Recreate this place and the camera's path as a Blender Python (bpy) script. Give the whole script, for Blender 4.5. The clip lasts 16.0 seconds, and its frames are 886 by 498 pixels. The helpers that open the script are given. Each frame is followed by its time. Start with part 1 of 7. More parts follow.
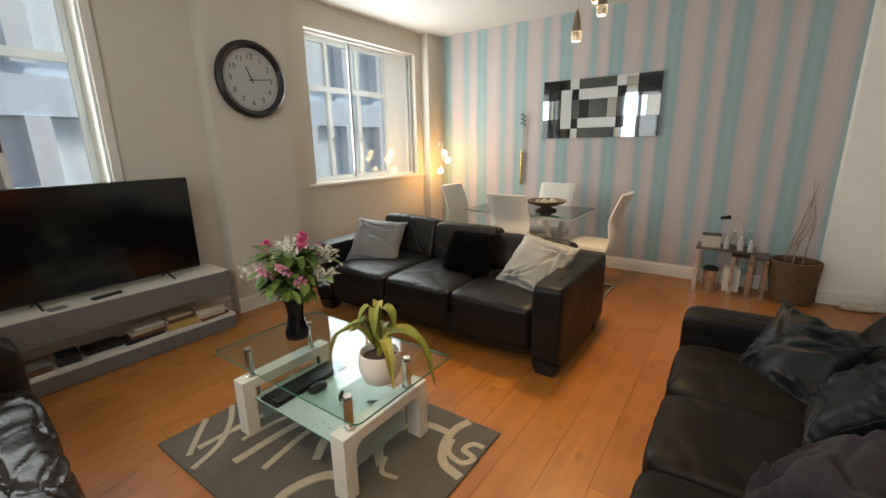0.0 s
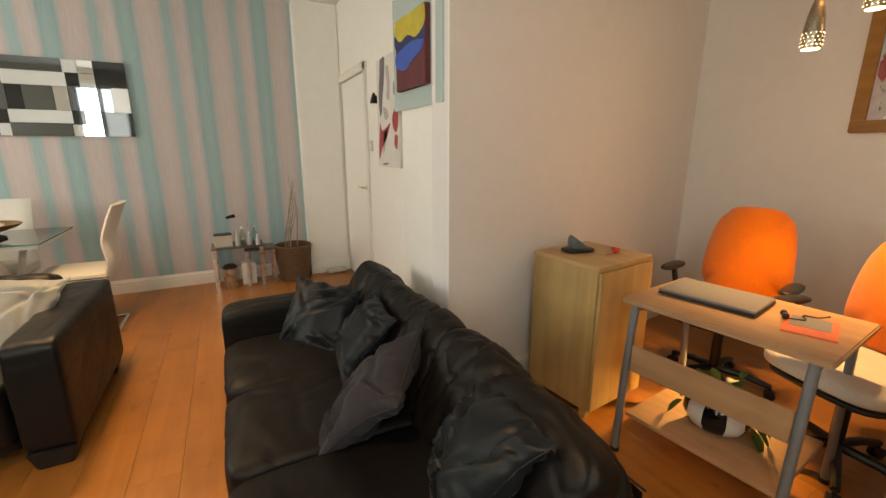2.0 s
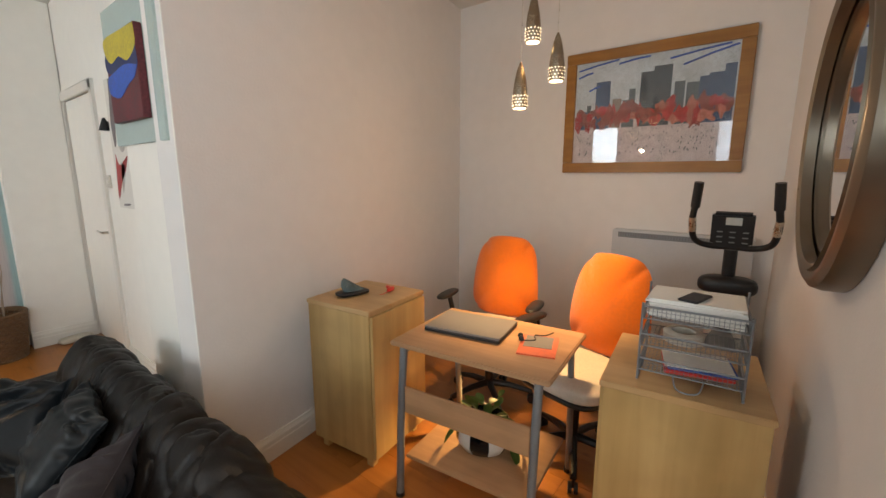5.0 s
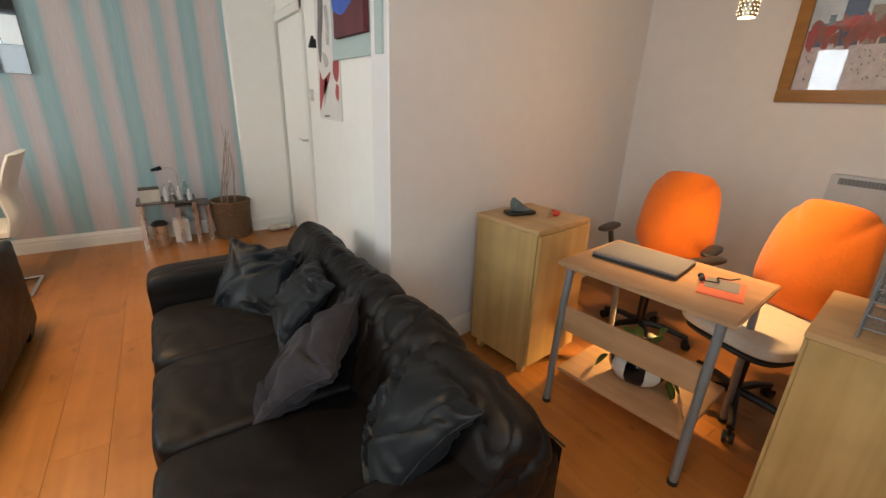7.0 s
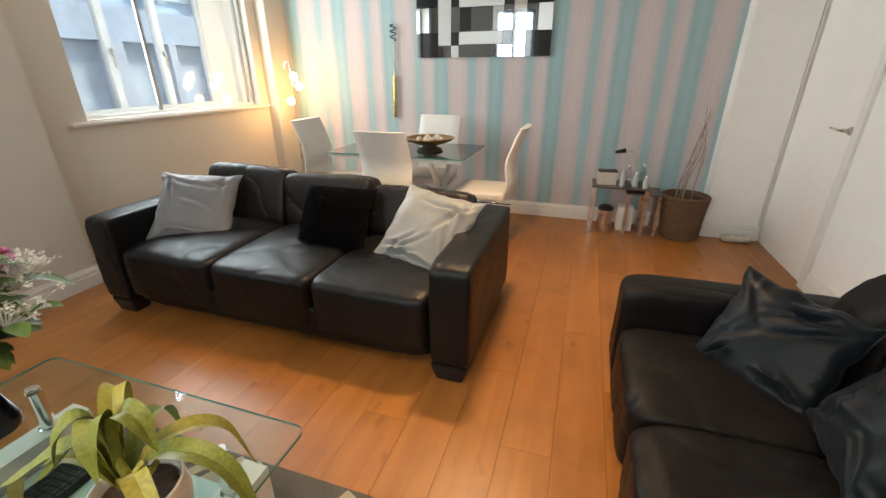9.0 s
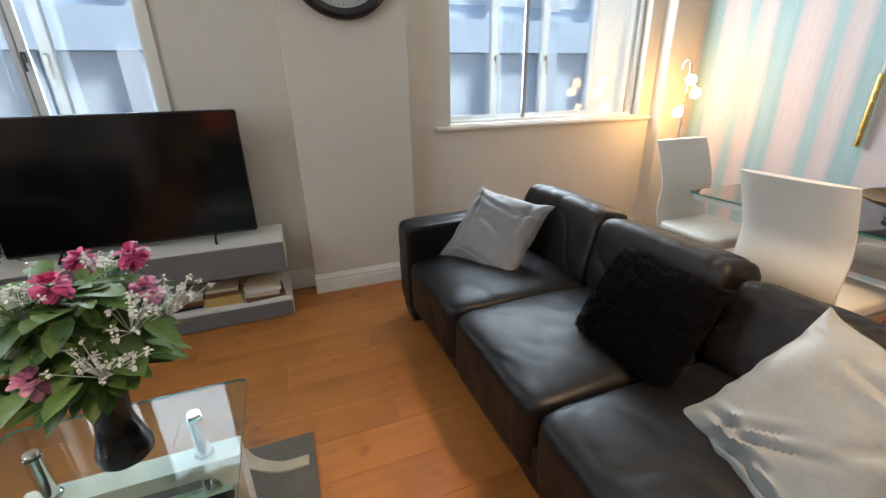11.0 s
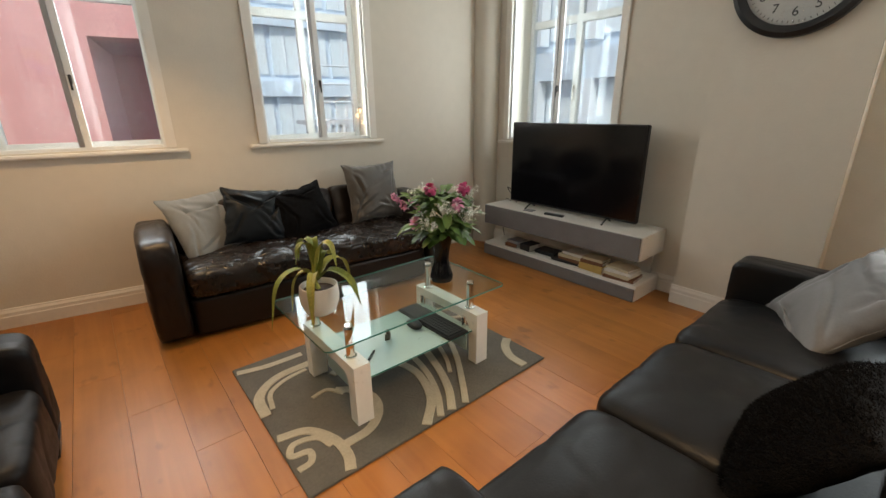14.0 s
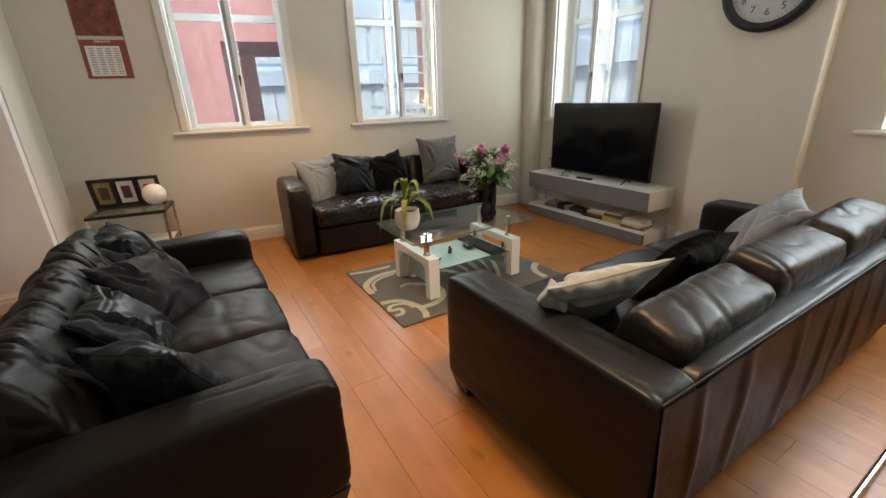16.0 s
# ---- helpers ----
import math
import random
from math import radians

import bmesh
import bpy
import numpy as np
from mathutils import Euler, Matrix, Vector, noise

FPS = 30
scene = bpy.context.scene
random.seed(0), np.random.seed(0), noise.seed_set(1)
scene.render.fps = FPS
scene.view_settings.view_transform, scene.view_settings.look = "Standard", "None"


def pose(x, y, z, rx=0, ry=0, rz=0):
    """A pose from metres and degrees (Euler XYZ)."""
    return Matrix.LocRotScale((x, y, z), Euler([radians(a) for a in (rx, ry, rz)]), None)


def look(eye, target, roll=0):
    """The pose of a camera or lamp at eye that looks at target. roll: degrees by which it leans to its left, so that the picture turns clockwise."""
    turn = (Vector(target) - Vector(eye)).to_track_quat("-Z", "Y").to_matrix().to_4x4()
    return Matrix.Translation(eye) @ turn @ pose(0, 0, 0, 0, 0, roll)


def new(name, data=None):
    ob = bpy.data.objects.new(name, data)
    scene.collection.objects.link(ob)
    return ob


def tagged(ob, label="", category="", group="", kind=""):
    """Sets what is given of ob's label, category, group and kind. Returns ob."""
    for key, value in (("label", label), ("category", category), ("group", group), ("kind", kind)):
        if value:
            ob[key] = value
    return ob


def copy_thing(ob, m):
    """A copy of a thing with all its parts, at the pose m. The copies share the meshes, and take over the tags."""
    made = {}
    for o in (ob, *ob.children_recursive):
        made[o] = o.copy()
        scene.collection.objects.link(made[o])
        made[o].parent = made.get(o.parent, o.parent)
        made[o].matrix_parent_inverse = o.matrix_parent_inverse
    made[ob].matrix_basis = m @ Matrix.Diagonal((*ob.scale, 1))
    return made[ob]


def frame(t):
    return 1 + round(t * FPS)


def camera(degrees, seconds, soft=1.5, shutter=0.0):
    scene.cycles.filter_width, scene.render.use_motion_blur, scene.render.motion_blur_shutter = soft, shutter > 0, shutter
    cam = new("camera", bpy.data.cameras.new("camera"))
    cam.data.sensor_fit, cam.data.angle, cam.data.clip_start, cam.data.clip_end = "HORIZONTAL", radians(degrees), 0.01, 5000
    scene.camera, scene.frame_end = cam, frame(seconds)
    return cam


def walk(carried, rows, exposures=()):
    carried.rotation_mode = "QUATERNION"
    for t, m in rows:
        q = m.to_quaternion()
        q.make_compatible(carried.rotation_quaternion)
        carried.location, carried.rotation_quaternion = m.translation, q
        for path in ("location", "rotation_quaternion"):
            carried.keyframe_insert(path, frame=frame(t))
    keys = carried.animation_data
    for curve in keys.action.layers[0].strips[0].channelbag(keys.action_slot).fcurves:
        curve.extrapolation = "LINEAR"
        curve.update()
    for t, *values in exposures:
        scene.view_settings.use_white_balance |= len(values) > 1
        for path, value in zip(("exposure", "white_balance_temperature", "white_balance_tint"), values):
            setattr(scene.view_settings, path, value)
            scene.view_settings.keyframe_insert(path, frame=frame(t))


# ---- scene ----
cam = camera(93.6, 16.0)
PATH = [
    (0, (3.665, 1.449, 1.399), (2.544, 3.032, 0.911), -0.9),
    (0.5, (3.643, 1.499, 1.397), (2.987, 3.323, 0.907), -1.2),
    (1, (3.609, 1.542, 1.367), (3.462, 3.474, 0.873), -2.1),
    (1.5, (3.614, 1.568, 1.31), (4.002, 3.474, 0.846), -0.7),
    (2, (3.62, 1.548, 1.34), (4.509, 3.278, 0.874), 0.0),
    (2.5, (3.677, 1.528, 1.357), (4.898, 3.05, 0.916), 1.5),
    (3, (3.728, 1.516, 1.374), (5.14, 2.877, 0.98), 1.5),
    (3.5, (3.84, 1.474, 1.368), (5.318, 2.79, 1.078), 1.2),
    (3.7, (3.863, 1.469, 1.388), (5.371, 2.76, 1.14), 1.0),
    (5.8, (3.898, 1.488, 1.427), (5.427, 2.67, 0.912), 1.3),
    (6, (3.871, 1.484, 1.417), (5.363, 2.688, 0.848), 1.2),
    (6.5, (3.804, 1.508, 1.386), (5.129, 2.864, 0.749), 1.6),
    (7, (3.688, 1.556, 1.379), (4.739, 3.116, 0.7), 2.1),
    (7.5, (3.558, 1.615, 1.375), (4.228, 3.364, 0.674), 2.2),
    (8, (3.489, 1.71, 1.372), (3.691, 3.564, 0.651), 1.8),
    (8.5, (3.396, 1.955, 1.352), (3.162, 3.792, 0.597), 1.2),
    (9, (3.288, 2.216, 1.314), (2.712, 3.965, 0.536), -0.2),
    (9.5, (3.148, 2.458, 1.295), (2.253, 4.082, 0.546), -1.4),
    (9.7, (3.093, 2.551, 1.285), (2.053, 4.085, 0.533), -1.4),
    (11.8, (2.861, 3.434, 1.292), (0.983, 3.397, 0.606), -1.6),
    (12, (2.848, 3.514, 1.302), (0.977, 3.301, 0.629), -1.8),
    (12.5, (2.881, 3.641, 1.311), (1.086, 3.034, 0.669), -2.0),
    (13, (2.986, 3.777, 1.289), (1.327, 2.835, 0.689), -1.9),
    (13.5, (3.104, 3.957, 1.289), (1.644, 2.729, 0.69), -1.3),
    (14, (3.202, 4.219, 1.307), (1.99, 2.761, 0.669), -0.7),
    (14.5, (3.335, 4.42, 1.302), (2.239, 2.875, 0.658), -1.0),
    (15, (3.514, 4.622, 1.314), (2.447, 3.066, 0.649), -1.6),
    (15.5, (3.658, 4.81, 1.313), (2.631, 3.233, 0.636), -1.7),
    (16, (3.781, 5.051, 1.307), (2.805, 3.449, 0.613), -1.9),
]
EXPOSURES = [(0, 0.57, 7400, 10), (1, 0.58, 7900, 10), (2, 0.80, 8400, 10), (3.5, 0.91, 6900, 10), (6.5, 0.90, 6900, 10), (8, 0.92, 7100, 10), (9.5, 0.97, 6800, 10), (12, 0.84, 6200, 10), (13, 0.80, 6400, 10), (14, 0.74, 7200, 10), (16, 0.88, 7000, 10)]
walk(cam, [(t, look(eye, target, roll)) for t, eye, target, roll in PATH], EXPOSURES)

# ---- light ----
world = bpy.data.worlds.new("world")
scene.world = world
world.use_nodes = True
SKY = world.node_tree.nodes.new("ShaderNodeTexSky")
SKY.sky_type, SKY.sun_disc, SKY.sun_elevation, SKY.sun_rotation = "NISHITA", False, radians(48), radians(40)
world.node_tree.links.new(SKY.outputs[0], world.node_tree.nodes["Background"].inputs[0])
world.node_tree.nodes["Background"].inputs[1].default_value = 0.095
sun = new("sun", bpy.data.lights.new("sun", "SUN"))
sun.data.energy, sun.data.angle, sun.data.color = 2.2, radians(14), (1.0, 0.96, 0.90)
sun.matrix_basis = pose(0, 0, 12, 42, 0, 140)


def lamp(name, kind, power, colour, place, size=0.1, spot=None, shape=None):
    data = bpy.data.lights.new(name, kind)
    data.energy, data.color = power, colour
    if kind == "AREA":
        data.shape = "RECTANGLE"
        data.size, data.size_y = shape
    else:
        data.shadow_soft_size = size
    if spot:
        data.spot_size, data.spot_blend = radians(spot), 0.6
    ob = new(name, data)
    ob.matrix_basis = place
    return ob


WARM = (1.0, 0.68, 0.38)
DAY = (0.80, 0.91, 1.0)
H = 2.75
SW = Vector((0.12, 1.21, 0))
SDIR = Vector((4.54, -0.77, 0)).normalized()
SIN = Vector((-SDIR.y, SDIR.x, 0))
STURN = math.degrees(math.atan2(SDIR.y, SDIR.x))

WINDOWS = {"west_dining": (4.23, 5.90), "west_tv": (1.50, 2.52), "south_a": (1.22, 2.05), "south_b": (2.69, 3.60)}
lamp("daylight_dining", "AREA", 38, DAY, pose(-0.050, 4.96, 1.765, 0, -90, 0), shape=(1.30, 1.24))
lamp("daylight_tv", "AREA", 15, DAY, pose(-0.050, 2.01, 1.765, 0, -90, 0), shape=(1.30, 0.86))
for key in ("south_a", "south_b"):
    u = sum(WINDOWS[key]) / 2
    c = SW + SDIR * u - SIN * 0.150
    lamp("daylight_" + key, "AREA", 16, DAY, look((c.x, c.y, 1.80), (c.x + SIN.x, c.y + SIN.y, 1.78)), shape=(0.68, 1.25))
LAMPS = [(2.74, 4.2, 2.0), (2.86, 4.28, 2.14), (2.80, 4.36, 2.24)]
DESKLAMPS = [(5.83, 2.46, 2.04), (5.854, 2.344, 1.854), (5.806, 2.506, 1.74)]
for k, (x, y, z) in enumerate(LAMPS):
    lamp("pendant_light", "SPOT", 26, WARM, pose(x, y, z - 0.01), 0.03, spot=105)
for k, (x, y, z) in enumerate(DESKLAMPS):
    lamp("desk_pendant_light", "SPOT", 26, (1.0, 0.60, 0.26), pose(x, y, z - 0.01), 0.02, spot=64)
for x, y, z in ((0.50, 5.98, 1.29), (0.56, 5.97, 1.20), (0.44, 5.97, 1.06)):
    lamp("globe_light", "POINT", 1.7, (1.0, 0.50, 0.17), pose(x, y, z), 0.045)
lamp("desk_pendant_glow", "POINT", 4.2, (1.0, 0.70, 0.42), pose(5.83, 2.43, 1.62), 0.015)
lamp("low_lamp_behind_desk", "SPOT", 20, (1.0, 0.60, 0.22), look((5.78, 2.58, 0.42), (5.45, 2.52, 0.0)), 0.02, spot=105)
# added spot without a fixture, out of view, to warm the floor between the sofas
lamp("unseen_ceiling_spot", "SPOT", 62, (1.0, 0.64, 0.32), pose(3.15, 1.75, 2.70), 0.04, spot=95)


# ---- materials ----
def mat(name, color, rough=0.6, metal=0.0, vary=0.12, scale=6.0, bump=0.0, bscale=60.0, coat=0.0, spec=0.5, transmission=0.0, ior=1.45, alpha=1.0, sheen=0.0, emit=None):
    m = bpy.data.materials.new(name)
    m.use_nodes = True
    nt = m.node_tree
    b = nt.nodes["Principled BSDF"]
    b.inputs["Roughness"].default_value, b.inputs["Metallic"].default_value = rough, metal
    b.inputs["Coat Weight"].default_value, b.inputs["Specular IOR Level"].default_value = coat, spec
    b.inputs["Coat Roughness"].default_value = 0.15
    b.inputs["Transmission Weight"].default_value, b.inputs["IOR"].default_value = transmission, ior
    b.inputs["Sheen Weight"].default_value = sheen
    b.inputs["Base Color"].default_value = (*color, 1)
    if emit:
        b.inputs["Emission Color"].default_value, b.inputs["Emission Strength"].default_value = (*emit[0], 1), emit[1]
    tc = nt.nodes.new("ShaderNodeTexCoord")
    if vary:
        n1, n2 = nt.nodes.new("ShaderNodeTexNoise"), nt.nodes.new("ShaderNodeTexNoise")
        n1.inputs["Scale"].default_value, n2.inputs["Scale"].default_value = scale, scale * 9
        n1.inputs["Detail"].default_value = 4
        add = nt.nodes.new("ShaderNodeMath")
        add.operation = "ADD"
        ramp = nt.nodes.new("ShaderNodeMapRange")
        ramp.inputs[1].default_value, ramp.inputs[2].default_value = 0.6, 1.4
        mix = nt.nodes.new("ShaderNodeMix")
        mix.data_type = "RGBA"
        mix.inputs[6].default_value = (*[c * (1 - vary) for c in color], 1)
        mix.inputs[7].default_value = (*[min(1, c * (1 + vary)) for c in color], 1)
        nt.links.new(tc.outputs["Object"], n1.inputs["Vector"])
        nt.links.new(tc.outputs["Object"], n2.inputs["Vector"])
        nt.links.new(n1.outputs["Fac"], add.inputs[0])
        nt.links.new(n2.outputs["Fac"], add.inputs[1])
        nt.links.new(add.outputs[0], ramp.inputs[0])
        nt.links.new(ramp.outputs[0], mix.inputs[0])
        nt.links.new(mix.outputs[2], b.inputs["Base Color"])
        rr = nt.nodes.new("ShaderNodeMapRange")
        rr.inputs[1].default_value, rr.inputs[2].default_value = 0.6, 1.4
        rr.inputs[3].default_value, rr.inputs[4].default_value = max(0.02, rough * 0.85), min(1, rough * 1.2)
        nt.links.new(add.outputs[0], rr.inputs[0])
        nt.links.new(rr.outputs[0], b.inputs["Roughness"])
    if bump:
        n3, bp = nt.nodes.new("ShaderNodeTexNoise"), nt.nodes.new("ShaderNodeBump")
        n3.inputs["Scale"].default_value, n3.inputs["Detail"].default_value = bscale, 5
        bp.inputs["Strength"].default_value, bp.inputs["Distance"].default_value = bump, 0.01
        nt.links.new(tc.outputs["Object"], n3.inputs["Vector"])
        nt.links.new(n3.outputs["Fac"], bp.inputs["Height"])
        nt.links.new(bp.outputs[0], b.inputs["Normal"])
    return m


def creased(m, scale, strength, distance=0.012, detail=3.0):
    """Adds sharp-edged folds to a material's relief."""
    nt = m.node_tree
    b = nt.nodes["Principled BSDF"]
    tc, ns, bp = nt.nodes.new("ShaderNodeTexCoord"), nt.nodes.new("ShaderNodeTexNoise"), nt.nodes.new("ShaderNodeBump")
    ns.noise_type = "RIDGED_MULTIFRACTAL"
    ns.inputs["Scale"].default_value, ns.inputs["Detail"].default_value, ns.inputs["Distortion"].default_value = scale, detail, 0.35
    bp.inputs["Strength"].default_value, bp.inputs["Distance"].default_value = strength, distance
    nt.links.new(tc.outputs["Object"], ns.inputs["Vector"])
    nt.links.new(ns.outputs["Fac"], bp.inputs["Height"])
    if b.inputs["Normal"].links:
        nt.links.new(b.inputs["Normal"].links[0].from_socket, bp.inputs["Normal"])
    nt.links.new(bp.outputs[0], b.inputs["Normal"])
    return m


def wood(name, dark, light, rough=0.4, along="X", scale=1.0, rand=True, gloss=0.0, flecks=0.92):
    m = mat(name, light, rough, vary=0)
    nt = m.node_tree
    b = nt.nodes["Principled BSDF"]
    b.inputs["Coat Weight"].default_value, b.inputs["Coat Roughness"].default_value = gloss, 0.22
    tc, mp, wv, ns = (nt.nodes.new("ShaderNode" + k) for k in ("TexCoord", "Mapping", "TexNoise", "TexNoise"))
    s = [22.0 * scale] * 3
    s["XYZ".index(along)] = 1.3 * scale
    mp.inputs["Scale"].default_value = s
    wv.inputs["Scale"].default_value, wv.inputs["Detail"].default_value, wv.inputs["Distortion"].default_value = 1.0, 6, 0.6
    ns.inputs["Scale"].default_value = 2.2
    oi = nt.nodes.new("ShaderNodeObjectInfo")
    off = nt.nodes.new("ShaderNodeVectorMath")
    off.operation = "MULTIPLY_ADD"
    off.inputs[1].default_value = (37, 51, 13)
    nt.links.new(oi.outputs["Random"], off.inputs[0])
    nt.links.new(tc.outputs["Object"], off.inputs[2])
    nt.links.new(off.outputs[0], mp.inputs[0])
    nt.links.new(mp.outputs[0], wv.inputs["Vector"])
    nt.links.new(off.outputs[0], ns.inputs["Vector"])
    mx = nt.nodes.new("ShaderNodeMix")
    mx.data_type = "RGBA"
    mx.inputs[6].default_value, mx.inputs[7].default_value = (*dark, 1), (*light, 1)
    cr = nt.nodes.new("ShaderNodeMapRange")
    cr.inputs[1].default_value, cr.inputs[2].default_value = 0.3, 0.68
    nt.links.new(wv.outputs["Fac"], cr.inputs[0])
    nt.links.new(cr.outputs[0], mx.inputs[0])
    hs = nt.nodes.new("ShaderNodeHueSaturation")
    v = nt.nodes.new("ShaderNodeMapRange")
    v.inputs[3].default_value, v.inputs[4].default_value = (0.93, 1.06) if rand else (0.97, 1.03)
    nt.links.new(oi.outputs["Random"], v.inputs[0])
    big = nt.nodes.new("ShaderNodeTexNoise")
    big.inputs["Scale"].default_value, big.inputs["Detail"].default_value = 4.5 * scale, 3
    nt.links.new(off.outputs[0], big.inputs["Vector"])
    blot, mul = nt.nodes.new("ShaderNodeMapRange"), nt.nodes.new("ShaderNodeMath")
    blot.inputs[1].default_value, blot.inputs[2].default_value = 0.28, 0.55
    blot.inputs[3].default_value, blot.inputs[4].default_value = 0.82, 1.02
    mul.operation = "MULTIPLY"
    fleck, fr, fm, fmap = (nt.nodes.new("ShaderNode" + k) for k in ("TexNoise", "MapRange", "Math", "Mapping"))
    fmap.inputs["Scale"].default_value = [13 if a != along else 6 for a in "XYZ"]
    fleck.inputs["Scale"].default_value, fleck.inputs["Detail"].default_value = 1.0, 2
    fr.inputs[1].default_value, fr.inputs[2].default_value, fr.inputs[3].default_value, fr.inputs[4].default_value = 0.64, 0.74, 1.0, flecks
    fm.operation = "MULTIPLY"
    nt.links.new(off.outputs[0], fmap.inputs[0])
    nt.links.new(fmap.outputs[0], fleck.inputs["Vector"])
    nt.links.new(fleck.outputs["Fac"], fr.inputs[0])
    nt.links.new(fr.outputs[0], fm.inputs[0])
    nt.links.new(mul.outputs[0], fm.inputs[1])
    nt.links.new(big.outputs["Fac"], blot.inputs[0])
    nt.links.new(blot.outputs[0], mul.inputs[0])
    nt.links.new(v.outputs[0], mul.inputs[1])
    nt.links.new(fm.outputs[0], hs.inputs["Value"])
    nt.links.new(mx.outputs[2], hs.inputs["Color"])
    nt.links.new(hs.outputs[0], b.inputs["Base Color"])
    r = nt.nodes.new("ShaderNodeMapRange")
    r.inputs[3].default_value, r.inputs[4].default_value = rough * 0.8, rough * 1.3
    nt.links.new(ns.outputs["Fac"], r.inputs[0])
    nt.links.new(r.outputs[0], b.inputs["Roughness"])
    bp = nt.nodes.new("ShaderNodeBump")
    bp.inputs["Strength"].default_value, bp.inputs["Distance"].default_value = 0.12, 0.002
    nt.links.new(wv.outputs["Fac"], bp.inputs["Height"])
    nt.links.new(bp.outputs[0], b.inputs["Normal"])
    return m


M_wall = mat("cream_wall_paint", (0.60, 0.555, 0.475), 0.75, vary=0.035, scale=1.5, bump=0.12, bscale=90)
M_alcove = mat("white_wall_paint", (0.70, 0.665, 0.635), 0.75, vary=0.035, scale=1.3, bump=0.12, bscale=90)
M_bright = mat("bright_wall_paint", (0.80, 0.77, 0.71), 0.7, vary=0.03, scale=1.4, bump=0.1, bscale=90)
M_ceil = mat("ceiling_paint", (0.68, 0.665, 0.63), 0.8, vary=0.02, scale=1, bump=0.08, bscale=60)
M_trim = mat("gloss_trim_paint", (0.70, 0.67, 0.61), 0.35, vary=0.04, scale=3, bump=0.04)
M_winframe = mat("window_frame_paint", (0.74, 0.75, 0.74), 0.4, vary=0.05, scale=5)
M_alu = mat("dull_aluminium", (0.38, 0.38, 0.38), 0.4, 0.8, vary=0.08)
M_leather = creased(mat("black_leather", (0.0062, 0.0050, 0.0046), 0.46, vary=0.25, scale=3, bump=0.10, bscale=160, spec=0.22), 5.5, 0.16, 0.008)
M_leather_new = creased(mat("blue_black_leather", (0.0052, 0.0050, 0.0052), 0.40, vary=0.14, scale=3, bump=0.10, bscale=160, spec=0.32), 5.0, 0.07, 0.008)
M_leather_back = creased(mat("wrinkled_black_leather", (0.0095, 0.0070, 0.0058), 0.43, vary=0.25, scale=4, bump=0.12, bscale=160, spec=0.34), 8.0, 0.16, 0.007)
M_leather_old = creased(mat("worn_brown_black_leather", (0.0120, 0.0078, 0.0062), 0.34, vary=0.25, scale=3, bump=0.06, bscale=140, spec=0.4), 2.4, 0.08, 0.010, 1.0)
M_leather_crumpled = creased(mat("crumpled_black_leather", (0.0115, 0.0080, 0.0065), 0.27, vary=0.25, scale=3, bump=0.05, bscale=120, spec=0.5), 4.0, 0.16, 0.012, 1.0)
M_seam = mat("leather_piping", (0.010, 0.009, 0.009), 0.45, vary=0.1)
M_grey = creased(mat("grey_satin", (0.17, 0.165, 0.165), 0.5, vary=0.1, scale=12, bump=0.2, bscale=14, sheen=0.15), 9, 0.25, 0.006, 1.5)
M_lgrey = creased(mat("pale_grey_satin", (0.20, 0.20, 0.188), 0.45, vary=0.1, scale=12, bump=0.2, bscale=14, sheen=0.15), 9, 0.25, 0.006, 1.5)
M_fur = mat("black_fur", (0.0025, 0.0025, 0.003), 0.95, vary=0.3, scale=30, bump=1.0, bscale=190, spec=0.12)
M_olive = creased(mat("olive_satin", (0.062, 0.053, 0.043), 0.42, vary=0.12, scale=10, bump=0.25, bscale=20, sheen=0.3), 9, 0.25, 0.006, 1.5)
M_navy = creased(mat("dark_slate_satin", (0.006, 0.0085, 0.011), 0.40, vary=0.2, scale=10, bump=0.04, bscale=90, spec=0.2, sheen=0.03), 8, 0.35, 0.006, 1.5)
M_velvet = creased(mat("charcoal_velvet", (0.020, 0.018, 0.023), 0.75, vary=0.3, scale=9, bump=0.12, bscale=120, sheen=0.06, spec=0.2), 7, 0.35, 0.006, 1.5)
M_white = mat("white_lacquer", (0.70, 0.67, 0.61), 0.3, vary=0.03, scale=4)
M_chairwhite = mat("white_leatherette", (0.66, 0.62, 0.55), 0.45, vary=0.05, scale=4, bump=0.1, bscale=120)
M_panelgrey = mat("grey_brushed_panel", (0.16, 0.155, 0.155), 0.45, vary=0.12, scale=10, bump=0.1, bscale=120)
M_chrome = mat("chrome", (0.75, 0.74, 0.72), 0.12, 1.0, vary=0.05)
M_nickel = mat("brushed_nickel", (0.62, 0.58, 0.52), 0.28, 1.0, vary=0.1, scale=20)
M_bronze = mat("dark_brushed_nickel", (0.34, 0.28, 0.21), 0.25, 1.0, vary=0.1, scale=20)
M_blackp = mat("black_plastic", (0.012, 0.012, 0.013), 0.4, vary=0.15, scale=15)
M_screen = mat("television_glass", (0.004, 0.004, 0.005), 0.12, vary=0.2, scale=2, spec=0.5)
M_gloss = mat("black_gloss_ceramic", (0.006, 0.006, 0.007), 0.08, vary=0.1)
M_orange = mat("orange_weave", (0.80, 0.165, 0.004), 0.85, vary=0.12, scale=8, bump=0.5, bscale=320, sheen=0.3)
M_cream = mat("cream_weave", (0.55, 0.50, 0.42), 0.85, vary=0.1, scale=10, bump=0.4, bscale=260)
M_beech = wood("beech_veneer", (0.42, 0.26, 0.095), (0.52, 0.34, 0.14), 0.42, "Z", 0.8)
M_beechlid = wood("beech_veneer_lid", (0.44, 0.27, 0.12), (0.54, 0.345, 0.165), 0.42, "Y", 0.8)
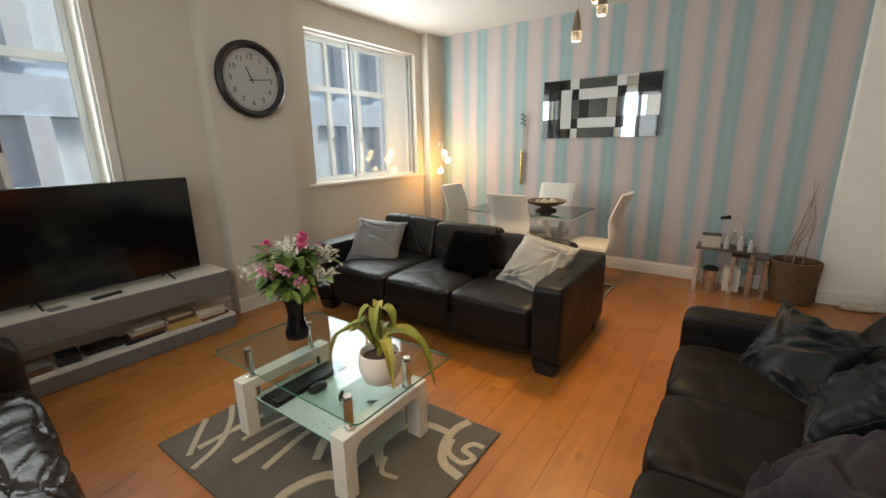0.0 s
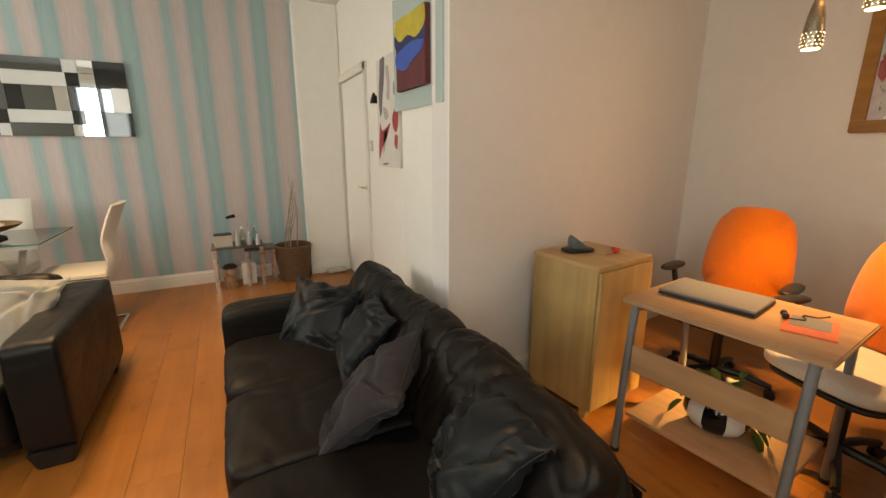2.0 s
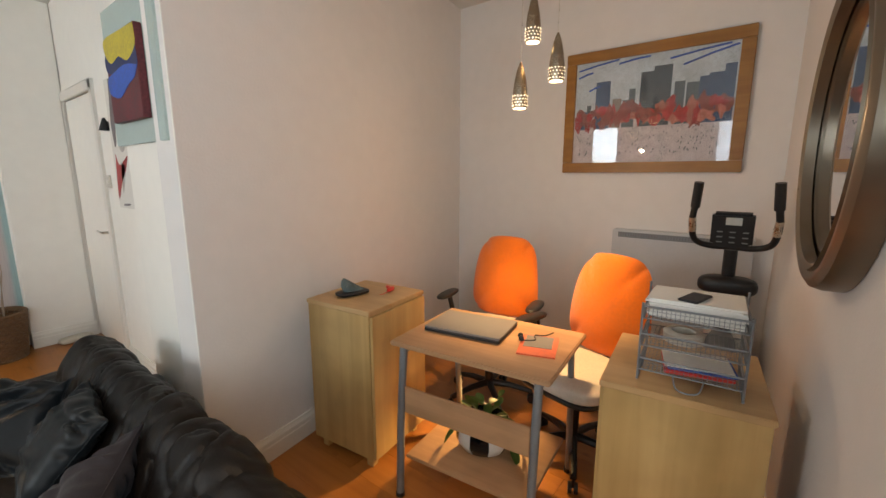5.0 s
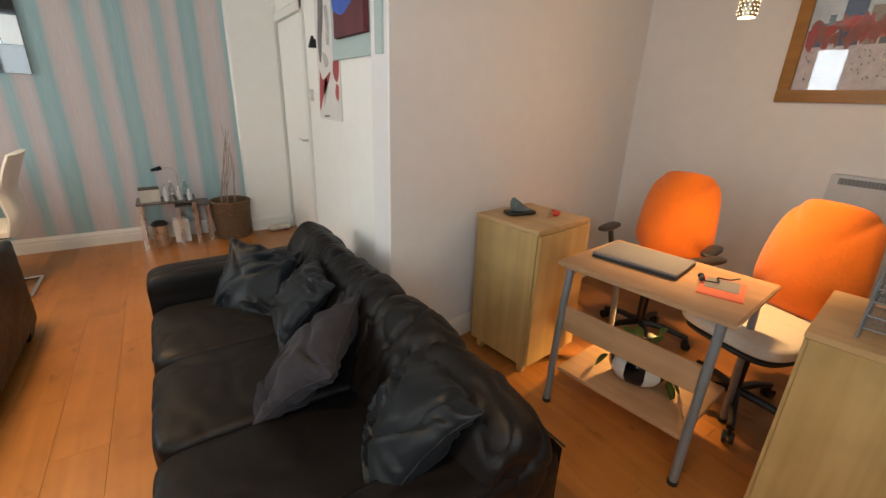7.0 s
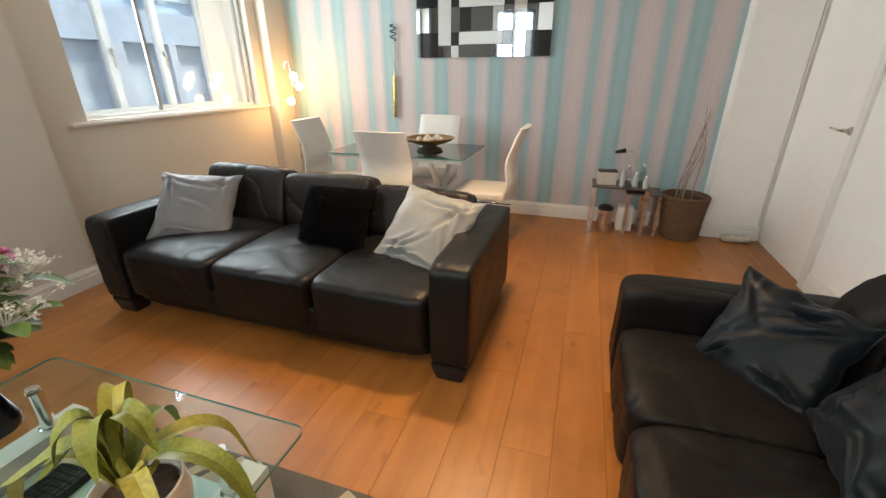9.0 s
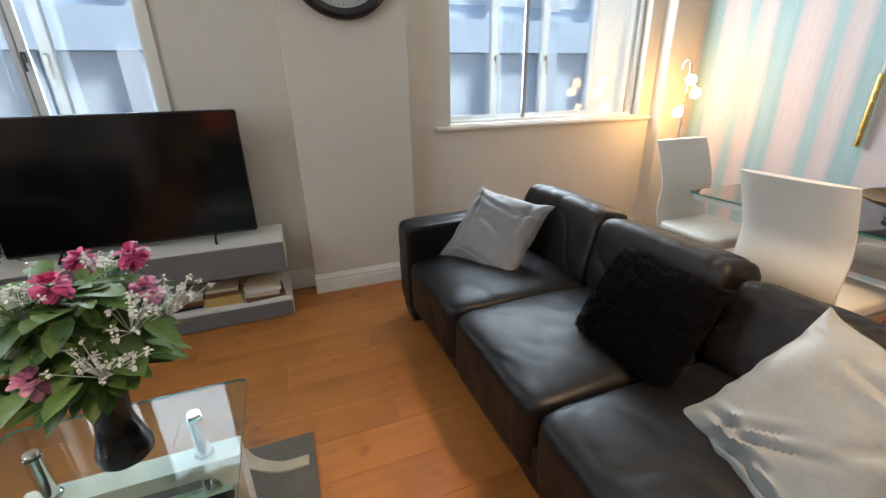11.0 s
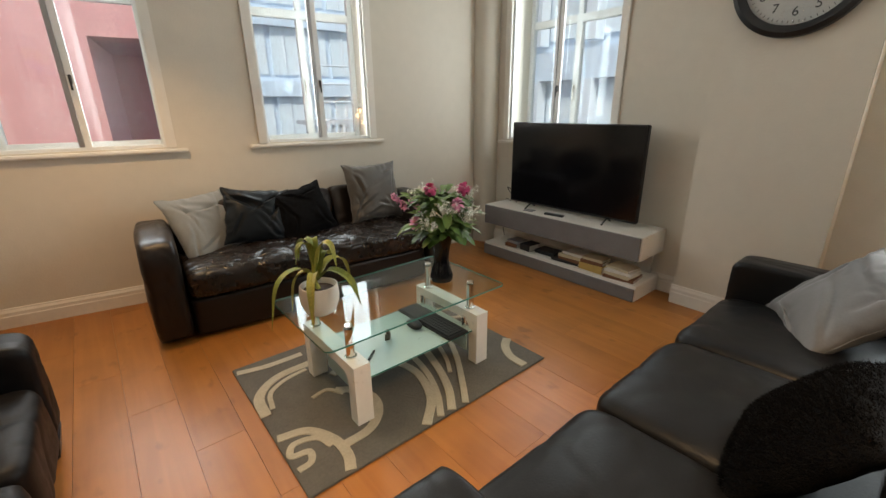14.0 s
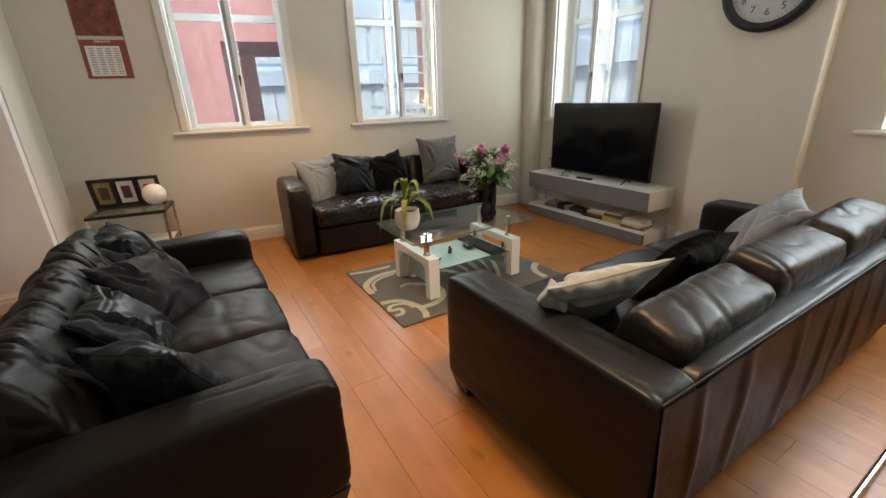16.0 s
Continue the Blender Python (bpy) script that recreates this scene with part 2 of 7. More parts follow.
M_beechtop = wood("beech_veneer_top", (0.36, 0.20, 0.10), (0.46, 0.27, 0.145), 0.42, "Y", 0.9)
M_plank = wood("laminate_oak", (0.30, 0.112, 0.025), (0.37, 0.145, 0.034), 0.33, "Y", 0.9, gloss=0.03, flecks=0.70)
M_oakframe = wood("oak_frame", (0.27, 0.115, 0.018), (0.35, 0.16, 0.028), 0.4, "Y")
M_gap = mat("plank_joint", (0.24, 0.09, 0.025), 0.7, vary=0.1)
M_rug = mat("grey_rug_pile", (0.125, 0.115, 0.098), 0.95, vary=0.22, scale=9, bump=0.9, bscale=300)
M_rugcream = mat("cream_rug_pile", (0.46, 0.41, 0.31), 0.95, vary=0.15, scale=14, bump=0.9, bscale=300)
M_greymetal = mat("grey_painted_steel", (0.20, 0.21, 0.22), 0.4, 0.3, vary=0.08)
M_darkwood = mat("dark_bronze_resin", (0.06, 0.045, 0.03), 0.4, vary=0.3, scale=20, bump=0.5, bscale=80)
M_wicker = mat("brown_wicker", (0.14, 0.075, 0.035), 0.75, vary=0.3, scale=25, bump=0.5, bscale=150)
M_paper = mat("paper", (0.72, 0.70, 0.66), 0.8, vary=0.05)
M_red = mat("red_plastic", (0.55, 0.03, 0.02), 0.35, vary=0.1)
M_leaf = mat("leaf_green", (0.095, 0.165, 0.035), 0.5, vary=0.35, scale=14)
M_bladegreen = mat("blade_leaf_green", (0.17, 0.20, 0.035), 0.45, vary=0.45, scale=16)
M_leafy = mat("yellowing_leaf", (0.32, 0.30, 0.06), 0.5, vary=0.35, scale=12)
M_pink = mat("pink_petal", (0.60, 0.08, 0.22), 0.6, vary=0.3, scale=30)
M_pinkp = mat("pale_pink_petal", (0.70, 0.30, 0.45), 0.6, vary=0.25, scale=30)
M_petal = mat("white_petal", (0.74, 0.74, 0.66), 0.6, vary=0.1)
M_soil = mat("potting_soil", (0.04, 0.022, 0.014), 0.95, vary=0.4, scale=40, bump=0.8, bscale=90)
M_bulb = mat("lit_bulb", (1, 0.8, 0.5), 0.4, vary=0, emit=((1.0, 0.78, 0.50), 3.0))
M_globe = mat("lit_amber_glass", (1, 0.8, 0.5), 0.4, vary=0, emit=((1.0, 0.60, 0.22), 16.0))
M_opal = mat("opal_glass", (0.72, 0.68, 0.62), 0.3, vary=0.03)
M_skin = {"mirror_clear": mat("clear_mirror", (0.80, 0.82, 0.84), 0.02, 1.0, vary=0), "mirror_grey": mat("grey_mirror", (0.20, 0.22, 0.24), 0.03, 1.0, vary=0),
          "mirror_black": mat("black_mirror", (0.012, 0.013, 0.016), 0.04, 0.0, vary=0, spec=0.8), "mirror_frost": mat("frosted_silver", (0.50, 0.50, 0.48), 0.35, 0.6, vary=0.05),
          "photo_plum": mat("photo_plum", (0.10, 0.04, 0.05), 0.4, vary=0.5, scale=30), "photo_olive": mat("photo_olive", (0.26, 0.20, 0.06), 0.4, vary=0.5, scale=30)}


def glass_mat(name, tint, rough=0.0, gloss=0.045):
    m = bpy.data.materials.new(name)
    m.use_nodes = True
    nt = m.node_tree
    for n in list(nt.nodes):
        if n.type == "BSDF_PRINCIPLED":
            nt.nodes.remove(n)
    out = next(n for n in nt.nodes if n.type == "OUTPUT_MATERIAL")
    tr, gl, mx, lw, pw, fr = (nt.nodes.new("ShaderNode" + k) for k in ("BsdfTransparent", "BsdfGlossy", "MixShader", "LayerWeight", "Math", "Math"))
    tr.inputs[0].default_value = (*tint, 1)
    gl.inputs["Roughness"].default_value = rough
    lw.inputs[0].default_value = 0.5
    pw.operation, fr.operation = "POWER", "MULTIPLY_ADD"
    pw.inputs[1].default_value, fr.inputs[1].default_value, fr.inputs[2].default_value = 5, 0.75, gloss
    nt.links.new(lw.outputs["Facing"], pw.inputs[0])
    nt.links.new(pw.outputs[0], fr.inputs[0])
    nt.links.new(fr.outputs[0], mx.inputs[0])
    nt.links.new(tr.outputs[0], mx.inputs[1])
    nt.links.new(gl.outputs[0], mx.inputs[2])
    nt.links.new(mx.outputs[0], out.inputs[0])
    return m


M_pane = glass_mat("window_glass", (0.95, 0.97, 0.98))
M_table_glass = glass_mat("table_glass", (0.86, 0.93, 0.915), 0.0, 0.035)
M_frost = mat("frosted_glass", (0.40, 0.53, 0.51), 0.3, vary=0.03, transmission=0.15)
M_glassedge = mat("green_glass_edge", (0.06, 0.20, 0.17), 0.15, vary=0.1)
M_acrylic = mat("frosted_acrylic", (0.62, 0.74, 0.70), 0.2, vary=0.03, transmission=0.35)
M_clear = glass_mat("bottle_glass", (0.86, 0.88, 0.86), 0.03)


def stripes():
    m = mat("striped_wallpaper", (0.5, 0.45, 0.42), 0.7, vary=0)
    nt = m.node_tree
    b = nt.nodes["Principled BSDF"]
    tc, sp = nt.nodes.new("ShaderNodeTexCoord"), nt.nodes.new("ShaderNodeSeparateXYZ")
    nt.links.new(tc.outputs["Object"], sp.inputs[0])
    ns = nt.nodes.new("ShaderNodeTexNoise")
    ns.inputs["Scale"].default_value, ns.inputs["Detail"].default_value = 3.0, 5
    mp = nt.nodes.new("ShaderNodeMapping")
    mp.inputs["Scale"].default_value = (9, 1, 0.5)
    nt.links.new(tc.outputs["Object"], mp.inputs[0])
    nt.links.new(mp.outputs[0], ns.inputs["Vector"])
    wob = nt.nodes.new("ShaderNodeMath")
    wob.operation = "MULTIPLY_ADD"
    wob.inputs[1].default_value = 0.035
    nt.links.new(ns.outputs["Fac"], wob.inputs[0])
    nt.links.new(sp.outputs["X"], wob.inputs[2])
    mod = nt.nodes.new("ShaderNodeMath")
    mod.operation = "MODULO"
    mod.inputs[1].default_value = 0.53
    nt.links.new(wob.outputs[0], mod.inputs[0])
    dv = nt.nodes.new("ShaderNodeMath")
    dv.operation = "DIVIDE"
    dv.inputs[1].default_value = 0.53
    nt.links.new(mod.outputs[0], dv.inputs[0])
    rp = nt.nodes.new("ShaderNodeValToRGB")
    teal, teal2, grey, grey2, pink = (0.265, 0.400, 0.400), (0.310, 0.430, 0.430), (0.47, 0.425, 0.415), (0.52, 0.48, 0.47), (0.54, 0.455, 0.425)
    stops = [(0.0, grey2), (0.07, pink), (0.15, grey), (0.20, teal2), (0.29, teal2), (0.34, grey), (0.42, pink), (0.48, grey2), (0.53, grey), (0.58, teal), (0.68, teal2), (0.78, teal), (0.83, grey), (0.93, pink)]
    els = rp.color_ramp.elements
    els[0].position, els[0].color = stops[0][0], (*stops[0][1], 1)
    els[1].position, els[1].color = stops[-1][0], (*stops[-1][1], 1)
    for p, c in stops[1:-1]:
        e = els.new(p)
        e.color = (*c, 1)
    nt.links.new(dv.outputs[0], rp.inputs[0])
    n2 = nt.nodes.new("ShaderNodeTexNoise")
    n2.inputs["Scale"].default_value, n2.inputs["Detail"].default_value = 6, 6
    mp2 = nt.nodes.new("ShaderNodeMapping")
    mp2.inputs["Scale"].default_value = (30, 1, 1.2)
    nt.links.new(tc.outputs["Object"], mp2.inputs[0])
    nt.links.new(mp2.outputs[0], n2.inputs["Vector"])
    hs, vr = nt.nodes.new("ShaderNodeHueSaturation"), nt.nodes.new("ShaderNodeMapRange")
    vr.inputs[3].default_value, vr.inputs[4].default_value = 0.8, 1.18
    nt.links.new(n2.outputs["Fac"], vr.inputs[0])
    nt.links.new(vr.outputs[0], hs.inputs["Value"])
    nt.links.new(rp.outputs[0], hs.inputs["Color"])
    nt.links.new(hs.outputs[0], b.inputs["Base Color"])
    return m


M_stripe = stripes()


# ---- builders ----
def obj(name, bm, material, parent=None, label="", smooth=True, bevel=0.0, seg=2):
    me = bpy.data.meshes.new(name)
    if bevel:
        bmesh.ops.remove_doubles(bm, verts=bm.verts, dist=1e-5)
        es = [e for e in bm.edges if len(e.link_faces) == 2 and e.calc_face_angle(0) > 0.5]
        bmesh.ops.bevel(bm, geom=es, offset=bevel, segments=seg, affect="EDGES", clamp_overlap=True)
    bm.normal_update()
    bm.to_mesh(me)
    bm.free()
    for m in (material if isinstance(material, (list, tuple)) else [material]):
        me.materials.append(m)
    if smooth:
        me.shade_smooth()
        me.set_sharp_from_angle(angle=radians(38))
    ob = new(name, me)
    if parent:
        ob.parent = parent
    if label:
        ob["label"] = label
    return ob


def part(name, bm, material, parent, label="", **more):
    return obj(name, bm, material, parent, label, **more)


def thing(name, label, category, place=None, group="", kind=""):
    e = new(name)
    e.empty_display_size = 0.1
    if place is not None:
        e.matrix_basis = place
    return tagged(e, label, category, group, kind)


def bx(bm, x0, y0, z0, x1, y1, z1, m=None, mi=0):
    mt = Matrix.Translation(((x0 + x1) / 2, (y0 + y1) / 2, (z0 + z1) / 2)) @ Matrix.Diagonal((x1 - x0, y1 - y0, z1 - z0, 1))
    r = bmesh.ops.create_cube(bm, size=1, matrix=(m @ mt) if m else mt)
    if mi:
        for f in {f for v in r["verts"] for f in v.link_faces}:
            f.material_index = mi
    return bm


def box(*a, **k):
    return bx(bmesh.new(), *a, **k)


def rod(bm, a, b, r0, r1=None, seg=16, caps=True):
    a, b = Vector(a), Vector(b)
    d = b - a
    m = Matrix.Translation((a + b) / 2) @ d.to_track_quat("Z", "Y").to_matrix().to_4x4()
    bmesh.ops.create_cone(bm, cap_ends=caps, segments=seg, radius1=r0, radius2=r0 if r1 is None else r1, depth=d.length, matrix=m)
    return bm


def tube(bm, pts, r, seg=8, taper=None):
    pts = [Vector(p) for p in pts]
    rings = []
    for i, p in enumerate(pts):
        d = (pts[min(i + 1, len(pts) - 1)] - pts[max(i - 1, 0)]).normalized()
        q = d.to_track_quat("Z", "Y")
        rr = r * (1 if taper is None else 1 + (taper - 1) * i / (len(pts) - 1))
        rings.append([bm.verts.new(p + q @ Vector((rr * math.cos(2 * math.pi * k / seg), rr * math.sin(2 * math.pi * k / seg), 0))) for k in range(seg)])
    for a, b in zip(rings, rings[1:]):
        for k in range(seg):
            bm.faces.new((a[k], a[(k + 1) % seg], b[(k + 1) % seg], b[k]))
    bm.faces.new(rings[0][::-1])
    bm.faces.new(rings[-1])
    return bm


def lathe(bm, prof, seg=28, at=(0, 0, 0), closed=False):
    at = Vector(at)
    rings = [[bm.verts.new(at + Vector((max(r, 1e-4) * math.cos(2 * math.pi * k / seg), max(r, 1e-4) * math.sin(2 * math.pi * k / seg), z))) for k in range(seg)] for r, z in prof]
    for a, b in zip(rings, rings[1:]):
        for k in range(seg):
            bm.faces.new((a[k], a[(k + 1) % seg], b[(k + 1) % seg], b[k]))
    if not closed:
        bm.faces.new(rings[0][::-1])
        bm.faces.new(rings[-1])
    return bm


def curve(pts, n=8):
    """A smooth line through the points."""
    pts = [Vector(p) for p in pts]
    e = [pts[0] * 2 - pts[1]] + pts + [pts[-1] * 2 - pts[-2]]
    out = []
    for i in range(1, len(e) - 2):
        for k in range(n):
            t = k / n
            a, b, c, d = e[i - 1:i + 3]
            out.append(0.5 * ((2 * b) + (c - a) * t + (2 * a - 5 * b + 4 * c - d) * t * t + (3 * b - a - 3 * c + d) * t ** 3))
    return out + [pts[-1]]


def ribbon(bm, pts, width, z0, z1, taper=False):
    """A flat raised strip along a line in the plan."""
    n = len(pts)
    rows = []
    for i, p in enumerate(pts):
        d = (pts[min(i + 1, n - 1)] - pts[max(i - 1, 0)])
        s = Vector((-d.y, d.x, 0)).normalized() * width / 2 * ((0.35 + 0.65 * math.sin(math.pi * min(1, (i + 1) / n * 1.1))) if taper else 1)
        rows.append([bm.verts.new((q.x, q.y, z)) for q, z in ((p + s, z0), (p + s * 0.9, z1), (p - s * 0.9, z1), (p - s, z0))])
    for a, b in zip(rows, rows[1:]):
        for k in range(3):
            bm.faces.new((a[k], a[k + 1], b[k + 1], b[k]))
    bm.faces.new(rows[0])
    bm.faces.new(rows[-1][::-1])
    return bm


def soft(bm, w, d, h, p=7, n=14, puff=0.0, rumple=0.0, seed=0.0, m=None, freq=7.0, crease=0.0, px=None, folds=0.0, ffreq=(5.0, 9.0, 5.0)):
    """A stuffed box: rounded edges, a swollen top and wrinkled leather."""
    px = px or p
    b2 = bmesh.new()
    bmesh.ops.create_cube(b2, size=2)
    bmesh.ops.subdivide_edges(b2, edges=b2.edges, cuts=n, use_grid_fill=True)
    for v in b2.verts:
        c = v.co.copy()
        s = (abs(c.x) ** px + (abs(c.y) ** p + abs(c.z) ** p) ** (px / p)) ** (1 / px)
        c = c / s
        q = Vector((c.x * w / 2, c.y * d / 2, c.z * h / 2))
        bulge = (1 - c.x * c.x) * (1 - c.y * c.y)
        q.z += puff * bulge * (1 if c.z > 0 else 0.2)
        if rumple:
            s3 = Vector((seed, seed * 1.7, seed * 0.3))
            nz = noise.noise(q * freq + s3) + 0.5 * noise.noise(q * freq * 2.3 + s3)
            edge = 1 + crease * max(0, abs(c.x) - 0.55) * 2
            q += Vector(v.co).normalized() * nz * rumple * edge
        if folds:
            f3 = Vector((q.x * ffreq[0], q.y * ffreq[1], q.z * ffreq[2])) + Vector((seed * 2.1, 3.3, seed))
            a, b_ = noise.noise(f3), noise.noise(f3 * 1.9)
            q -= Vector(v.co).normalized() * folds * (math.exp(-(a / 0.07) ** 2) + 0.5 * math.exp(-(b_ / 0.09) ** 2))
        v.co = q
    if m:
        b2.transform(m)
    tmp = bpy.data.meshes.new("tmp")
    b2.to_mesh(tmp)
    b2.free()
    bm.from_mesh(tmp)
    bpy.data.meshes.remove(tmp)
    return bm


def pillow(w, h, t, n=56, seed=0.0, rumple=0.012, pinch=0.05, flop=0.0, ears=0.05):
    """A scatter cushion standing in the XZ plane: full middle, small pulled-out corners, puckered hem and long creases."""
    bm = bmesh.new()
    rnd = random.Random(int(seed * 100) + 7)
    lines = []
    for k in range(12):
        cu, cv = rnd.choice((-1, 1)) * rnd.uniform(0.55, 1), rnd.choice((-1, 1)) * rnd.uniform(0.55, 1)
        ang = math.atan2(-cv, -cu) + rnd.uniform(-0.7, 0.7)
        lines.append((cu, cv, math.cos(ang), math.sin(ang), rnd.uniform(0.5, 1.5), rnd.uniform(0.035, 0.085), rnd.uniform(0.5, 1.2), rnd.uniform(-0.5, 0.5)))
    grid = {}
    for side in (1, -1):
        for i in range(n + 1):
            for j in range(n + 1):
                u, v = math.sin((2 * i / n - 1) * 1.35) / math.sin(1.35), math.sin((2 * j / n - 1) * 1.35) / math.sin(1.35)
                border = i in (0, n) or j in (0, n)
                if border and side == -1:
                    grid[side, i, j] = grid[1, i, j]
                    continue
                ear = ears * max(0.0, abs(u) * abs(v) - 0.72) / 0.28
                wob = 0.24 * ears * noise.noise(Vector((u * 3, v * 3, seed + 5)))
                x = w / 2 * u * (1 - pinch * (1 - v * v) * abs(u) + ear) + wob * abs(u)
                z = h / 2 * v * (1 - pinch * (1 - u * u) * abs(v) + ear) + wob * abs(v)
                e = (1 - abs(u) ** 2.6) * (1 - abs(v) ** 2.6)
                th = t / 2 * e ** 0.5
                r = 0.9 * noise.noise(Vector((u * 1.4, v * 1.4, seed + side * 3)))
                for cu, cv, dx, dz, ln, wd, am, bend in lines:
                    du, dv = u - cu, v - cv
                    a, b = du * dx + dv * dz, -du * dz + dv * dx
                    if -0.1 < a < ln:
                        b += bend * a * a * 0.5
                        g = (b / wd)
                        r += am * (0.6 * math.exp(-((g - 1.6) / 1.3) ** 2) - math.exp(-g * g)) * math.sin(math.pi * (a + 0.1) / (ln + 0.1)) ** 0.7
                edge = 1 - max(abs(u), abs(v))
                along = (u if abs(v) > abs(u) else v) * 17 + seed
                pucker = 0.5 * math.sin(along + 2 * math.sin(along * 0.37)) * math.exp(-edge * 9) * min(1, edge * 14)
                r = rumple * (r * min(1, 0.1 + 4 * edge) + pucker)
                bow = flop * (v * v * 0.4 + 0.6 * u * v * 0.5 + 0.3 * noise.noise(Vector((u, v, seed + 9))))
                grid[side, i, j] = bm.verts.new((x, side * (th + (0 if border else r)) + bow, z + r * 0.3))
    for side in (1, -1):
        for i in range(n):
            for j in range(n):
                q = [grid[side, i, j], grid[side, i + 1, j], grid[side, i + 1, j + 1], grid[side, i, j + 1]]
                bm.faces.new(q if side == -1 else q[::-1])
    return bm


def wall(name, p0, p1, thick, material, holes=(), e0=0.0, e1=0.0, h=H):
    """A wall from p0 to p1, its room side on the left of the way, thick to the right; holes are (u0, u1, z0, z1)."""
    p0, p1 = Vector((*p0, 0)), Vector((*p1, 0))
    d = (p1 - p0).normalized()
    n = Vector((d.y, -d.x, 0))
    L = (p1 - p0).length
    us = sorted({-e0, L + e1, *[v for q in holes for v in q[:2]]})
    zs = sorted({0.0, h, *[v for q in holes for v in q[2:]]})
    bm = bmesh.new()

    def P(u, z, s):
        return bm.verts.new(p0 + d * u + n * s + Vector((0, 0, z)))

    def solid(a, b):
        if a < 0 or b < 0 or a >= len(us) - 1 or b >= len(zs) - 1:
            return False
        u, z = (us[a] + us[a + 1]) / 2, (zs[b] + zs[b + 1]) / 2
        return not any(q[0] < u < q[1] and q[2] < z < q[3] for q in holes)
    for a in range(len(us) - 1):
        for b in range(len(zs) - 1):
            if not solid(a, b):
                continue
            u0, u1, z0, z1 = us[a], us[a + 1], zs[b], zs[b + 1]
            bm.faces.new([P(u0, z0, 0), P(u1, z0, 0), P(u1, z1, 0), P(u0, z1, 0)])
            bm.faces.new([P(u1, z0, thick), P(u0, z0, thick), P(u0, z1, thick), P(u1, z1, thick)])
            for da, db, q in ((-1, 0, ((u0, z0), (u0, z1))), (1, 0, ((u1, z1), (u1, z0))), (0, -1, ((u1, z0), (u0, z0))), (0, 1, ((u0, z1), (u1, z1)))):
                if not solid(a + da, b + db):
                    (ua, za), (ub, zb) = q
                    bm.faces.new([P(ua, za, 0), P(ub, zb, 0), P(ub, zb, thick), P(ua, za, thick)])
    bmesh.ops.remove_doubles(bm, verts=bm.verts, dist=1e-5)
    bmesh.ops.recalc_face_normals(bm, faces=bm.faces)
    return tagged(obj(name, bm, material, smooth=False), kind="structure")


# ---- shell ----
ZS, ZT = 1.03, 2.50
wall("wall_west", (0.12, 6.3), (0.12, 1.21), 0.34, M_wall, [(6.3 - 5.90, 6.3 - 4.23, ZS, ZT), (6.3 - 2.52, 6.3 - 1.50, ZS, ZT)], 0.3, 0.3)
SEND = SW + SDIR * 4.605
wall("wall_south", (SW.x, SW.y), (SEND.x, SEND.y), 0.34, M_wall, [(1.22, 2.05, 1.08, ZT), (2.69, 3.60, 1.08, ZT)], 0.3, 0.3)
wall("wall_chimney_end", (4.66, 0.2), (4.66, 1.14), 0.2, M_wall)
wall("wall_alcove_south", (4.66, 1.28), (6.9, 1.44), 0.14, M_alcove, (), 0.0, 0.2)
wall("wall_alcove_east", (6.9, 1.30), (6.9, 3.80), 0.2, M_alcove)
wall("wall_alcove_north", (6.9, 3.66), (4.552, 3.2965), 0.14, M_alcove, (), 0.2, 0.0)
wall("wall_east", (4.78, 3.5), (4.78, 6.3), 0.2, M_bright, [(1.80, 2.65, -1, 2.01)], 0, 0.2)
wall("wall_north", (4.78, 6.3), (0.12, 6.3), 0.25, M_stripe, (), 0.3, 0.3)
bm = bmesh.new()
ends = [[bm.verts.new((x, y, z)) for x, y in ((4.55, 3.2985), (4.776, 3.42), (4.776, 3.87), (4.55, 3.87))] for z in (0, H)]
for k in range(4):
    bm.faces.new((ends[0][k], ends[0][(k + 1) % 4], ends[1][(k + 1) % 4], ends[1][k]))
bm.faces.new(ends[0][::-1])
bm.faces.new(ends[1])
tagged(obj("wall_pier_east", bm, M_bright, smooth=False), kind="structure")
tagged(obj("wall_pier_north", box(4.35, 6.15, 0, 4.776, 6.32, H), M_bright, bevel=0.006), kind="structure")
tagged(obj("wall_pier_clock", box(0.10, 3.19, 0, 0.26, 3.90, H), M_wall, bevel=0.006), kind="structure")
tagged(obj("wall_pier_corner", box(0.10, 6.02, 0, 0.24, 6.32, H), M_wall, bevel=0.006), kind="structure")
bm = rod(bmesh.new(), (0.15, 1.235, 0), (0.15, 1.235, H), 0.13, seg=24)
tagged(obj("wall_corner_column", bm, M_wall), kind="structure")
tagged(obj("ceiling", box(-0.4, -0.2, H, 7.2, 6.7, H + 0.15), M_ceil, smooth=False), kind="structure")
tagged(obj("floor", box(-0.2, 0.3, -0.12, 7.05, 6.5, -0.012), M_gap, smooth=False), kind="structure")


def skirting(name, p0, p1, h=0.13):
    p0, p1 = Vector((*p0, 0)), Vector((*p1, 0))
    d = (p1 - p0)
    L = d.length
    m = Matrix.Translation(p0) @ Matrix.Rotation(math.atan2(d.y, d.x), 4, "Z")
    bm = bmesh.new()
    prof = [(-0.004, -0.012), (0.020, -0.012), (0.020, h * 0.60), (0.017, h * 0.64), (0.017, h * 0.80), (0.010, h * 0.92), (0.008, h), (-0.004, h)]
    a = [bm.verts.new(m @ Vector((0, y, z))) for y, z in prof]
    b = [bm.verts.new(m @ Vector((L, y, z))) for y, z in prof]
    for i in range(len(prof) - 1):
        bm.faces.new((a[i], b[i], b[i + 1], a[i + 1]))
    bm.faces.new(a)
    bm.faces.new(b[::-1])
    bmesh.ops.recalc_face_normals(bm, faces=bm.faces)
    return tagged(obj(name, bm, M_trim, smooth=False), kind="structure")


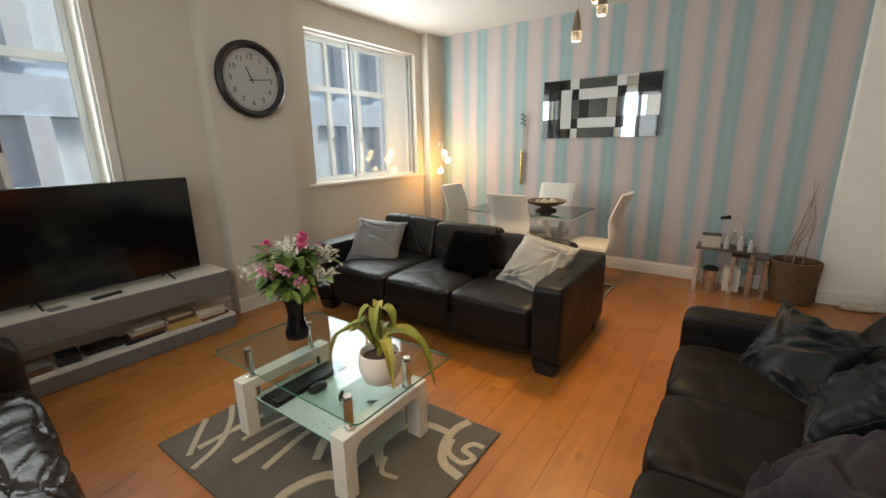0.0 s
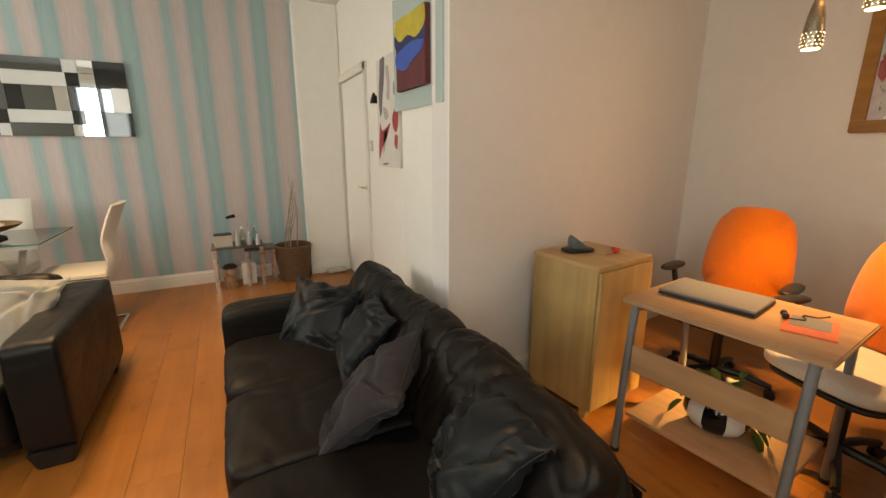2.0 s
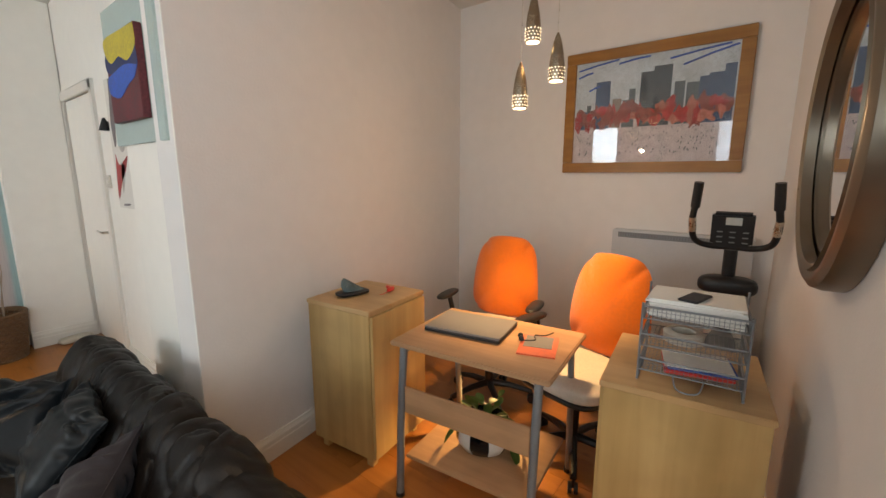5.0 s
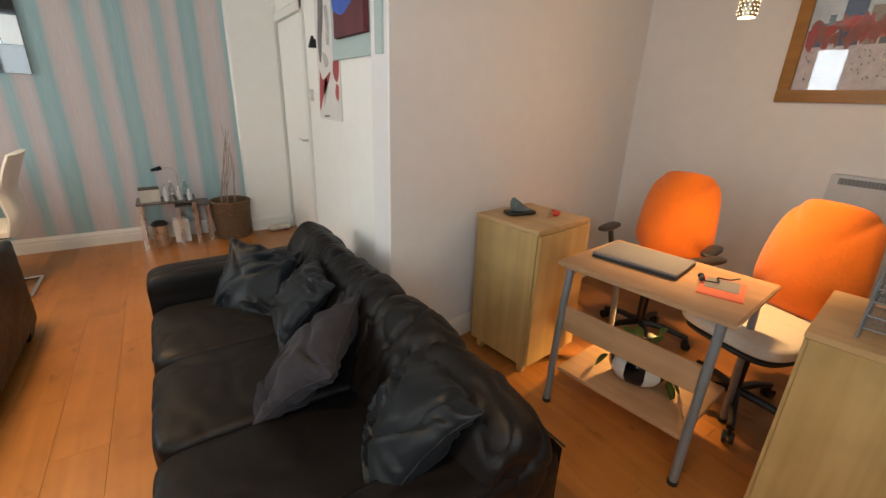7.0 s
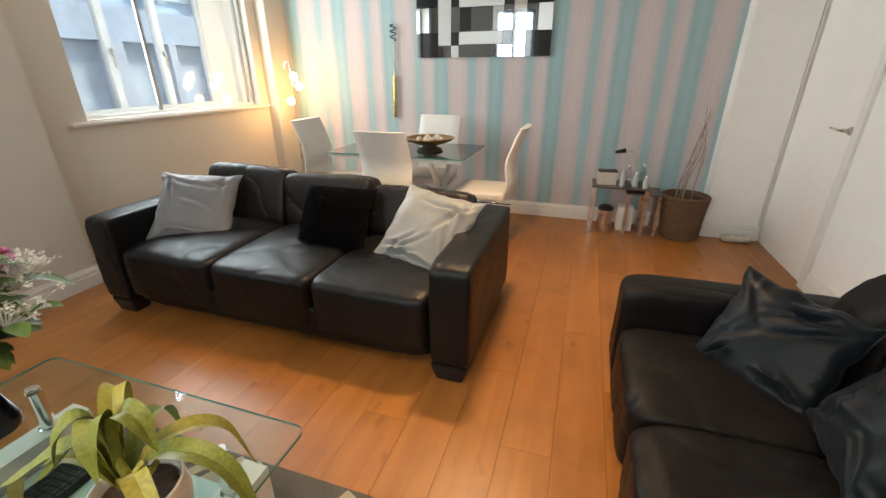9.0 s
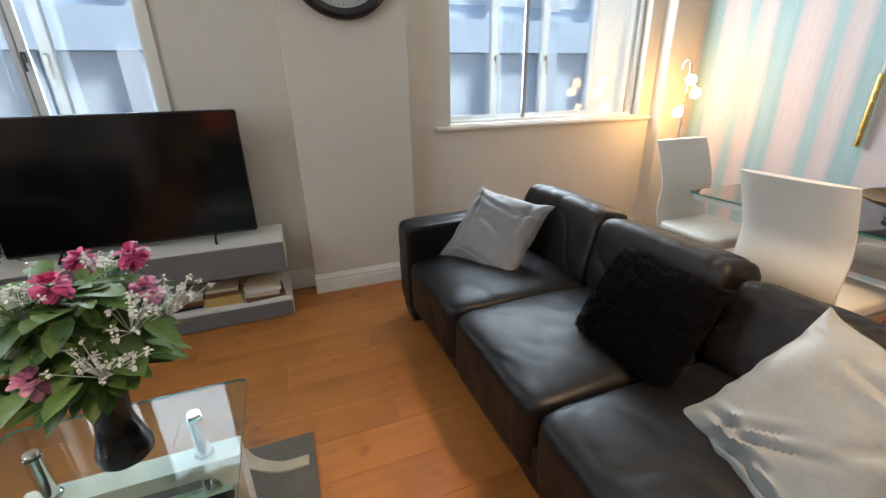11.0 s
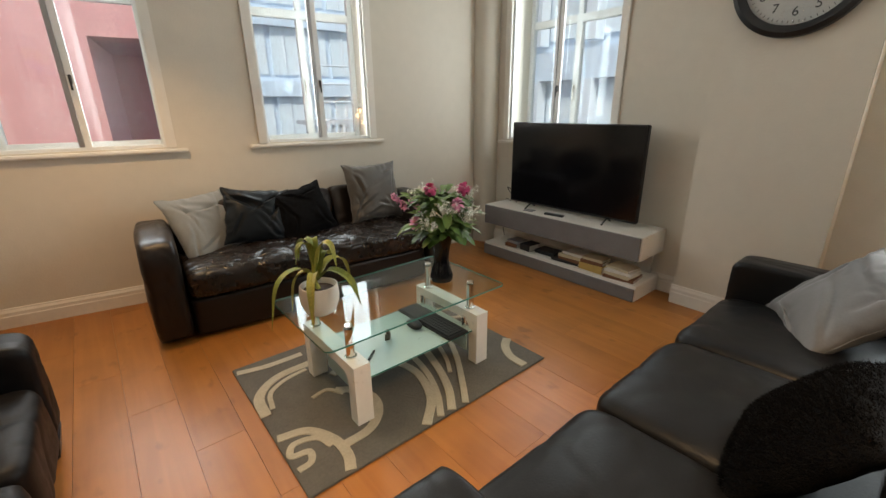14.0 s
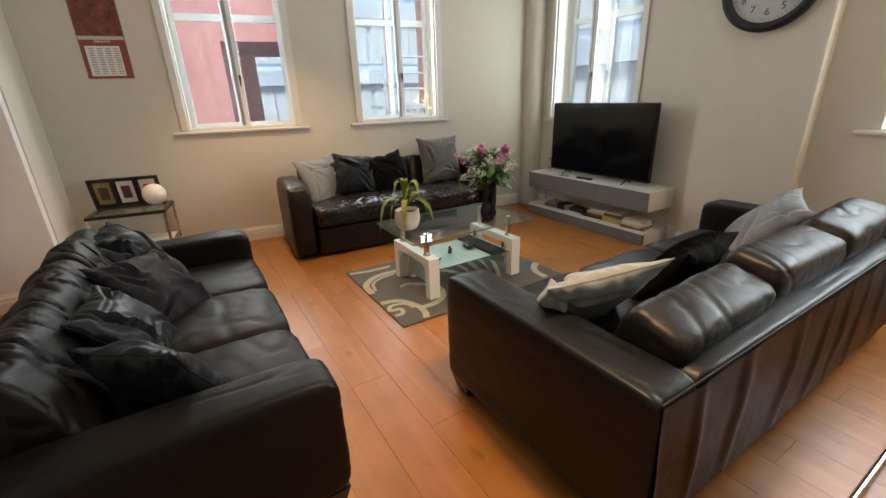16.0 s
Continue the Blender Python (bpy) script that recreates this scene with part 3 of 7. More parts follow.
S = lambda u: tuple((SW + SDIR * u).to_2d())
for p0, p1 in (((0.12, 6.02), (0.12, 3.90)), ((0.12, 3.19), (0.12, 1.35)), ((0.26, 3.905), (0.26, 3.185)), (S(0.18), S(4.60)), ((4.66, 0.46), (4.66, 1.27)),
               ((4.67, 1.281), (6.9, 1.44)), ((6.9, 1.46), (6.9, 3.64)), ((6.88, 3.657), (4.575, 3.297)), ((4.55, 3.285), (4.55, 3.87)), ((4.78, 3.87), (4.78, 5.23)),
               ((4.776, 6.15), (4.35, 6.15)), ((4.35, 6.3), (0.24, 6.3))):
    skirting("baseboard", p0, p1)


def casing(name, m, w, z0, z1, panels, depth=0.30, cased=True, bars=(), inset=0.0, outer=None):
    """A tall window in a deep opening, in its own frame: x along the wall, y into the wall, the room at y below 0."""
    win = thing(name, "", "", m, kind="structure")
    bm = bmesh.new()
    if cased:
        for x0, x1, a, b in ((-0.055, 0.004, z0, z1 + 0.055), (w - 0.004, w + 0.055, z0, z1 + 0.055), (-0.055, w + 0.055, z1 + 0.004, z1 + 0.055)):
            bx(bm, x0, -0.018, a, x1, 0.004, b)
    part("window_casing", bm, M_trim, win, bevel=0.004)
    part("window_sill", box(-0.12, -0.034, z0 - 0.036, w + 0.12, 0.06, z0 - 0.010), M_trim, win, bevel=0.008)
    bm = bmesh.new()
    f = 0.022
    for x0, x1, a, b in ((0, f, z0, z1), (w - f, w, z0, z1), (f, w - f, z0, z0 + f), (f, w - f, z1 - f, z1)):
        bx(bm, x0 + 0.002, inset + 0.012, a, x1 - 0.002, inset + 0.034, b)
    part("inner_frame", bm, M_winframe, win, bevel=0.003)
    for x in panels:
        part("sliding_rail", box(x - 0.014, inset + 0.008, z0 + f, x + 0.014, inset + 0.030, z1 - f), M_alu, win, bevel=0.003)
        if cased:
            part("sash_stile", box(x + 0.015, inset + 0.013, z0 + f, x + 0.052, inset + 0.033, z1 - f), M_winframe, win, bevel=0.003)
            hd = box(x + 0.026, inset - 0.004, z0 + 0.40, x + 0.042, inset + 0.0125, z0 + 0.45)
            bx(hd, x + 0.029, inset - 0.016, z0 + 0.36, x + 0.039, inset - 0.005, z0 + 0.44)
            part("sash_handle", hd, M_blackp, win, bevel=0.002)
    xs = [f] + list(panels) + [w - f]
    for a, b in zip(xs, xs[1:]):
        g = part("inner_pane", box(a, inset + 0.018, z0 + f, b, inset + 0.022, z1 - f), M_pane, win, smooth=False)
        g.visible_shadow = False
    bm = bmesh.new()
    F, yd = 0.042, depth - 0.05
    zt = z0 + (z1 - z0) * 0.66
    if outer:
        sp = bmesh.new()
        ends = [[sp.verts.new((x, y, z)) for x, y in ((w - 0.001, inset + 0.05), (outer, yd + 0.002), (outer, yd + 0.05), (w - 0.001, yd + 0.05))] for z in (z0 + 0.001, z1 - 0.001)]
        for k in range(4):
            sp.faces.new((ends[0][k], ends[0][(k + 1) % 4], ends[1][(k + 1) % 4], ends[1][k]))
        sp.faces.new(ends[0][::-1])
        sp.faces.new(ends[1])
        part("splayed_reveal", sp, M_bright, win, smooth=False)
        w = outer
    for x0, x1, a, b in ((0, F, z0, z1), (w - F, w, z0, z1), (F, w - F, z0, z0 + F), (F, w - F, z1 - F, z1), (F, w - F, zt - 0.03, zt + 0.03)):
        bx(bm, x0 + 0.001, yd, a, x1 - 0.001, yd + 0.05, b)
    for x in bars:
        bx(bm, x - 0.028, yd - 0.006, z0 + F, x + 0.028, yd + 0.045, zt - 0.03)
        bx(bm, x - 0.022, yd, zt + 0.03, x + 0.022, yd + 0.045, z1 - F)
    part("outer_frame", bm, M_winframe, win, bevel=0.004)
    for x in bars:
        hb = box(x - 0.008, yd - 0.03, z0 + 0.42, x + 0.008, yd - 0.006, z0 + 0.46)
        bx(hb, x - 0.006, yd - 0.036, z0 + 0.33, x + 0.006, yd - 0.026, z0 + 0.45)
        part("window_catch", hb, M_nickel, win, bevel=0.002)
    ys = [F] + list(bars) + [w - F]
    for a, b in zip(ys, ys[1:]):
        g = part("outer_pane", box(a, yd + 0.02, z0 + F, b, yd + 0.024, z1 - F), M_pane, win, smooth=False)
        g.visible_shadow = False
    return win


casing("window_1", pose(0.12, 4.23, 0, 0, 0, 90), 1.67, ZS, ZT, (0.62, 1.60), cased=False, bars=(0.46, 0.90), inset=0.06, outer=1.38)
casing("window_2", pose(0.12, 1.50, 0, 0, 0, 90), 1.02, ZS, ZT, (0.47,), bars=(0.51,))
for k, (name, (u0, u1)) in enumerate((("window_3", (1.22, 2.05)), ("window_4", (2.69, 3.60)))):
    p = SW + SDIR * u1
    casing(name, pose(p.x, p.y, 0, 0, 0, STURN + 180), u1 - u0, 1.08, ZT, ((u1 - u0) * 0.5,), bars=((u1 - u0) * 0.48,))

# the door
door = thing("door_1", "", "", pose(4.78, 5.30, 0), kind="structure")
bm = bmesh.new()
for y0, y1, z0, z1 in ((-0.065, 0.004, -0.01, 2.07), (0.846, 0.91, -0.01, 2.07), (-0.065, 0.91, 2.006, 2.07)):
    bx(bm, -0.02, y0, z0, 0.004, y1, z1)
part("door_frame", bm, M_trim, door, bevel=0.004)
part("door_leaf", box(0.012, 0.006, -0.008, 0.052, 0.844, 2.004), M_bright, door, bevel=0.003)
bm = rod(bmesh.new(), (0.012, 0.085, 0.99), (-0.035, 0.085, 0.99), 0.010)
tube(bm, curve([(-0.036, 0.085, 0.99), (-0.042, 0.11, 0.992), (-0.040, 0.20, 0.995)], 5), 0.008)
rod(bm, (0.012, 0.085, 0.99), (0.004, 0.085, 0.99), 0.025, seg=20)
part("door_handle", bm, M_nickel, door)


# ---- sofas ----
def flat_box(w, d, h, m, seed, folds=0.0, r=0.02, n=30):
    return soft(bmesh.new(), w, d, h, 16, n, 0.002, 0.004, seed, m, freq=4, px=16, folds=folds, ffreq=(7, 7, 2.0))


def sofa(label, place, W, D, leather, legs=True, old=False, seed=0.0, slump=False):
    """Front towards -y, resting at z 0."""
    s = thing("sofa", label, "sofa", place, "black leather sofas")
    aw, ah, z0 = (0.20, 0.645, 0.012) if old else (0.19, 0.53 if slump else 0.59, 0.085 if legs else 0.012)
    drop = 0.04 if slump else 0.0
    x0, x1, y0, y1 = -W / 2, W / 2, -D / 2, D / 2
    part("base", flat_box(W - 2 * aw + 0.01, D - 0.05, 0.26 - z0, pose(0, 0.005, (0.26 + z0) / 2), seed, 0.003), leather, s)
    for sx in (-1, 1):
        cx = sx * (W / 2 - aw / 2)
        bm = soft(bmesh.new(), aw, D, ah - z0, 7 if old else 10 if slump else 16, 30, 0.006, 0.003 if not old else 0.008, seed + sx, pose(cx, 0, (ah + z0) / 2), freq=4, folds=0.003 if not old else 0.005, ffreq=(6, 3, 8))
        part("armrest", bm, leather, s)
    part("backrest_frame", flat_box(W - 2 * aw + 0.012, 0.17, ah - z0, pose(0, y1 - 0.088, (ah + z0) / 2), seed + 5, 0.004), leather, s)
    if not old:
        bm = bmesh.new()
        n, rows = 160, 12
        g = []
        for i in range(n + 1):
            x = x0 + 0.02 + (W - 0.04) * i / n
            col = []
            for k in range(rows + 1):
                t = k / rows
                xs = x + 0.05 * (t - 0.5) * math.sin(x * 3 + seed)
                fold = 0.013 * max(0, math.sin(xs * 24 + 1.6 * math.sin(xs * 5 + seed))) ** 4 * (0.3 + 0.7 * math.sin(math.pi * min(1, t * 1.05)))
                col.append(bm.verts.new((x, y1 + 0.001 + fold + 0.006 * noise.noise(Vector((x * 4, t * 2.5, seed))), z0 + 0.01 + (ah - z0 - 0.030) * t)))
            g.append(col)
        for a, b in zip(g, g[1:]):
            for k in range(rows):
                bm.faces.new((a[k], a[k + 1], b[k + 1], b[k]))
        part("rear_cover", bm, leather, s, "pleated black leather outer back")
        part("piping", tube(bmesh.new(), [(x0 + 0.01, y1 - 0.002, ah - 0.006), (x1 - 0.01, y1 - 0.002, ah - 0.006)], 0.0035, 6), M_seam, s)
    wi = W - 2 * aw
    yb = y1 - 0.15
    if old:
        bm = soft(bmesh.new(), wi - 0.004, yb - y0 - 0.01, 0.20, 4.5, 100, 0.020, 0.014, seed, pose(0, (y0 + yb) / 2 - 0.012, 0.345), freq=5, px=14, folds=0.010, ffreq=(3.5, 6.0, 4.0))
        c = part("seat_cushion", bm, M_leather_crumpled, s, "crumpled glossy seat cushion")
    else:
        sw = wi / 3
        for k in range(3):
            cx = -wi / 2 + sw * (k + 0.5)
            bm = soft(bmesh.new(), sw + 0.004, yb - y0 - 0.004, 0.30, 9, 40, 0.022 if not slump else 0.012, 0.007, seed + k, pose(cx, (y0 + yb) / 2 - 0.004, 0.275 - drop), freq=3.2, px=10, folds=0.004 if not slump else 0.006, ffreq=(3.0, 5.0, 3.0))
            for v in bm.verts:
                v.co.z = max(v.co.z, 0.135)
            part("seat_cushion", bm, leather, s)
    bw = wi / 3
    soft_leather = leather if old or slump else M_leather_back
    for k in range(3):
        cx = -wi / 2 + bw * (k + 0.5)
        if old:
            bm = soft(bmesh.new(), bw + 0.004, 0.15, 0.36, 4, 36, 0.004, 0.008, seed + 11 + k, pose(cx, y1 - 0.135, 0.375 + 0.17, -9, 0, 0), freq=4, px=9, folds=0.005, ffreq=(5, 4, 4))
            mm = None
        elif slump:
            bm = soft(bmesh.new(), bw + 0.014, 0.20, 0.42, 3.2, 44, 0.010, 0.020, seed + 11 + k, pose(cx, y1 - 0.195, 0.372 + 0.175 - drop, (-23, -26, -22)[k], (2, -2, 1)[k], 0), freq=4.5, px=14, folds=0.012, ffreq=(7, 4, 3))
            if k == 2:
                for v in bm.verts:
                    v.co.x += 0.17 * max(0.0, v.co.x - cx) / (bw / 2)
                    v.co.z -= 0.03 * max(0.0, v.co.x - cx - bw / 2) / 0.1
            mm = None
        else:
            hh, tilt = (0.38, 0.36, 0.32)[k], (-14, -12, -18)[k]
            mm = pose(cx, y1 - 0.20, 0.372 + hh / 2, tilt, (1, -1, 1)[k], (1, -1, 1)[k])
            bm = soft(bmesh.new(), bw - 0.004, 0.22, hh, 5.0, 48, 0.006, 0.005, seed + 11 + k, mm, freq=3.5, px=11, folds=0.005, ffreq=(5.5, 3.0, 4.0))
        c = part("back_cushion", bm, soft_leather, s)
    if legs:
        for sx in (-1, 1):
            for y in (y0 + 0.075, y1 - 0.075):
                bm = bmesh.new()
                mm = Matrix.Translation((sx * (W / 2 - 0.10), y, 0.046))
                bmesh.ops.create_cube(bm, size=1, matrix=mm @ Matrix.Diagonal((0.17, 0.13, 0.092, 1)))
                for v in bm.verts:
                    if v.co.z < 0.04:
                        v.co.x, v.co.y = mm.translation.x + (v.co.x - mm.translation.x) * 0.72, y + (v.co.y - y) * 0.72
                part("leg", bm, M_blackp, s, "black block leg", bevel=0.006)
    return s


S1 = pose(1.82, 4.145, 0)
sofa("black leather three-seat sofa with loose back cushions and block legs", S1, 2.22, 0.98, M_leather_new, seed=1.0)
S3 = pose(3.985, 3.04, 0, 0, 0, -90)
sofa("black leather three-seat sofa with slumped cushions beside the white wall", S3, 1.94, 0.94, M_leather, seed=7.0, slump=True)
S2 = pose(2.075, 1.300, 0, 0, 0, 176)
sofa("old black leather sofa with crumpled shiny seat under the windows", S2, 2.06, 0.74, M_leather_old, legs=False, old=True, seed=3.0)


def cushion(label, material, centre, right, up, w, h, t, seed, rumple=0.012, hem=True, pinch=0.05, flop=0.0):
    """A scatter cushion with its bottom hem along right and its sides along up."""
    ex, ez = Vector(right).normalized(), Vector(up)
    ez = (ez - ex * ez.dot(ex)).normalized()
    ey = ez.cross(ex)
    m = Matrix.Translation(centre) @ Matrix((ex, ey, ez)).transposed().to_4x4()
    c = thing("cushion", label, "cushion", m)
    cover = part("cover", pillow(w, h, t, seed=seed, rumple=rumple, pinch=pinch, flop=flop), material, c)
    if hem:
        k = 57
        edge = [i * k for i in range(k)] + [56 * k + j for j in range(1, k)] + [i * k + 56 for i in range(55, -1, -1)] + [j for j in range(55, 0, -1)]
        pts = [cover.data.vertices[i].co.copy() for i in edge]
        part("hem", tube(bmesh.new(), pts + pts[:1], 0.0025, 5), material, c)
    return c


cushion("silver-grey satin scatter cushion at the end of the black sofa", M_grey, (1.07, 4.09, 0.565), (0.40, 0.20, -0.04), (-0.12, 0.27, 0.30), 0.45, 0.44, 0.15, 1.0, 0.012)
fc = cushion("black shaggy scatter cushion in the middle of the black sofa", M_fur, (2.01, 4.16, 0.555), (0.36, 0.02, 0.0), (-0.03, 0.22, 0.30), 0.41, 0.37, 0.14, 2.0, 0.010, False)
cushion("pale grey creased satin cushion slumped against the sofa arm", M_lgrey, (2.575, 4.11, 0.560), (0.44, -0.13, -0.04), (0.0, 0.29, 0.30), 0.46, 0.45, 0.13, 3.0, 0.013)
cushion("dark slate satin cushion in the corner of the black sofa", M_navy, (3.97, 3.64, 0.495), (-0.24, 0.26, 0.02), (0.17, 0.14, 0.30), 0.38, 0.36, 0.14, 4.0, 0.016, flop=0.03)
cushion("slate blue satin cushion leaning behind the velvet cushion", M_navy, (4.08, 3.26, 0.525), (-0.05, -0.4, 0.0), (0.24, 0.05, 0.30), 0.36, 0.34, 0.13, 12.0, 0.016, flop=0.03)
cushion("charcoal velvet cushion with pulled corners leaning on the black sofa", M_velvet, (4.00, 2.84, 0.505), (-0.22, -0.28, -0.04), (0.27, -0.06, 0.29), 0.41, 0.40, 0.16, 5.0, 0.020, flop=0.05, pinch=0.08)
cushion("dark slate cushion crumpled near the sofa end", M_navy, (4.13, 2.36, 0.555), (-0.12, -0.34, 0.05), (0.25, -0.06, 0.30), 0.38, 0.36, 0.15, 6.0, 0.022, flop=0.05)
cushion("pale grey scatter cushion on the arm of the old sofa", M_lgrey, (2.68, 1.13, 0.575), (-0.435, -0.245, 0.0), (0.145, -0.155, 0.415), 0.49, 0.46, 0.13, 7.0, 0.008)
cushion("dark slate cushion on the old black sofa", M_navy, (2.39, 1.24, 0.62), (-0.42, 0.05, -0.06), (0.0, -0.18, 0.36), 0.42, 0.38, 0.14, 8.0, 0.014)
cushion("black shaggy cushion on the old black sofa", M_fur, (2.08, 1.27, 0.60), (-0.40, -0.05, 0.06), (0.0, -0.17, 0.36), 0.42, 0.38, 0.15, 9.0, 0.012, False)
cushion("olive-grey satin cushion upright on the old black sofa", M_olive, (1.47, 1.25, 0.670), (-0.46, 0.03, 0.0), (0.02, -0.13, 0.44), 0.45, 0.45, 0.14, 10.0, 0.010)


def shag(place, w, h, count, seed):
    rnd = random.Random(seed)
    bm = bmesh.new()
    for _ in range(count):
        u, v = rnd.uniform(-1, 1), rnd.uniform(-1, 1)
        y = -0.078 * ((1 - u ** 4) * (1 - v ** 4)) ** 0.55
        b = Vector((u * w / 2 * 0.95, y, v * h / 2 * 0.95))
        d = Vector((rnd.uniform(-1, 1) + u * 0.6, -0.9, rnd.uniform(-1, 0.6) + v * 0.5)).normalized() * rnd.uniform(0.008, 0.017)
        s = Vector((rnd.uniform(-1, 1), 0, rnd.uniform(-1, 1))).normalized() * 0.0016
        bm.faces.new([bm.verts.new(b + s), bm.verts.new(b - s), bm.verts.new(b + d)])
    return bm


tagged(part("fur", shag(None, 0.42, 0.38, 9000, 3), M_fur, fc), kind="stuff")

# ---- rug ----
rug = thing("rug", "grey rectangular rug with cream looping pattern under the coffee table", "rug", pose(0, 0, 0))
RX0, RX1, RY0, RY1 = 1.52, 2.862, 2.052, 3.055
part("field", box(RX0, RY0, 0.0, RX1, RY1, 0.010), M_rug, rug, bevel=0.003)
SW_ = [("a", 0.040, [(2.85, 2.10), (2.70, 2.135), (2.52, 2.14)]), ("b", 0.05, [(2.84, 2.53), (2.82, 2.37), (2.70, 2.27), (2.52, 2.255)]), ("b", 0.024, [(2.80, 2.50), (2.77, 2.38), (2.68, 2.32), (2.56, 2.30)]),
       ("c", 0.045, [(2.85, 2.70), (2.735, 2.735), (2.67, 2.85), (2.662, 2.96), (2.69, 3.04)]), ("d", 0.030, [(2.845, 2.915), (2.79, 2.905), (2.775, 2.85), (2.84, 2.83), (2.81, 2.775), (2.72, 2.80), (2.69, 2.88)]),
       ("e", 0.045, [(2.66, 2.91), (2.53, 2.90), (2.44, 2.83), (2.405, 2.73), (2.44, 2.63), (2.52, 2.56)]), ("f", 0.022, [(2.63, 2.545), (2.55, 2.535), (2.50, 2.61)]),
       ("g", 0.045, [(2.325, 3.04), (2.20, 2.91), (2.135, 2.72), (2.16, 2.56), (2.25, 2.42)]), ("h", 0.034, [(2.245, 3.04), (2.15, 2.89), (2.085, 2.71), (2.06, 2.50), (2.10, 2.25)]),
       ("i", 0.042, [(2.18, 3.04), (2.085, 2.90), (2.01, 2.71), (1.96, 2.50), (1.95, 2.20)]), ("j", 0.034, [(2.10, 3.045), (2.0, 2.91), (1.86, 2.70), (1.75, 2.45), (1.72, 2.15)]),
       ("k", 0.024, [(2.0, 2.82), (1.93, 2.70), (1.86, 2.50), (1.84, 2.30)]), ("l", 0.05, [(1.66, 3.03), (1.655, 2.93), (1.60, 2.84), (1.53, 2.79)]), ("m", 0.03, [(1.53, 2.28), (1.62, 2.20), (1.74, 2.10)]),
       ("n", 0.03, [(1.53, 2.42), (1.66, 2.34), (1.78, 2.22), (1.84, 2.07)]), ("o", 0.045, [(2.36, 2.07), (2.30, 2.22), (2.36, 2.38), (2.48, 2.44)])]
bm = bmesh.new()
for k, (_, w, p) in enumerate(SW_):
    ribbon(bm, curve([(x, y, 0) for x, y in p], 7), w, 0.009, 0.0120 + 0.0003 * k)
part("pattern", bm, M_rugcream, rug, "cream looping bands")

# ---- coffee table ----
ct = thing("coffee_table", "glass-topped coffee table on white open frames with chrome posts", "coffee table")
GX0, GX1, GY0, GY1, GZ = 1.687, 2.678, 2.300, 2.898, 0.445


def slab(x0, y0, x1, y1, z0, z1, r=0.03):
    bm = bmesh.new()
    pts = []
    for cx, cy, a in ((x1 - r, y1 - r, 0), (x0 + r, y1 - r, 90), (x0 + r, y0 + r, 180), (x1 - r, y0 + r, 270)):
        for k in range(6):
            t = radians(a + 18 * k)
            pts.append((cx + r * math.cos(t), cy + r * math.sin(t)))
    lo, hi = [bm.verts.new((x, y, z0)) for x, y in pts], [bm.verts.new((x, y, z1)) for x, y in pts]
    bm.faces.new(lo[::-1])
    bm.faces.new(hi)
    n = len(pts)
    for i in range(n):
        f = bm.faces.new((lo[i], lo[(i + 1) % n], hi[(i + 1) % n], hi[i]))
        f.material_index = 1
    return bm


def u_frame(xa, xb, ya, yb, top, ce, th):
    """A white open end frame with rounded inner corners."""
    bm = bmesh.new()
    r = 0.045
    ia, ib, it = ya + th, yb - th, top - ce
    inner = [(ia, 0.0125)] + [(ia + r - r * math.cos(radians(a)), it - r + r * math.sin(radians(a))) for a in range(0, 91, 15)] + [(ib - r + r * math.sin(radians(a)), it - r + r * math.cos(radians(a))) for a in range(0, 91, 15)] + [(ib, 0.0125)]
    outer = [(ya, 0.0125)] + [(ya + (0 if k < 4 else (k - 3) * (yb - ya) / 8 / 1), top) for k in range(7)] + [(yb - (0 if k > 2 else (3 - k) * (yb - ya) / 8), top) for k in range(7)] + [(yb, 0.0125)]
    rows = []
    for x in (xa, xb):
        rows.append(([bm.verts.new((x, y, z)) for y, z in inner], [bm.verts.new((x, y, z)) for y, z in outer]))
    n = len(inner)
    for i in range(n - 1):
        for s, (a, b) in enumerate(rows):
            q = [a[i], a[i + 1], b[i + 1], b[i]]
            bm.faces.new(q if s else q[::-1])
        (a0, b0), (a1, b1) = rows
        bm.faces.new((a0[i], a0[i + 1], a1[i + 1], a1[i]))
        bm.faces.new((b0[i + 1], b0[i], b1[i], b1[i + 1]))
    for i in (0, n - 1):
        (a0, b0), (a1, b1) = rows
        bm.faces.new((a0[i], a1[i], b1[i], b0[i]))
    bmesh.ops.remove_doubles(bm, verts=bm.verts, dist=1e-5)
    bmesh.ops.recalc_face_normals(bm, faces=bm.faces)
    return bm


top = part("tabletop", slab(GX0, GY0, GX1, GY1, GZ - 0.008, GZ), [M_table_glass, M_glassedge], ct, "clear glass top with green edge", smooth=False)
for xa, xb in ((1.772, 1.850), (2.478, 2.556)):
    fr = part("end_frame", u_frame(xa, xb, 2.335, 2.858, 0.300, 0.05, 0.06), M_white, ct, "white lacquered open end frame")
    for y in (2.405, 2.765):
        bm = rod(bmesh.new(), ((xa + xb) / 2, y, 0.300), ((xa + xb) / 2, y, GZ - 0.008), 0.020, seg=24)
        lathe(bm, [(0.026, 0.300), (0.026, 0.306), (0.021, 0.309)], 24, ((xa + xb) / 2, y, 0))
        lathe(bm, [(0.018, GZ + 0.0002), (0.018, GZ + 0.005), (0.016, GZ + 0.007)], 24, ((xa + xb) / 2, y, 0))
        part("post", bm, M_chrome, fr, "chrome post")
        part("bracket", rod(bmesh.new(), ((xa + xb) / 2 + (0.034 if xa < 2 else -0.034) * 1.3, y, 0.150), ((xa + xb) / 2 + (0.034 if xa < 2 else -0.034) * 1.3, y, 0.262), 0.014, seg=18), M_chrome, fr, "chrome hanger")
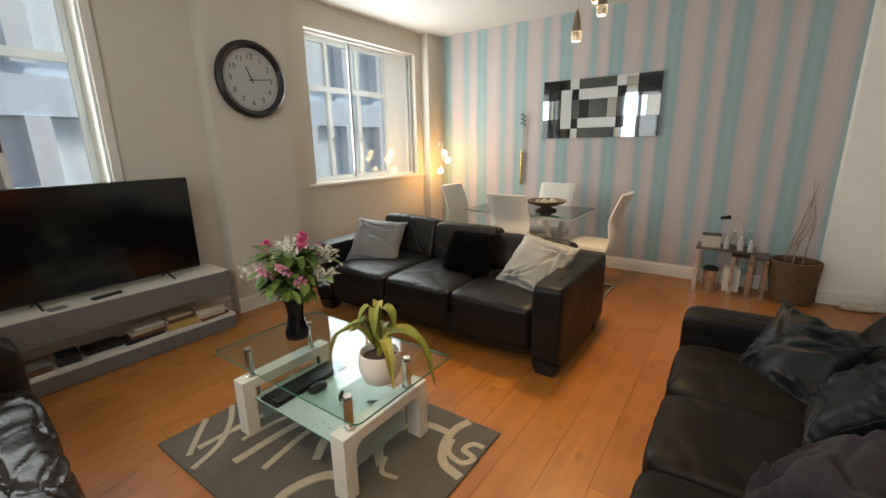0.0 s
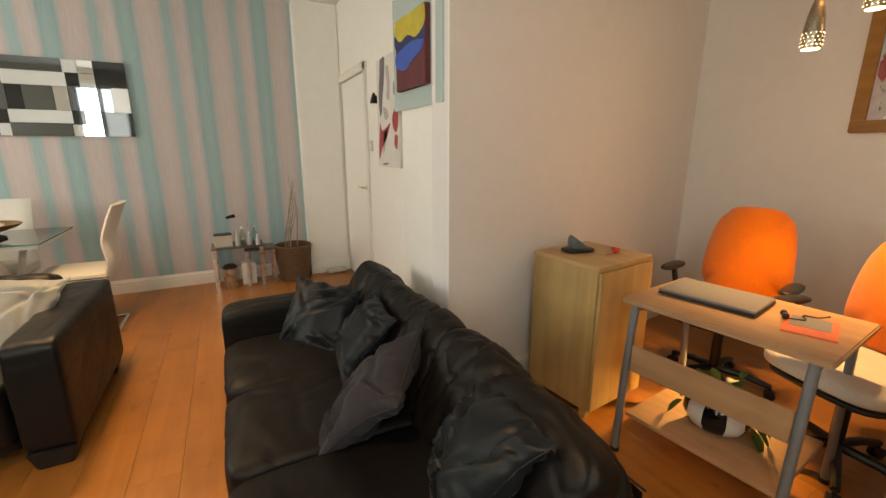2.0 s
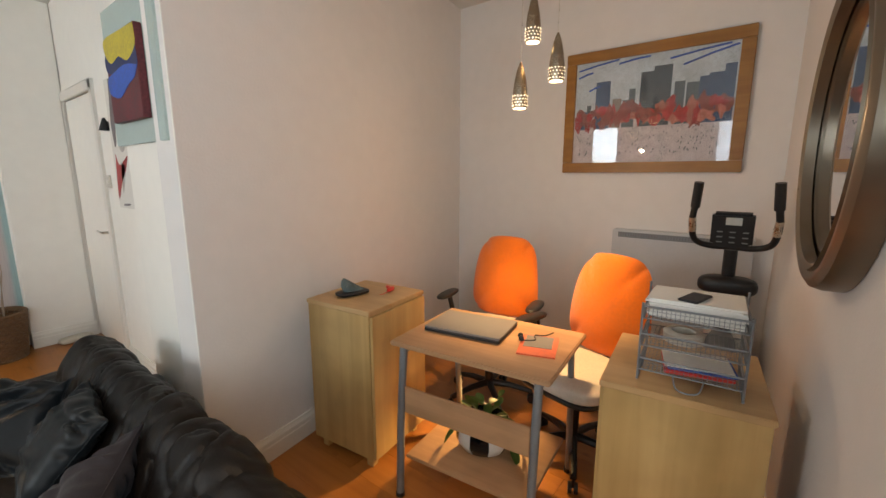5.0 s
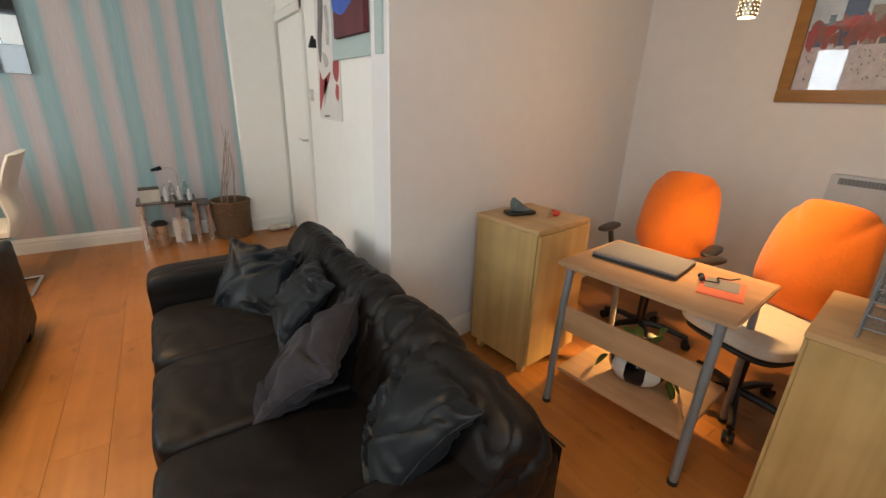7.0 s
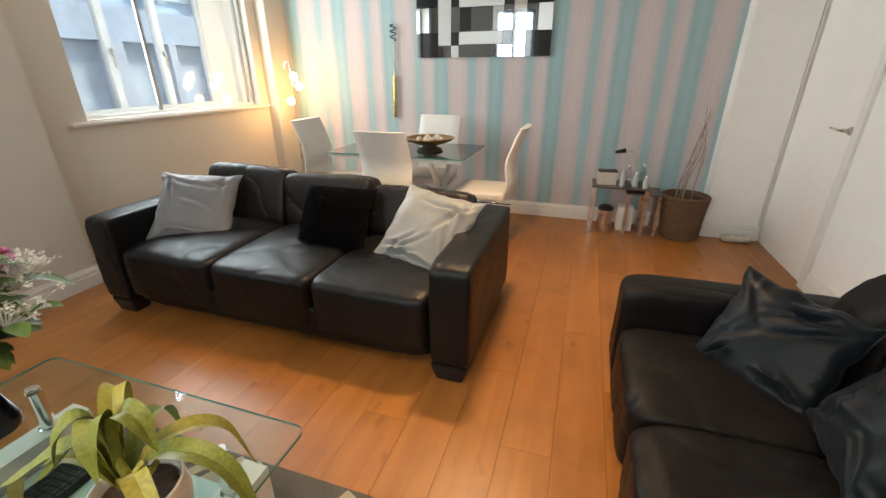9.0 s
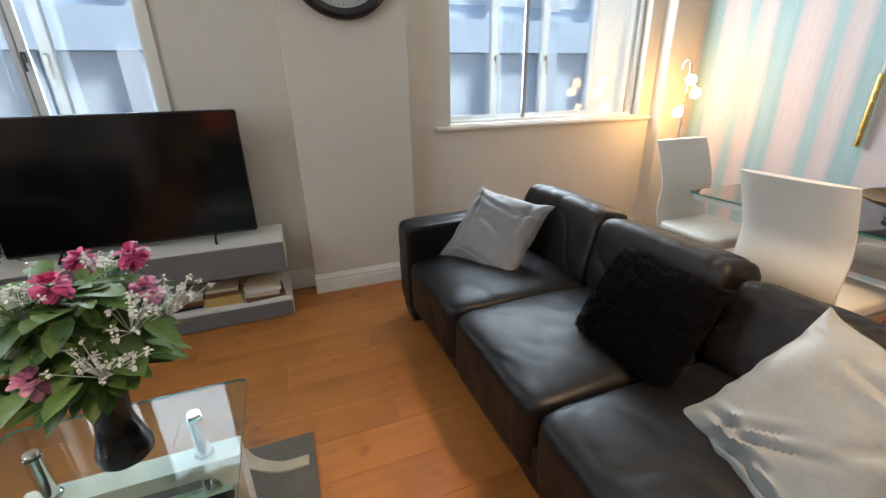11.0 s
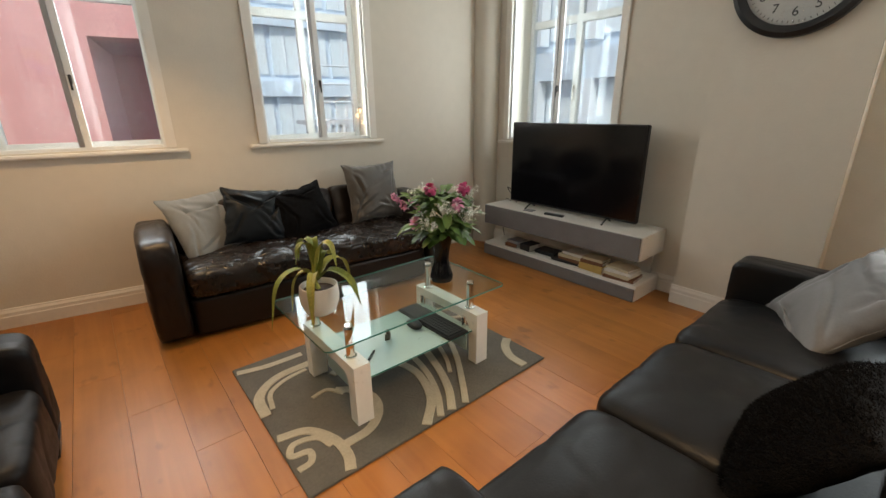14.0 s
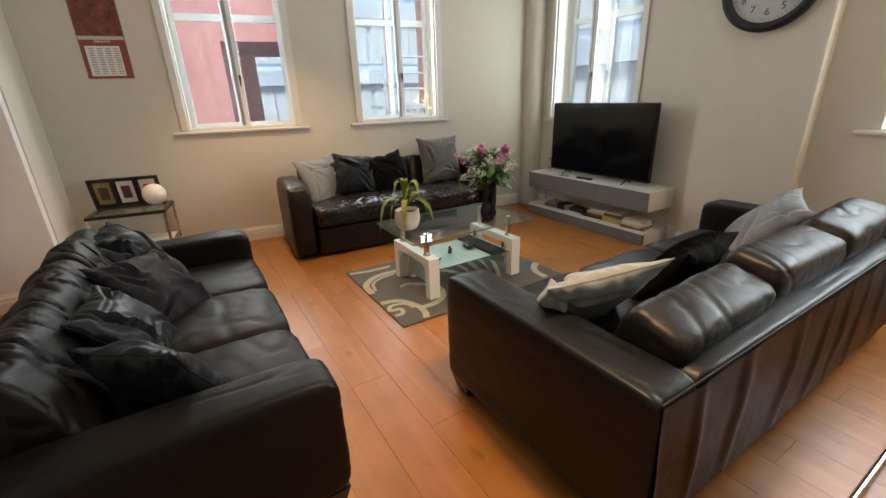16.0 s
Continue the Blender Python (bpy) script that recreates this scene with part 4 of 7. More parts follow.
part("shelf", slab(1.835, 2.385, 2.495, 2.825, 0.196, 0.204, 0.02), [M_frost, M_glassedge], ct, "frosted glass lower shelf", smooth=False)
for xa in (1.845, 2.478):
    part("side_glass", box(xa, 2.42, 0.06, xa + 0.005, 2.78, 0.19), M_frost, ct, "frosted glass panel", smooth=False)
SZ = 0.204

kb = thing("keyboard", "black computer keyboard on the lower glass shelf", "keyboard", pose(1.955, 2.612, SZ, 0, 0, 1))
part("case", box(-0.066, -0.222, 0, 0.066, 0.222, 0.016), M_blackp, kb, bevel=0.004)
bm = bmesh.new()
for r in range(6):
    for c in range(21):
        y, x = -0.208 + c * 0.0198, 0.050 - r * 0.0193
        bx(bm, x - 0.0082, y, 0.016, x + 0.0082, y + 0.0170, 0.022)
part("keys", bm, M_blackp, kb, "black keys", smooth=False)
mo = thing("computer_mouse", "black computer mouse on the lower glass shelf", "mouse", pose(2.062, 2.60, SZ))
part("shell", soft(bmesh.new(), 0.062, 0.105, 0.034, 2.6, 10, 0.004, 0, 0, pose(0, 0, 0.0175)), M_blackp, mo)
part("wheel", rod(bmesh.new(), (-0.003, -0.028, 0.034), (0.003, -0.028, 0.034), 0.008), M_greymetal, mo)
fg = thing("ornament", "small dark angular ornament on the lower glass shelf", "ornament", pose(2.235, 2.61, SZ, 0, 0, 20))
bm = bmesh.new()
lathe(bm, [(0.014, 0), (0.012, 0.006), (0.005, 0.012), (0.006, 0.03), (0.011, 0.045), (0.002, 0.06)], 7)
bx(bm, -0.020, -0.004, 0.0, 0.018, 0.004, 0.034)
part("figure", bm, M_darkwood, fg, bevel=0.002)
cb = thing("pen", "dark pen on the lower glass shelf", "pen", pose(2.39, 2.70, SZ + 0.006, 0, 90, 40))
part("barrel", lathe(bmesh.new(), [(0.002, -0.06), (0.0055, -0.05), (0.0055, 0.055), (0.003, 0.06)], 12), M_blackp, cb)


def strap(bm, pts, w, fold=0.25, tip=True, curl=0.0):
    """A long leaf along a line."""
    pts = curve(pts, 6)
    n = len(pts)
    rows = []
    for i, p in enumerate(pts):
        d = (pts[min(i + 1, n - 1)] - pts[max(i - 1, 0)]).normalized()
        s = d.cross(Vector((0, 0, 1)))
        s = s.normalized() if s.length > 0.05 else Vector((1, 0, 0))
        s = Matrix.Rotation(curl * i / n, 3, d) @ s
        u = s.cross(d)
        t = i / (n - 1)
        ww = w * (0.35 + 0.65 * math.sin(math.pi * (0.12 + 0.80 * t) ** 0.9)) * (1 if t < 0.75 else max(0.05, (1 - t) / 0.25) ** 0.6)
        rows.append([bm.verts.new(p - s * ww / 2 + u * ww * fold), bm.verts.new(p), bm.verts.new(p + s * ww / 2 + u * ww * fold)])
    for a, b in zip(rows, rows[1:]):
        for k in range(2):
            bm.faces.new((a[k], a[k + 1], b[k + 1], b[k]))
    return bm


# potted plant
pl = thing("potted_plant", "drooping yellow-green plant in a round white pot on the glass table", "potted plant", pose(2.545, 2.565, GZ + 0.0005))
part("pot", lathe(bmesh.new(), [(0.048, 0), (0.066, 0.012), (0.082, 0.05), (0.087, 0.085), (0.082, 0.134), (0.078, 0.136), (0.074, 0.124), (0.073, 0.10)], 36), M_white, pl, "white ceramic pot")
part("soil", lathe(bmesh.new(), [(0.069, 0.095), (0.069, 0.112), (0.03, 0.118), (0.001, 0.116)], 24), M_soil, pl)
bm = bmesh.new()
tube(bm, curve([(0, 0, 0.11), (0.012, -0.01, 0.17), (0.0, -0.015, 0.24)], 5), 0.011, 8, 0.7)
tube(bm, curve([(0.01, -0.005, 0.13), (0.035, 0.03, 0.18)], 4), 0.008, 8, 0.8)
part("stem", bm, M_leafy, pl)
for az, reach, hgt, drop, w, mm in ((15, 0.235, 0.20, -0.135, 0.044, M_bladegreen), (58, 0.20, 0.185, -0.09, 0.038, M_leafy), (338, 0.115, 0.165, -0.115, 0.044, M_leafy), (222, 0.17, 0.23, 0.10, 0.054, M_bladegreen),
                                   (205, 0.22, 0.19, -0.07, 0.042, M_leafy), (240, 0.11, 0.25, 0.12, 0.046, M_bladegreen), (120, 0.20, 0.18, -0.05, 0.040, M_bladegreen), (255, 0.08, 0.30, 0.27, 0.042, M_bladegreen),
                                   (5, 0.085, 0.29, 0.25, 0.044, M_bladegreen), (130, 0.09, 0.28, 0.22, 0.040, M_leafy), (305, 0.08, 0.30, 0.24, 0.042, M_bladegreen)):
    a = radians(az)
    c, s_ = math.cos(a), math.sin(a)
    zt = 0.17 if hgt < 0.28 else 0.23
    part("leaf", strap(bmesh.new(), [(0.006 * c, 0.006 * s_ - 0.01, zt - 0.02), (reach * 0.35 * c, reach * 0.35 * s_, max(hgt, zt) + 0.03), (reach * 0.8 * c, reach * 0.8 * s_, hgt if hgt < 0.28 else 0.32), (reach * 1.05 * c, reach * 1.05 * s_, max(0.02, 0.12 + drop) if hgt < 0.28 else drop)], w, 0.22, curl=0.3), mm, pl)

# vase of flowers
vs = thing("flower_vase", "tall black vase of pink and white flowers on the glass table", "vase of flowers", pose(1.895, 2.632, GZ + 0.0005))
part("vase", lathe(bmesh.new(), [(0.056, 0), (0.060, 0.006), (0.060, 0.03), (0.045, 0.08), (0.038, 0.12), (0.046, 0.18), (0.062, 0.245), (0.064, 0.265), (0.058, 0.262), (0.050, 0.22)], 40), M_gloss, vs, "glossy black waisted vase")
rnd = random.Random(11)
bm, heads = bmesh.new(), []
for k in range(24):
    a, r, z = rnd.uniform(0, 2 * math.pi), rnd.uniform(0.04, 0.17), rnd.uniform(0.36, 0.50)
    e = Vector((r * math.cos(a), r * math.sin(a), z - r * 0.45))
    tube(bm, curve([(0.02 * math.cos(a), 0.02 * math.sin(a), 0.20), tuple((e * 0.5 + Vector((0, 0, 0.17)))), tuple(e)], 4), 0.0028, 5)
    heads.append(e)
part("stems", bm, M_leaf, vs)


def leaf_shape(bm, at, d, size, wide=0.45):
    d = d.normalized()
    s = d.cross(Vector((0, 0, 1)))
    s = s.normalized() if s.length > 0.1 else Vector((1, 0, 0))
    u = s.cross(d)
    prof = ((0, 0.0), (0.3, 0.8), (0.6, 1.0), (0.85, 0.6), (1.0, 0.0))
    rows = []
    for t, w in prof:
        c = at + d * size * t - Vector((0, 0, 1)) * size * 0.25 * t * t
        rows.append([bm.verts.new(c - s * size * wide / 2 * w + u * size * 0.07 * w), bm.verts.new(c), bm.verts.new(c + s * size * wide / 2 * w + u * size * 0.07 * w)])
    for a, b in zip(rows, rows[1:]):
        bm.faces.new((a[0], a[1], b[1], b[0]))
        bm.faces.new((a[1], a[2], b[2], b[1]))


bm = bmesh.new()
for k in range(380):
    a, r, z = rnd.uniform(0, 2 * math.pi), abs(rnd.gauss(0.05, 0.045)), rnd.uniform(0.25, 0.46)
    at = Vector((r * math.cos(a), r * math.sin(a), z))
    leaf_shape(bm, at, Vector((math.cos(a + rnd.uniform(-0.7, 0.7)), math.sin(a + rnd.uniform(-0.7, 0.7)), rnd.uniform(-0.5, 0.8))), rnd.uniform(0.06, 0.115), rnd.uniform(0.35, 0.6))
tagged(part("foliage", bm, M_leaf, vs, "dense green leaves"), kind="stuff")


def blossom(bm, at, r, n, rr):
    for k in range(n):
        v = Vector((rr.gauss(0, 1), rr.gauss(0, 1), rr.gauss(0, 1))).normalized()
        leaf_shape(bm, at + v * r * 0.25, v, r, 0.8)


for k, (x, y, z, m, kind) in enumerate(((0.14, -0.11, 0.40, M_pinkp, "spike"), (0.03, -0.13, 0.37, M_pinkp, "spike"), (-0.05, 0.12, 0.50, M_pink, "rose"), (0.02, 0.15, 0.44, M_pinkp, "rose"), (-0.16, -0.02, 0.47, M_pink, "rose"), (0.08, 0.02, 0.50, M_pink, "rose"),
                                        (0.13, -0.04, 0.33, M_pinkp, "rose"))):
    bm = bmesh.new()
    if kind == "rose":
        blossom(bm, Vector((x, y, z)), 0.030, 46, rnd)
    else:
        for q in range(7):
            blossom(bm, Vector((x + q * 0.004, y - q * 0.011, z + q * 0.008)), 0.020 - q * 0.0007, 12, rnd)
    part("pink_flower", bm, m, vs)
for k, (x, y, z) in enumerate(((0.10, 0.15, 0.43), (-0.02, 0.20, 0.40), (0.08, -0.06, 0.49), (0.15, 0.08, 0.36), (-0.10, 0.06, 0.48), (-0.15, -0.10, 0.36))):
    bm = bmesh.new()
    for q in range(26):
        c = Vector((x + rnd.gauss(0, 0.030), y + rnd.gauss(0, 0.030), z + rnd.gauss(0, 0.016)))
        blossom(bm, c, 0.0085, 8, rnd)
        tube(bm, [(c.x, c.y, c.z), (x * 0.8, y * 0.8, z - 0.06)], 0.0009, 4)
    tagged(part("white_flower_spray", bm, M_petal, vs), kind="stuff")

# ---- television wall ----
un = thing("media_unit", "low white media unit with grey fronts and an open book shelf", "media unit")
for z0, z1, nm in ((0.300, 0.474, "upper_block"), (0.0, 0.118, "lower_block")):
    b = part(nm, box(0.124, 1.575, z0, 0.482, 3.035, z1), M_white, un, bevel=0.003)
    part("front_panel", box(0.483, 1.580, z0 + 0.004, 0.499, 3.030, z1 - (0.004 if z0 else 0.022)), M_panelgrey, b, "grey brushed front panel", bevel=0.002)
part("shelf_back", box(0.124, 1.60, 0.118, 0.150, 2.98, 0.300), M_white, un)
tv = thing("television", "large flat television with a black screen on splayed feet", "television")
part("panel", box(0.285, 1.730, 0.512, 0.325, 2.902, 1.192), M_blackp, tv, bevel=0.006)
part("screen", box(0.3255, 1.738, 0.528, 0.3275, 2.894, 1.184), M_screen, tv, smooth=False)
for y in (1.95, 2.67):
    tvf = tube(bmesh.new(), [(0.235, y - 0.01, 0.479), (0.30, y, 0.515), (0.395, y + 0.012, 0.479)], 0.007, 6)
    part("foot", tvf, M_blackp, tv)
rm = thing("remote_control", "black remote control on the media unit", "remote control", pose(0.405, 2.27, 0.4745, 0, 0, 8))
part("body", box(-0.020, -0.085, 0, 0.020, 0.085, 0.016), M_blackp, rm, bevel=0.005)
bm = bmesh.new()
for i in range(8):
    for j in range(3):
        bx(bm, -0.012 + j * 0.0085, -0.07 + i * 0.016, 0.016, -0.006 + j * 0.0085, -0.062 + i * 0.016, 0.018)
part("buttons", bm, M_greymetal, rm)
rc = thing("coaster", "small grey square coaster on the media unit", "coaster", pose(0.41, 2.02, 0.4745, 0, 0, 10))
part("slab", box(-0.035, -0.045, 0, 0.035, 0.045, 0.006), M_greymetal, rc, bevel=0.002)


def book(x, y, z, w, l, h, rz, colour, label):
    m = M_BOOK[colour]
    b = thing("book", label, "book", pose(x, y, z, 0, 0, rz), "books on the media unit")
    bm = box(-w / 2, -l / 2, 0, w / 2, l / 2, 0.003)
    bx(bm, -w / 2, -l / 2, h - 0.003, w / 2, l / 2, h)
    bx(bm, w / 2 - 0.003, -l / 2, 0.003, w / 2, l / 2, h - 0.003)
    part("cover", bm, m, b, smooth=False)
    part("pages", box(-w / 2 + 0.004, -l / 2 + 0.004, 0.003, w / 2 - 0.003, l / 2 - 0.004, h - 0.003), M_paper, b, smooth=False)


M_BOOK = {"cream": mat("cream_book_cloth", (0.50, 0.43, 0.30), 0.7), "brown": mat("brown_book_cloth", (0.16, 0.07, 0.035), 0.7), "yellow": mat("ochre_book_cloth", (0.48, 0.32, 0.10), 0.6), "black": mat("black_book_cloth", (0.015, 0.015, 0.017), 0.6), "grey": mat("grey_book_cloth", (0.25, 0.25, 0.26), 0.6), "white": mat("white_book_cloth", (0.62, 0.60, 0.56), 0.6)}
BOOKS = {"cream": "cream hardback lying in a stack on the white shelf", "brown": "brown hardback lying in a stack on the white shelf", "yellow": "thick ochre boxed book on the white shelf",
         "black": "large black book lying flat on the white shelf", "grey": "grey paperback lying on the white shelf", "white": "white paperback lying in a stack on the shelf"}
for a in ((0.36, 2.42, 0.000, 0.17, 0.24, 0.016, 4, "black"), (0.35, 2.46, 0.016, 0.15, 0.21, 0.022, -5, "brown"), (0.35, 2.45, 0.038, 0.14, 0.20, 0.024, 3, "cream"), (0.34, 2.47, 0.062, 0.13, 0.18, 0.020, -3, "white"),
          (0.38, 2.665, 0.000, 0.15, 0.20, 0.052, -3, "yellow"), (0.37, 2.655, 0.052, 0.14, 0.18, 0.026, 4, "brown"), (0.37, 2.66, 0.078, 0.13, 0.17, 0.018, 0, "cream"),
          (0.37, 2.880, 0.000, 0.19, 0.22, 0.018, 6, "brown"), (0.37, 2.870, 0.018, 0.17, 0.20, 0.024, -4, "cream"), (0.37, 2.875, 0.042, 0.16, 0.20, 0.020, 2, "white"), (0.36, 2.87, 0.062, 0.15, 0.18, 0.016, -7, "cream"),
          (0.37, 1.86, 0.000, 0.16, 0.13, 0.030, 3, "brown"), (0.37, 2.02, 0.000, 0.14, 0.11, 0.055, -4, "black"), (0.36, 1.87, 0.030, 0.13, 0.14, 0.022, -6, "grey")):
    book(a[0], a[1], 0.1185 + a[2], *a[3:8], BOOKS[a[7]])
bxs = thing("set_top_box", "small black set-top box on the white shelf", "set-top box", pose(0.34, 2.20, 0.1185))
part("case", box(-0.07, -0.10, 0, 0.07, 0.10, 0.032), M_blackp, bxs, bevel=0.004)
cbl = thing("cable", "loose black cables behind the television", "cable")
bm = bmesh.new()
tube(bm, curve([(0.16, 1.62, 0.480), (0.20, 1.66, 0.56), (0.22, 1.60, 0.60), (0.24, 1.68, 0.53), (0.27, 1.76, 0.487)], 6), 0.0035, 6)
tube(bm, curve([(0.145, 1.54, 0.02), (0.15, 1.50, 0.18), (0.16, 1.53, 0.35), (0.20, 1.57, 0.478), (0.24, 1.66, 0.481)], 6), 0.0035, 6)
part("cord", bm, M_blackp, cbl)


def letters(txt, size, depth=0.001, m=None):
    cu = bpy.data.curves.new("t", "FONT")
    cu.body, cu.size, cu.extrude, cu.align_x, cu.align_y = txt, size, depth, "CENTER", "CENTER"
    o = bpy.data.objects.new("t", cu)
    scene.collection.objects.link(o)
    bpy.context.view_layer.update()
    me = bpy.data.meshes.new_from_object(o)
    bpy.data.objects.remove(o)
    bm = bmesh.new()
    bm.from_mesh(me)
    bpy.data.meshes.remove(me)
    if m:
        bm.transform(m)
    return bm


# clock: built lying in XY, then turned to face +x
ck = thing("wall_clock", "large round wall clock with black rim and grey dial", "wall clock", pose(0.262, 3.540, 1.935, 90, 0, 90))
part("rim", lathe(bmesh.new(), [(0.235, 0.012), (0.285, 0.0), (0.300, 0.014), (0.298, 0.045), (0.275, 0.062), (0.250, 0.050), (0.240, 0.034)], 72, closed=True), M_blackp, ck, "wide black rim")
part("back", rod(bmesh.new(), (0, 0, 0.001), (0, 0, 0.014), 0.27, seg=48), M_blackp, ck)
part("dial", rod(bmesh.new(), (0, 0, 0.0145), (0, 0, 0.020), 0.243, seg=64), mat("clock_dial", (0.50, 0.49, 0.46), 0.45, vary=0.03), ck)
for h in range(1, 13):
    a = radians(90 - 30 * h)
    for i, digit in enumerate(str(h)):
        x = (i - 0.5) * 0.036 if h > 9 else 0
        part("numeral", letters(digit, 0.062, 0.0008, pose(0.178 * math.cos(a) + x, 0.178 * math.sin(a), 0.0212)), M_blackp, ck, smooth=False)
bm = bmesh.new()
for k in range(60):
    a = radians(6 * k)
    bx(bm, -0.0015, 0.218, 0.020, 0.0015, 0.230 , 0.0212, Matrix.Rotation(a, 4, "Z"))
part("minute_marks", bm, M_blackp, ck, smooth=False)
for nm, ang, ln, w in (("hour_hand", -(11.23 * 30), 0.11, 0.010), ("minute_hand", -(14 * 6), 0.165, 0.007)):
    bm = bmesh.new()
    bx(bm, -w / 2, -0.03, 0.024, w / 2, ln, 0.0255, Matrix.Rotation(radians(ang), 4, "Z"))
    part(nm, bm, M_blackp, ck, bevel=0.0004)
part("hub", rod(bmesh.new(), (0, 0, 0.0205), (0, 0, 0.028), 0.009), M_blackp, ck)
cg = part("cover_glass", lathe(bmesh.new(), [(0.244, 0.038), (0.15, 0.044), (0.001, 0.046)], 48, closed=True), M_pane, ck)
cg.visible_shadow = False

# ---- dining corner ----
dt = thing("dining_table", "rectangular black glass dining table with white metal frame", "dining table")
part("tabletop", slab(1.385, 5.055, 2.505, 5.755, 0.742, 0.750, 0.01), [mat("smoked_glass", (0.02, 0.024, 0.026), 0.06, vary=0.05, spec=0.7), M_glassedge], dt, "dark smoked glass top", smooth=False)
bm = bmesh.new()
bx(bm, 1.40, 5.07, 0.712, 2.49, 5.11, 0.7415)
bx(bm, 1.40, 5.70, 0.712, 2.49, 5.74, 0.7415)
bx(bm, 1.40, 5.111, 0.712, 1.44, 5.699, 0.7415)
bx(bm, 2.45, 5.111, 0.712, 2.49, 5.699, 0.7415)
part("apron", bm, M_white, dt, "white frame under the glass", bevel=0.003)
for x in (1.66, 2.23):
    for sx in (-1, 1):
        part("leg", tube(bmesh.new(), [(x, 5.405 + sx * 0.28, 0.715), (x, 5.405 - sx * 0.26, 0.018)], 0.022, 10), M_white, dt, "white crossed leg")
    part("foot_rail", box(x - 0.03, 5.10, 0.0, x + 0.03, 5.71, 0.020), M_white, dt, bevel=0.004)


def dining_chair():
    c = thing("dining_chair", "white high-back dining chair with a chrome cantilever frame", "chair", pose(0, 0, 0), "chairs round the dining table")
    part("seat", soft(bmesh.new(), 0.42, 0.42, 0.07, 6, 12, 0.012, 0, 0, pose(0, -0.01, 0.455)), M_chairwhite, c)
    bm = bmesh.new()
    n = 18
    line = curve([(0, 0.185, 0.43), (0, 0.215, 0.55), (0, 0.205, 0.70), (0, 0.250, 0.84), (0, 0.300, 0.955)], 5)
    cols = []
    for p in line:
        row = []
        for i in range(13):
            u = i / 6 - 1
            row.append((p + Vector((u * 0.195, 0.012 * (1 - u * u), 0)), 0.022 * (1 - u ** 6) + 0.004))
        cols.append(row)
    f = [[bm.verts.new(q + Vector((0, -t, 0))) for q, t in r] for r in cols]
    b = [[bm.verts.new(q + Vector((0, t, 0))) for q, t in r] for r in cols]
    for g, flip in ((f, False), (b, True)):
        for r0, r1 in zip(g, g[1:]):
            for i in range(12):
                q = (r0[i], r0[i + 1], r1[i + 1], r1[i])
                bm.faces.new(q[::-1] if flip else q)
    for i in range(12):
        bm.faces.new((f[0][i + 1], f[0][i], b[0][i], b[0][i + 1]))
        bm.faces.new((f[-1][i], f[-1][i + 1], b[-1][i + 1], b[-1][i]))
    for r in range(len(cols) - 1):
        bm.faces.new((f[r][0], f[r + 1][0], b[r + 1][0], b[r][0]))
        bm.faces.new((f[r + 1][12], f[r][12], b[r][12], b[r + 1][12]))
    part("backrest", bm, M_chairwhite, c)
    for sx in (-1, 1):
        part("leg", tube(bmesh.new(), curve([(sx * 0.19, 0.16, 0.418), (sx * 0.195, -0.14, 0.412), (sx * 0.20, -0.20, 0.36), (sx * 0.20, -0.17, 0.06), (sx * 0.20, -0.13, 0.014), (sx * 0.20, 0.20, 0.014)], 5), 0.0125, 10), M_chrome, c, "chrome cantilever tube")
    part("crossbar", rod(bmesh.new(), (-0.20, 0.20, 0.014), (0.20, 0.20, 0.014), 0.0125), M_chrome, c)
    return c


dc = dining_chair()
dc.matrix_basis = pose(1.985, 5.10, 0, 0, 0, 180)
dc2 = copy_thing(dc, pose(2.005, 5.76, 0))
copy_thing(dc, pose(1.20 + 0.09, 5.40, 0, 0, 0, 88))
copy_thing(dc, pose(2.58, 5.40, 0, 0, 0, -90))

bowl = thing("fruit_bowl", "shallow bronze bowl of dried pods on the dining table", "bowl", pose(2.145, 5.36, 0.7505))
part("stand", lathe(bmesh.new(), [(0.10, 0), (0.105, 0.012), (0.06, 0.03), (0.05, 0.05)], 32), M_darkwood, bowl)
part("bowl", lathe(bmesh.new(), [(0.05, 0.046), (0.10, 0.052), (0.17, 0.078), (0.195, 0.098), (0.190, 0.102), (0.16, 0.088), (0.08, 0.066), (0.001, 0.062)], 48, closed=True), mat("bronze_glaze", (0.24, 0.13, 0.04), 0.3, 0.4, vary=0.4, scale=30), bowl)
rnd = random.Random(5)
for k in range(22):
    a, r = rnd.uniform(0, 6.28), rnd.uniform(0, 0.12)
    bm = bmesh.new()
    bmesh.ops.create_icosphere(bm, subdivisions=2, radius=rnd.uniform(0.012, 0.024), matrix=pose(r * math.cos(a), r * math.sin(a), 0.086 + r * 0.1, rnd.uniform(0, 90), rnd.uniform(0, 90)) @ Matrix.Diagonal((1, 1, 0.7, 1)))
    part("pod", bm, M_cream, bowl, "pale dried pod")

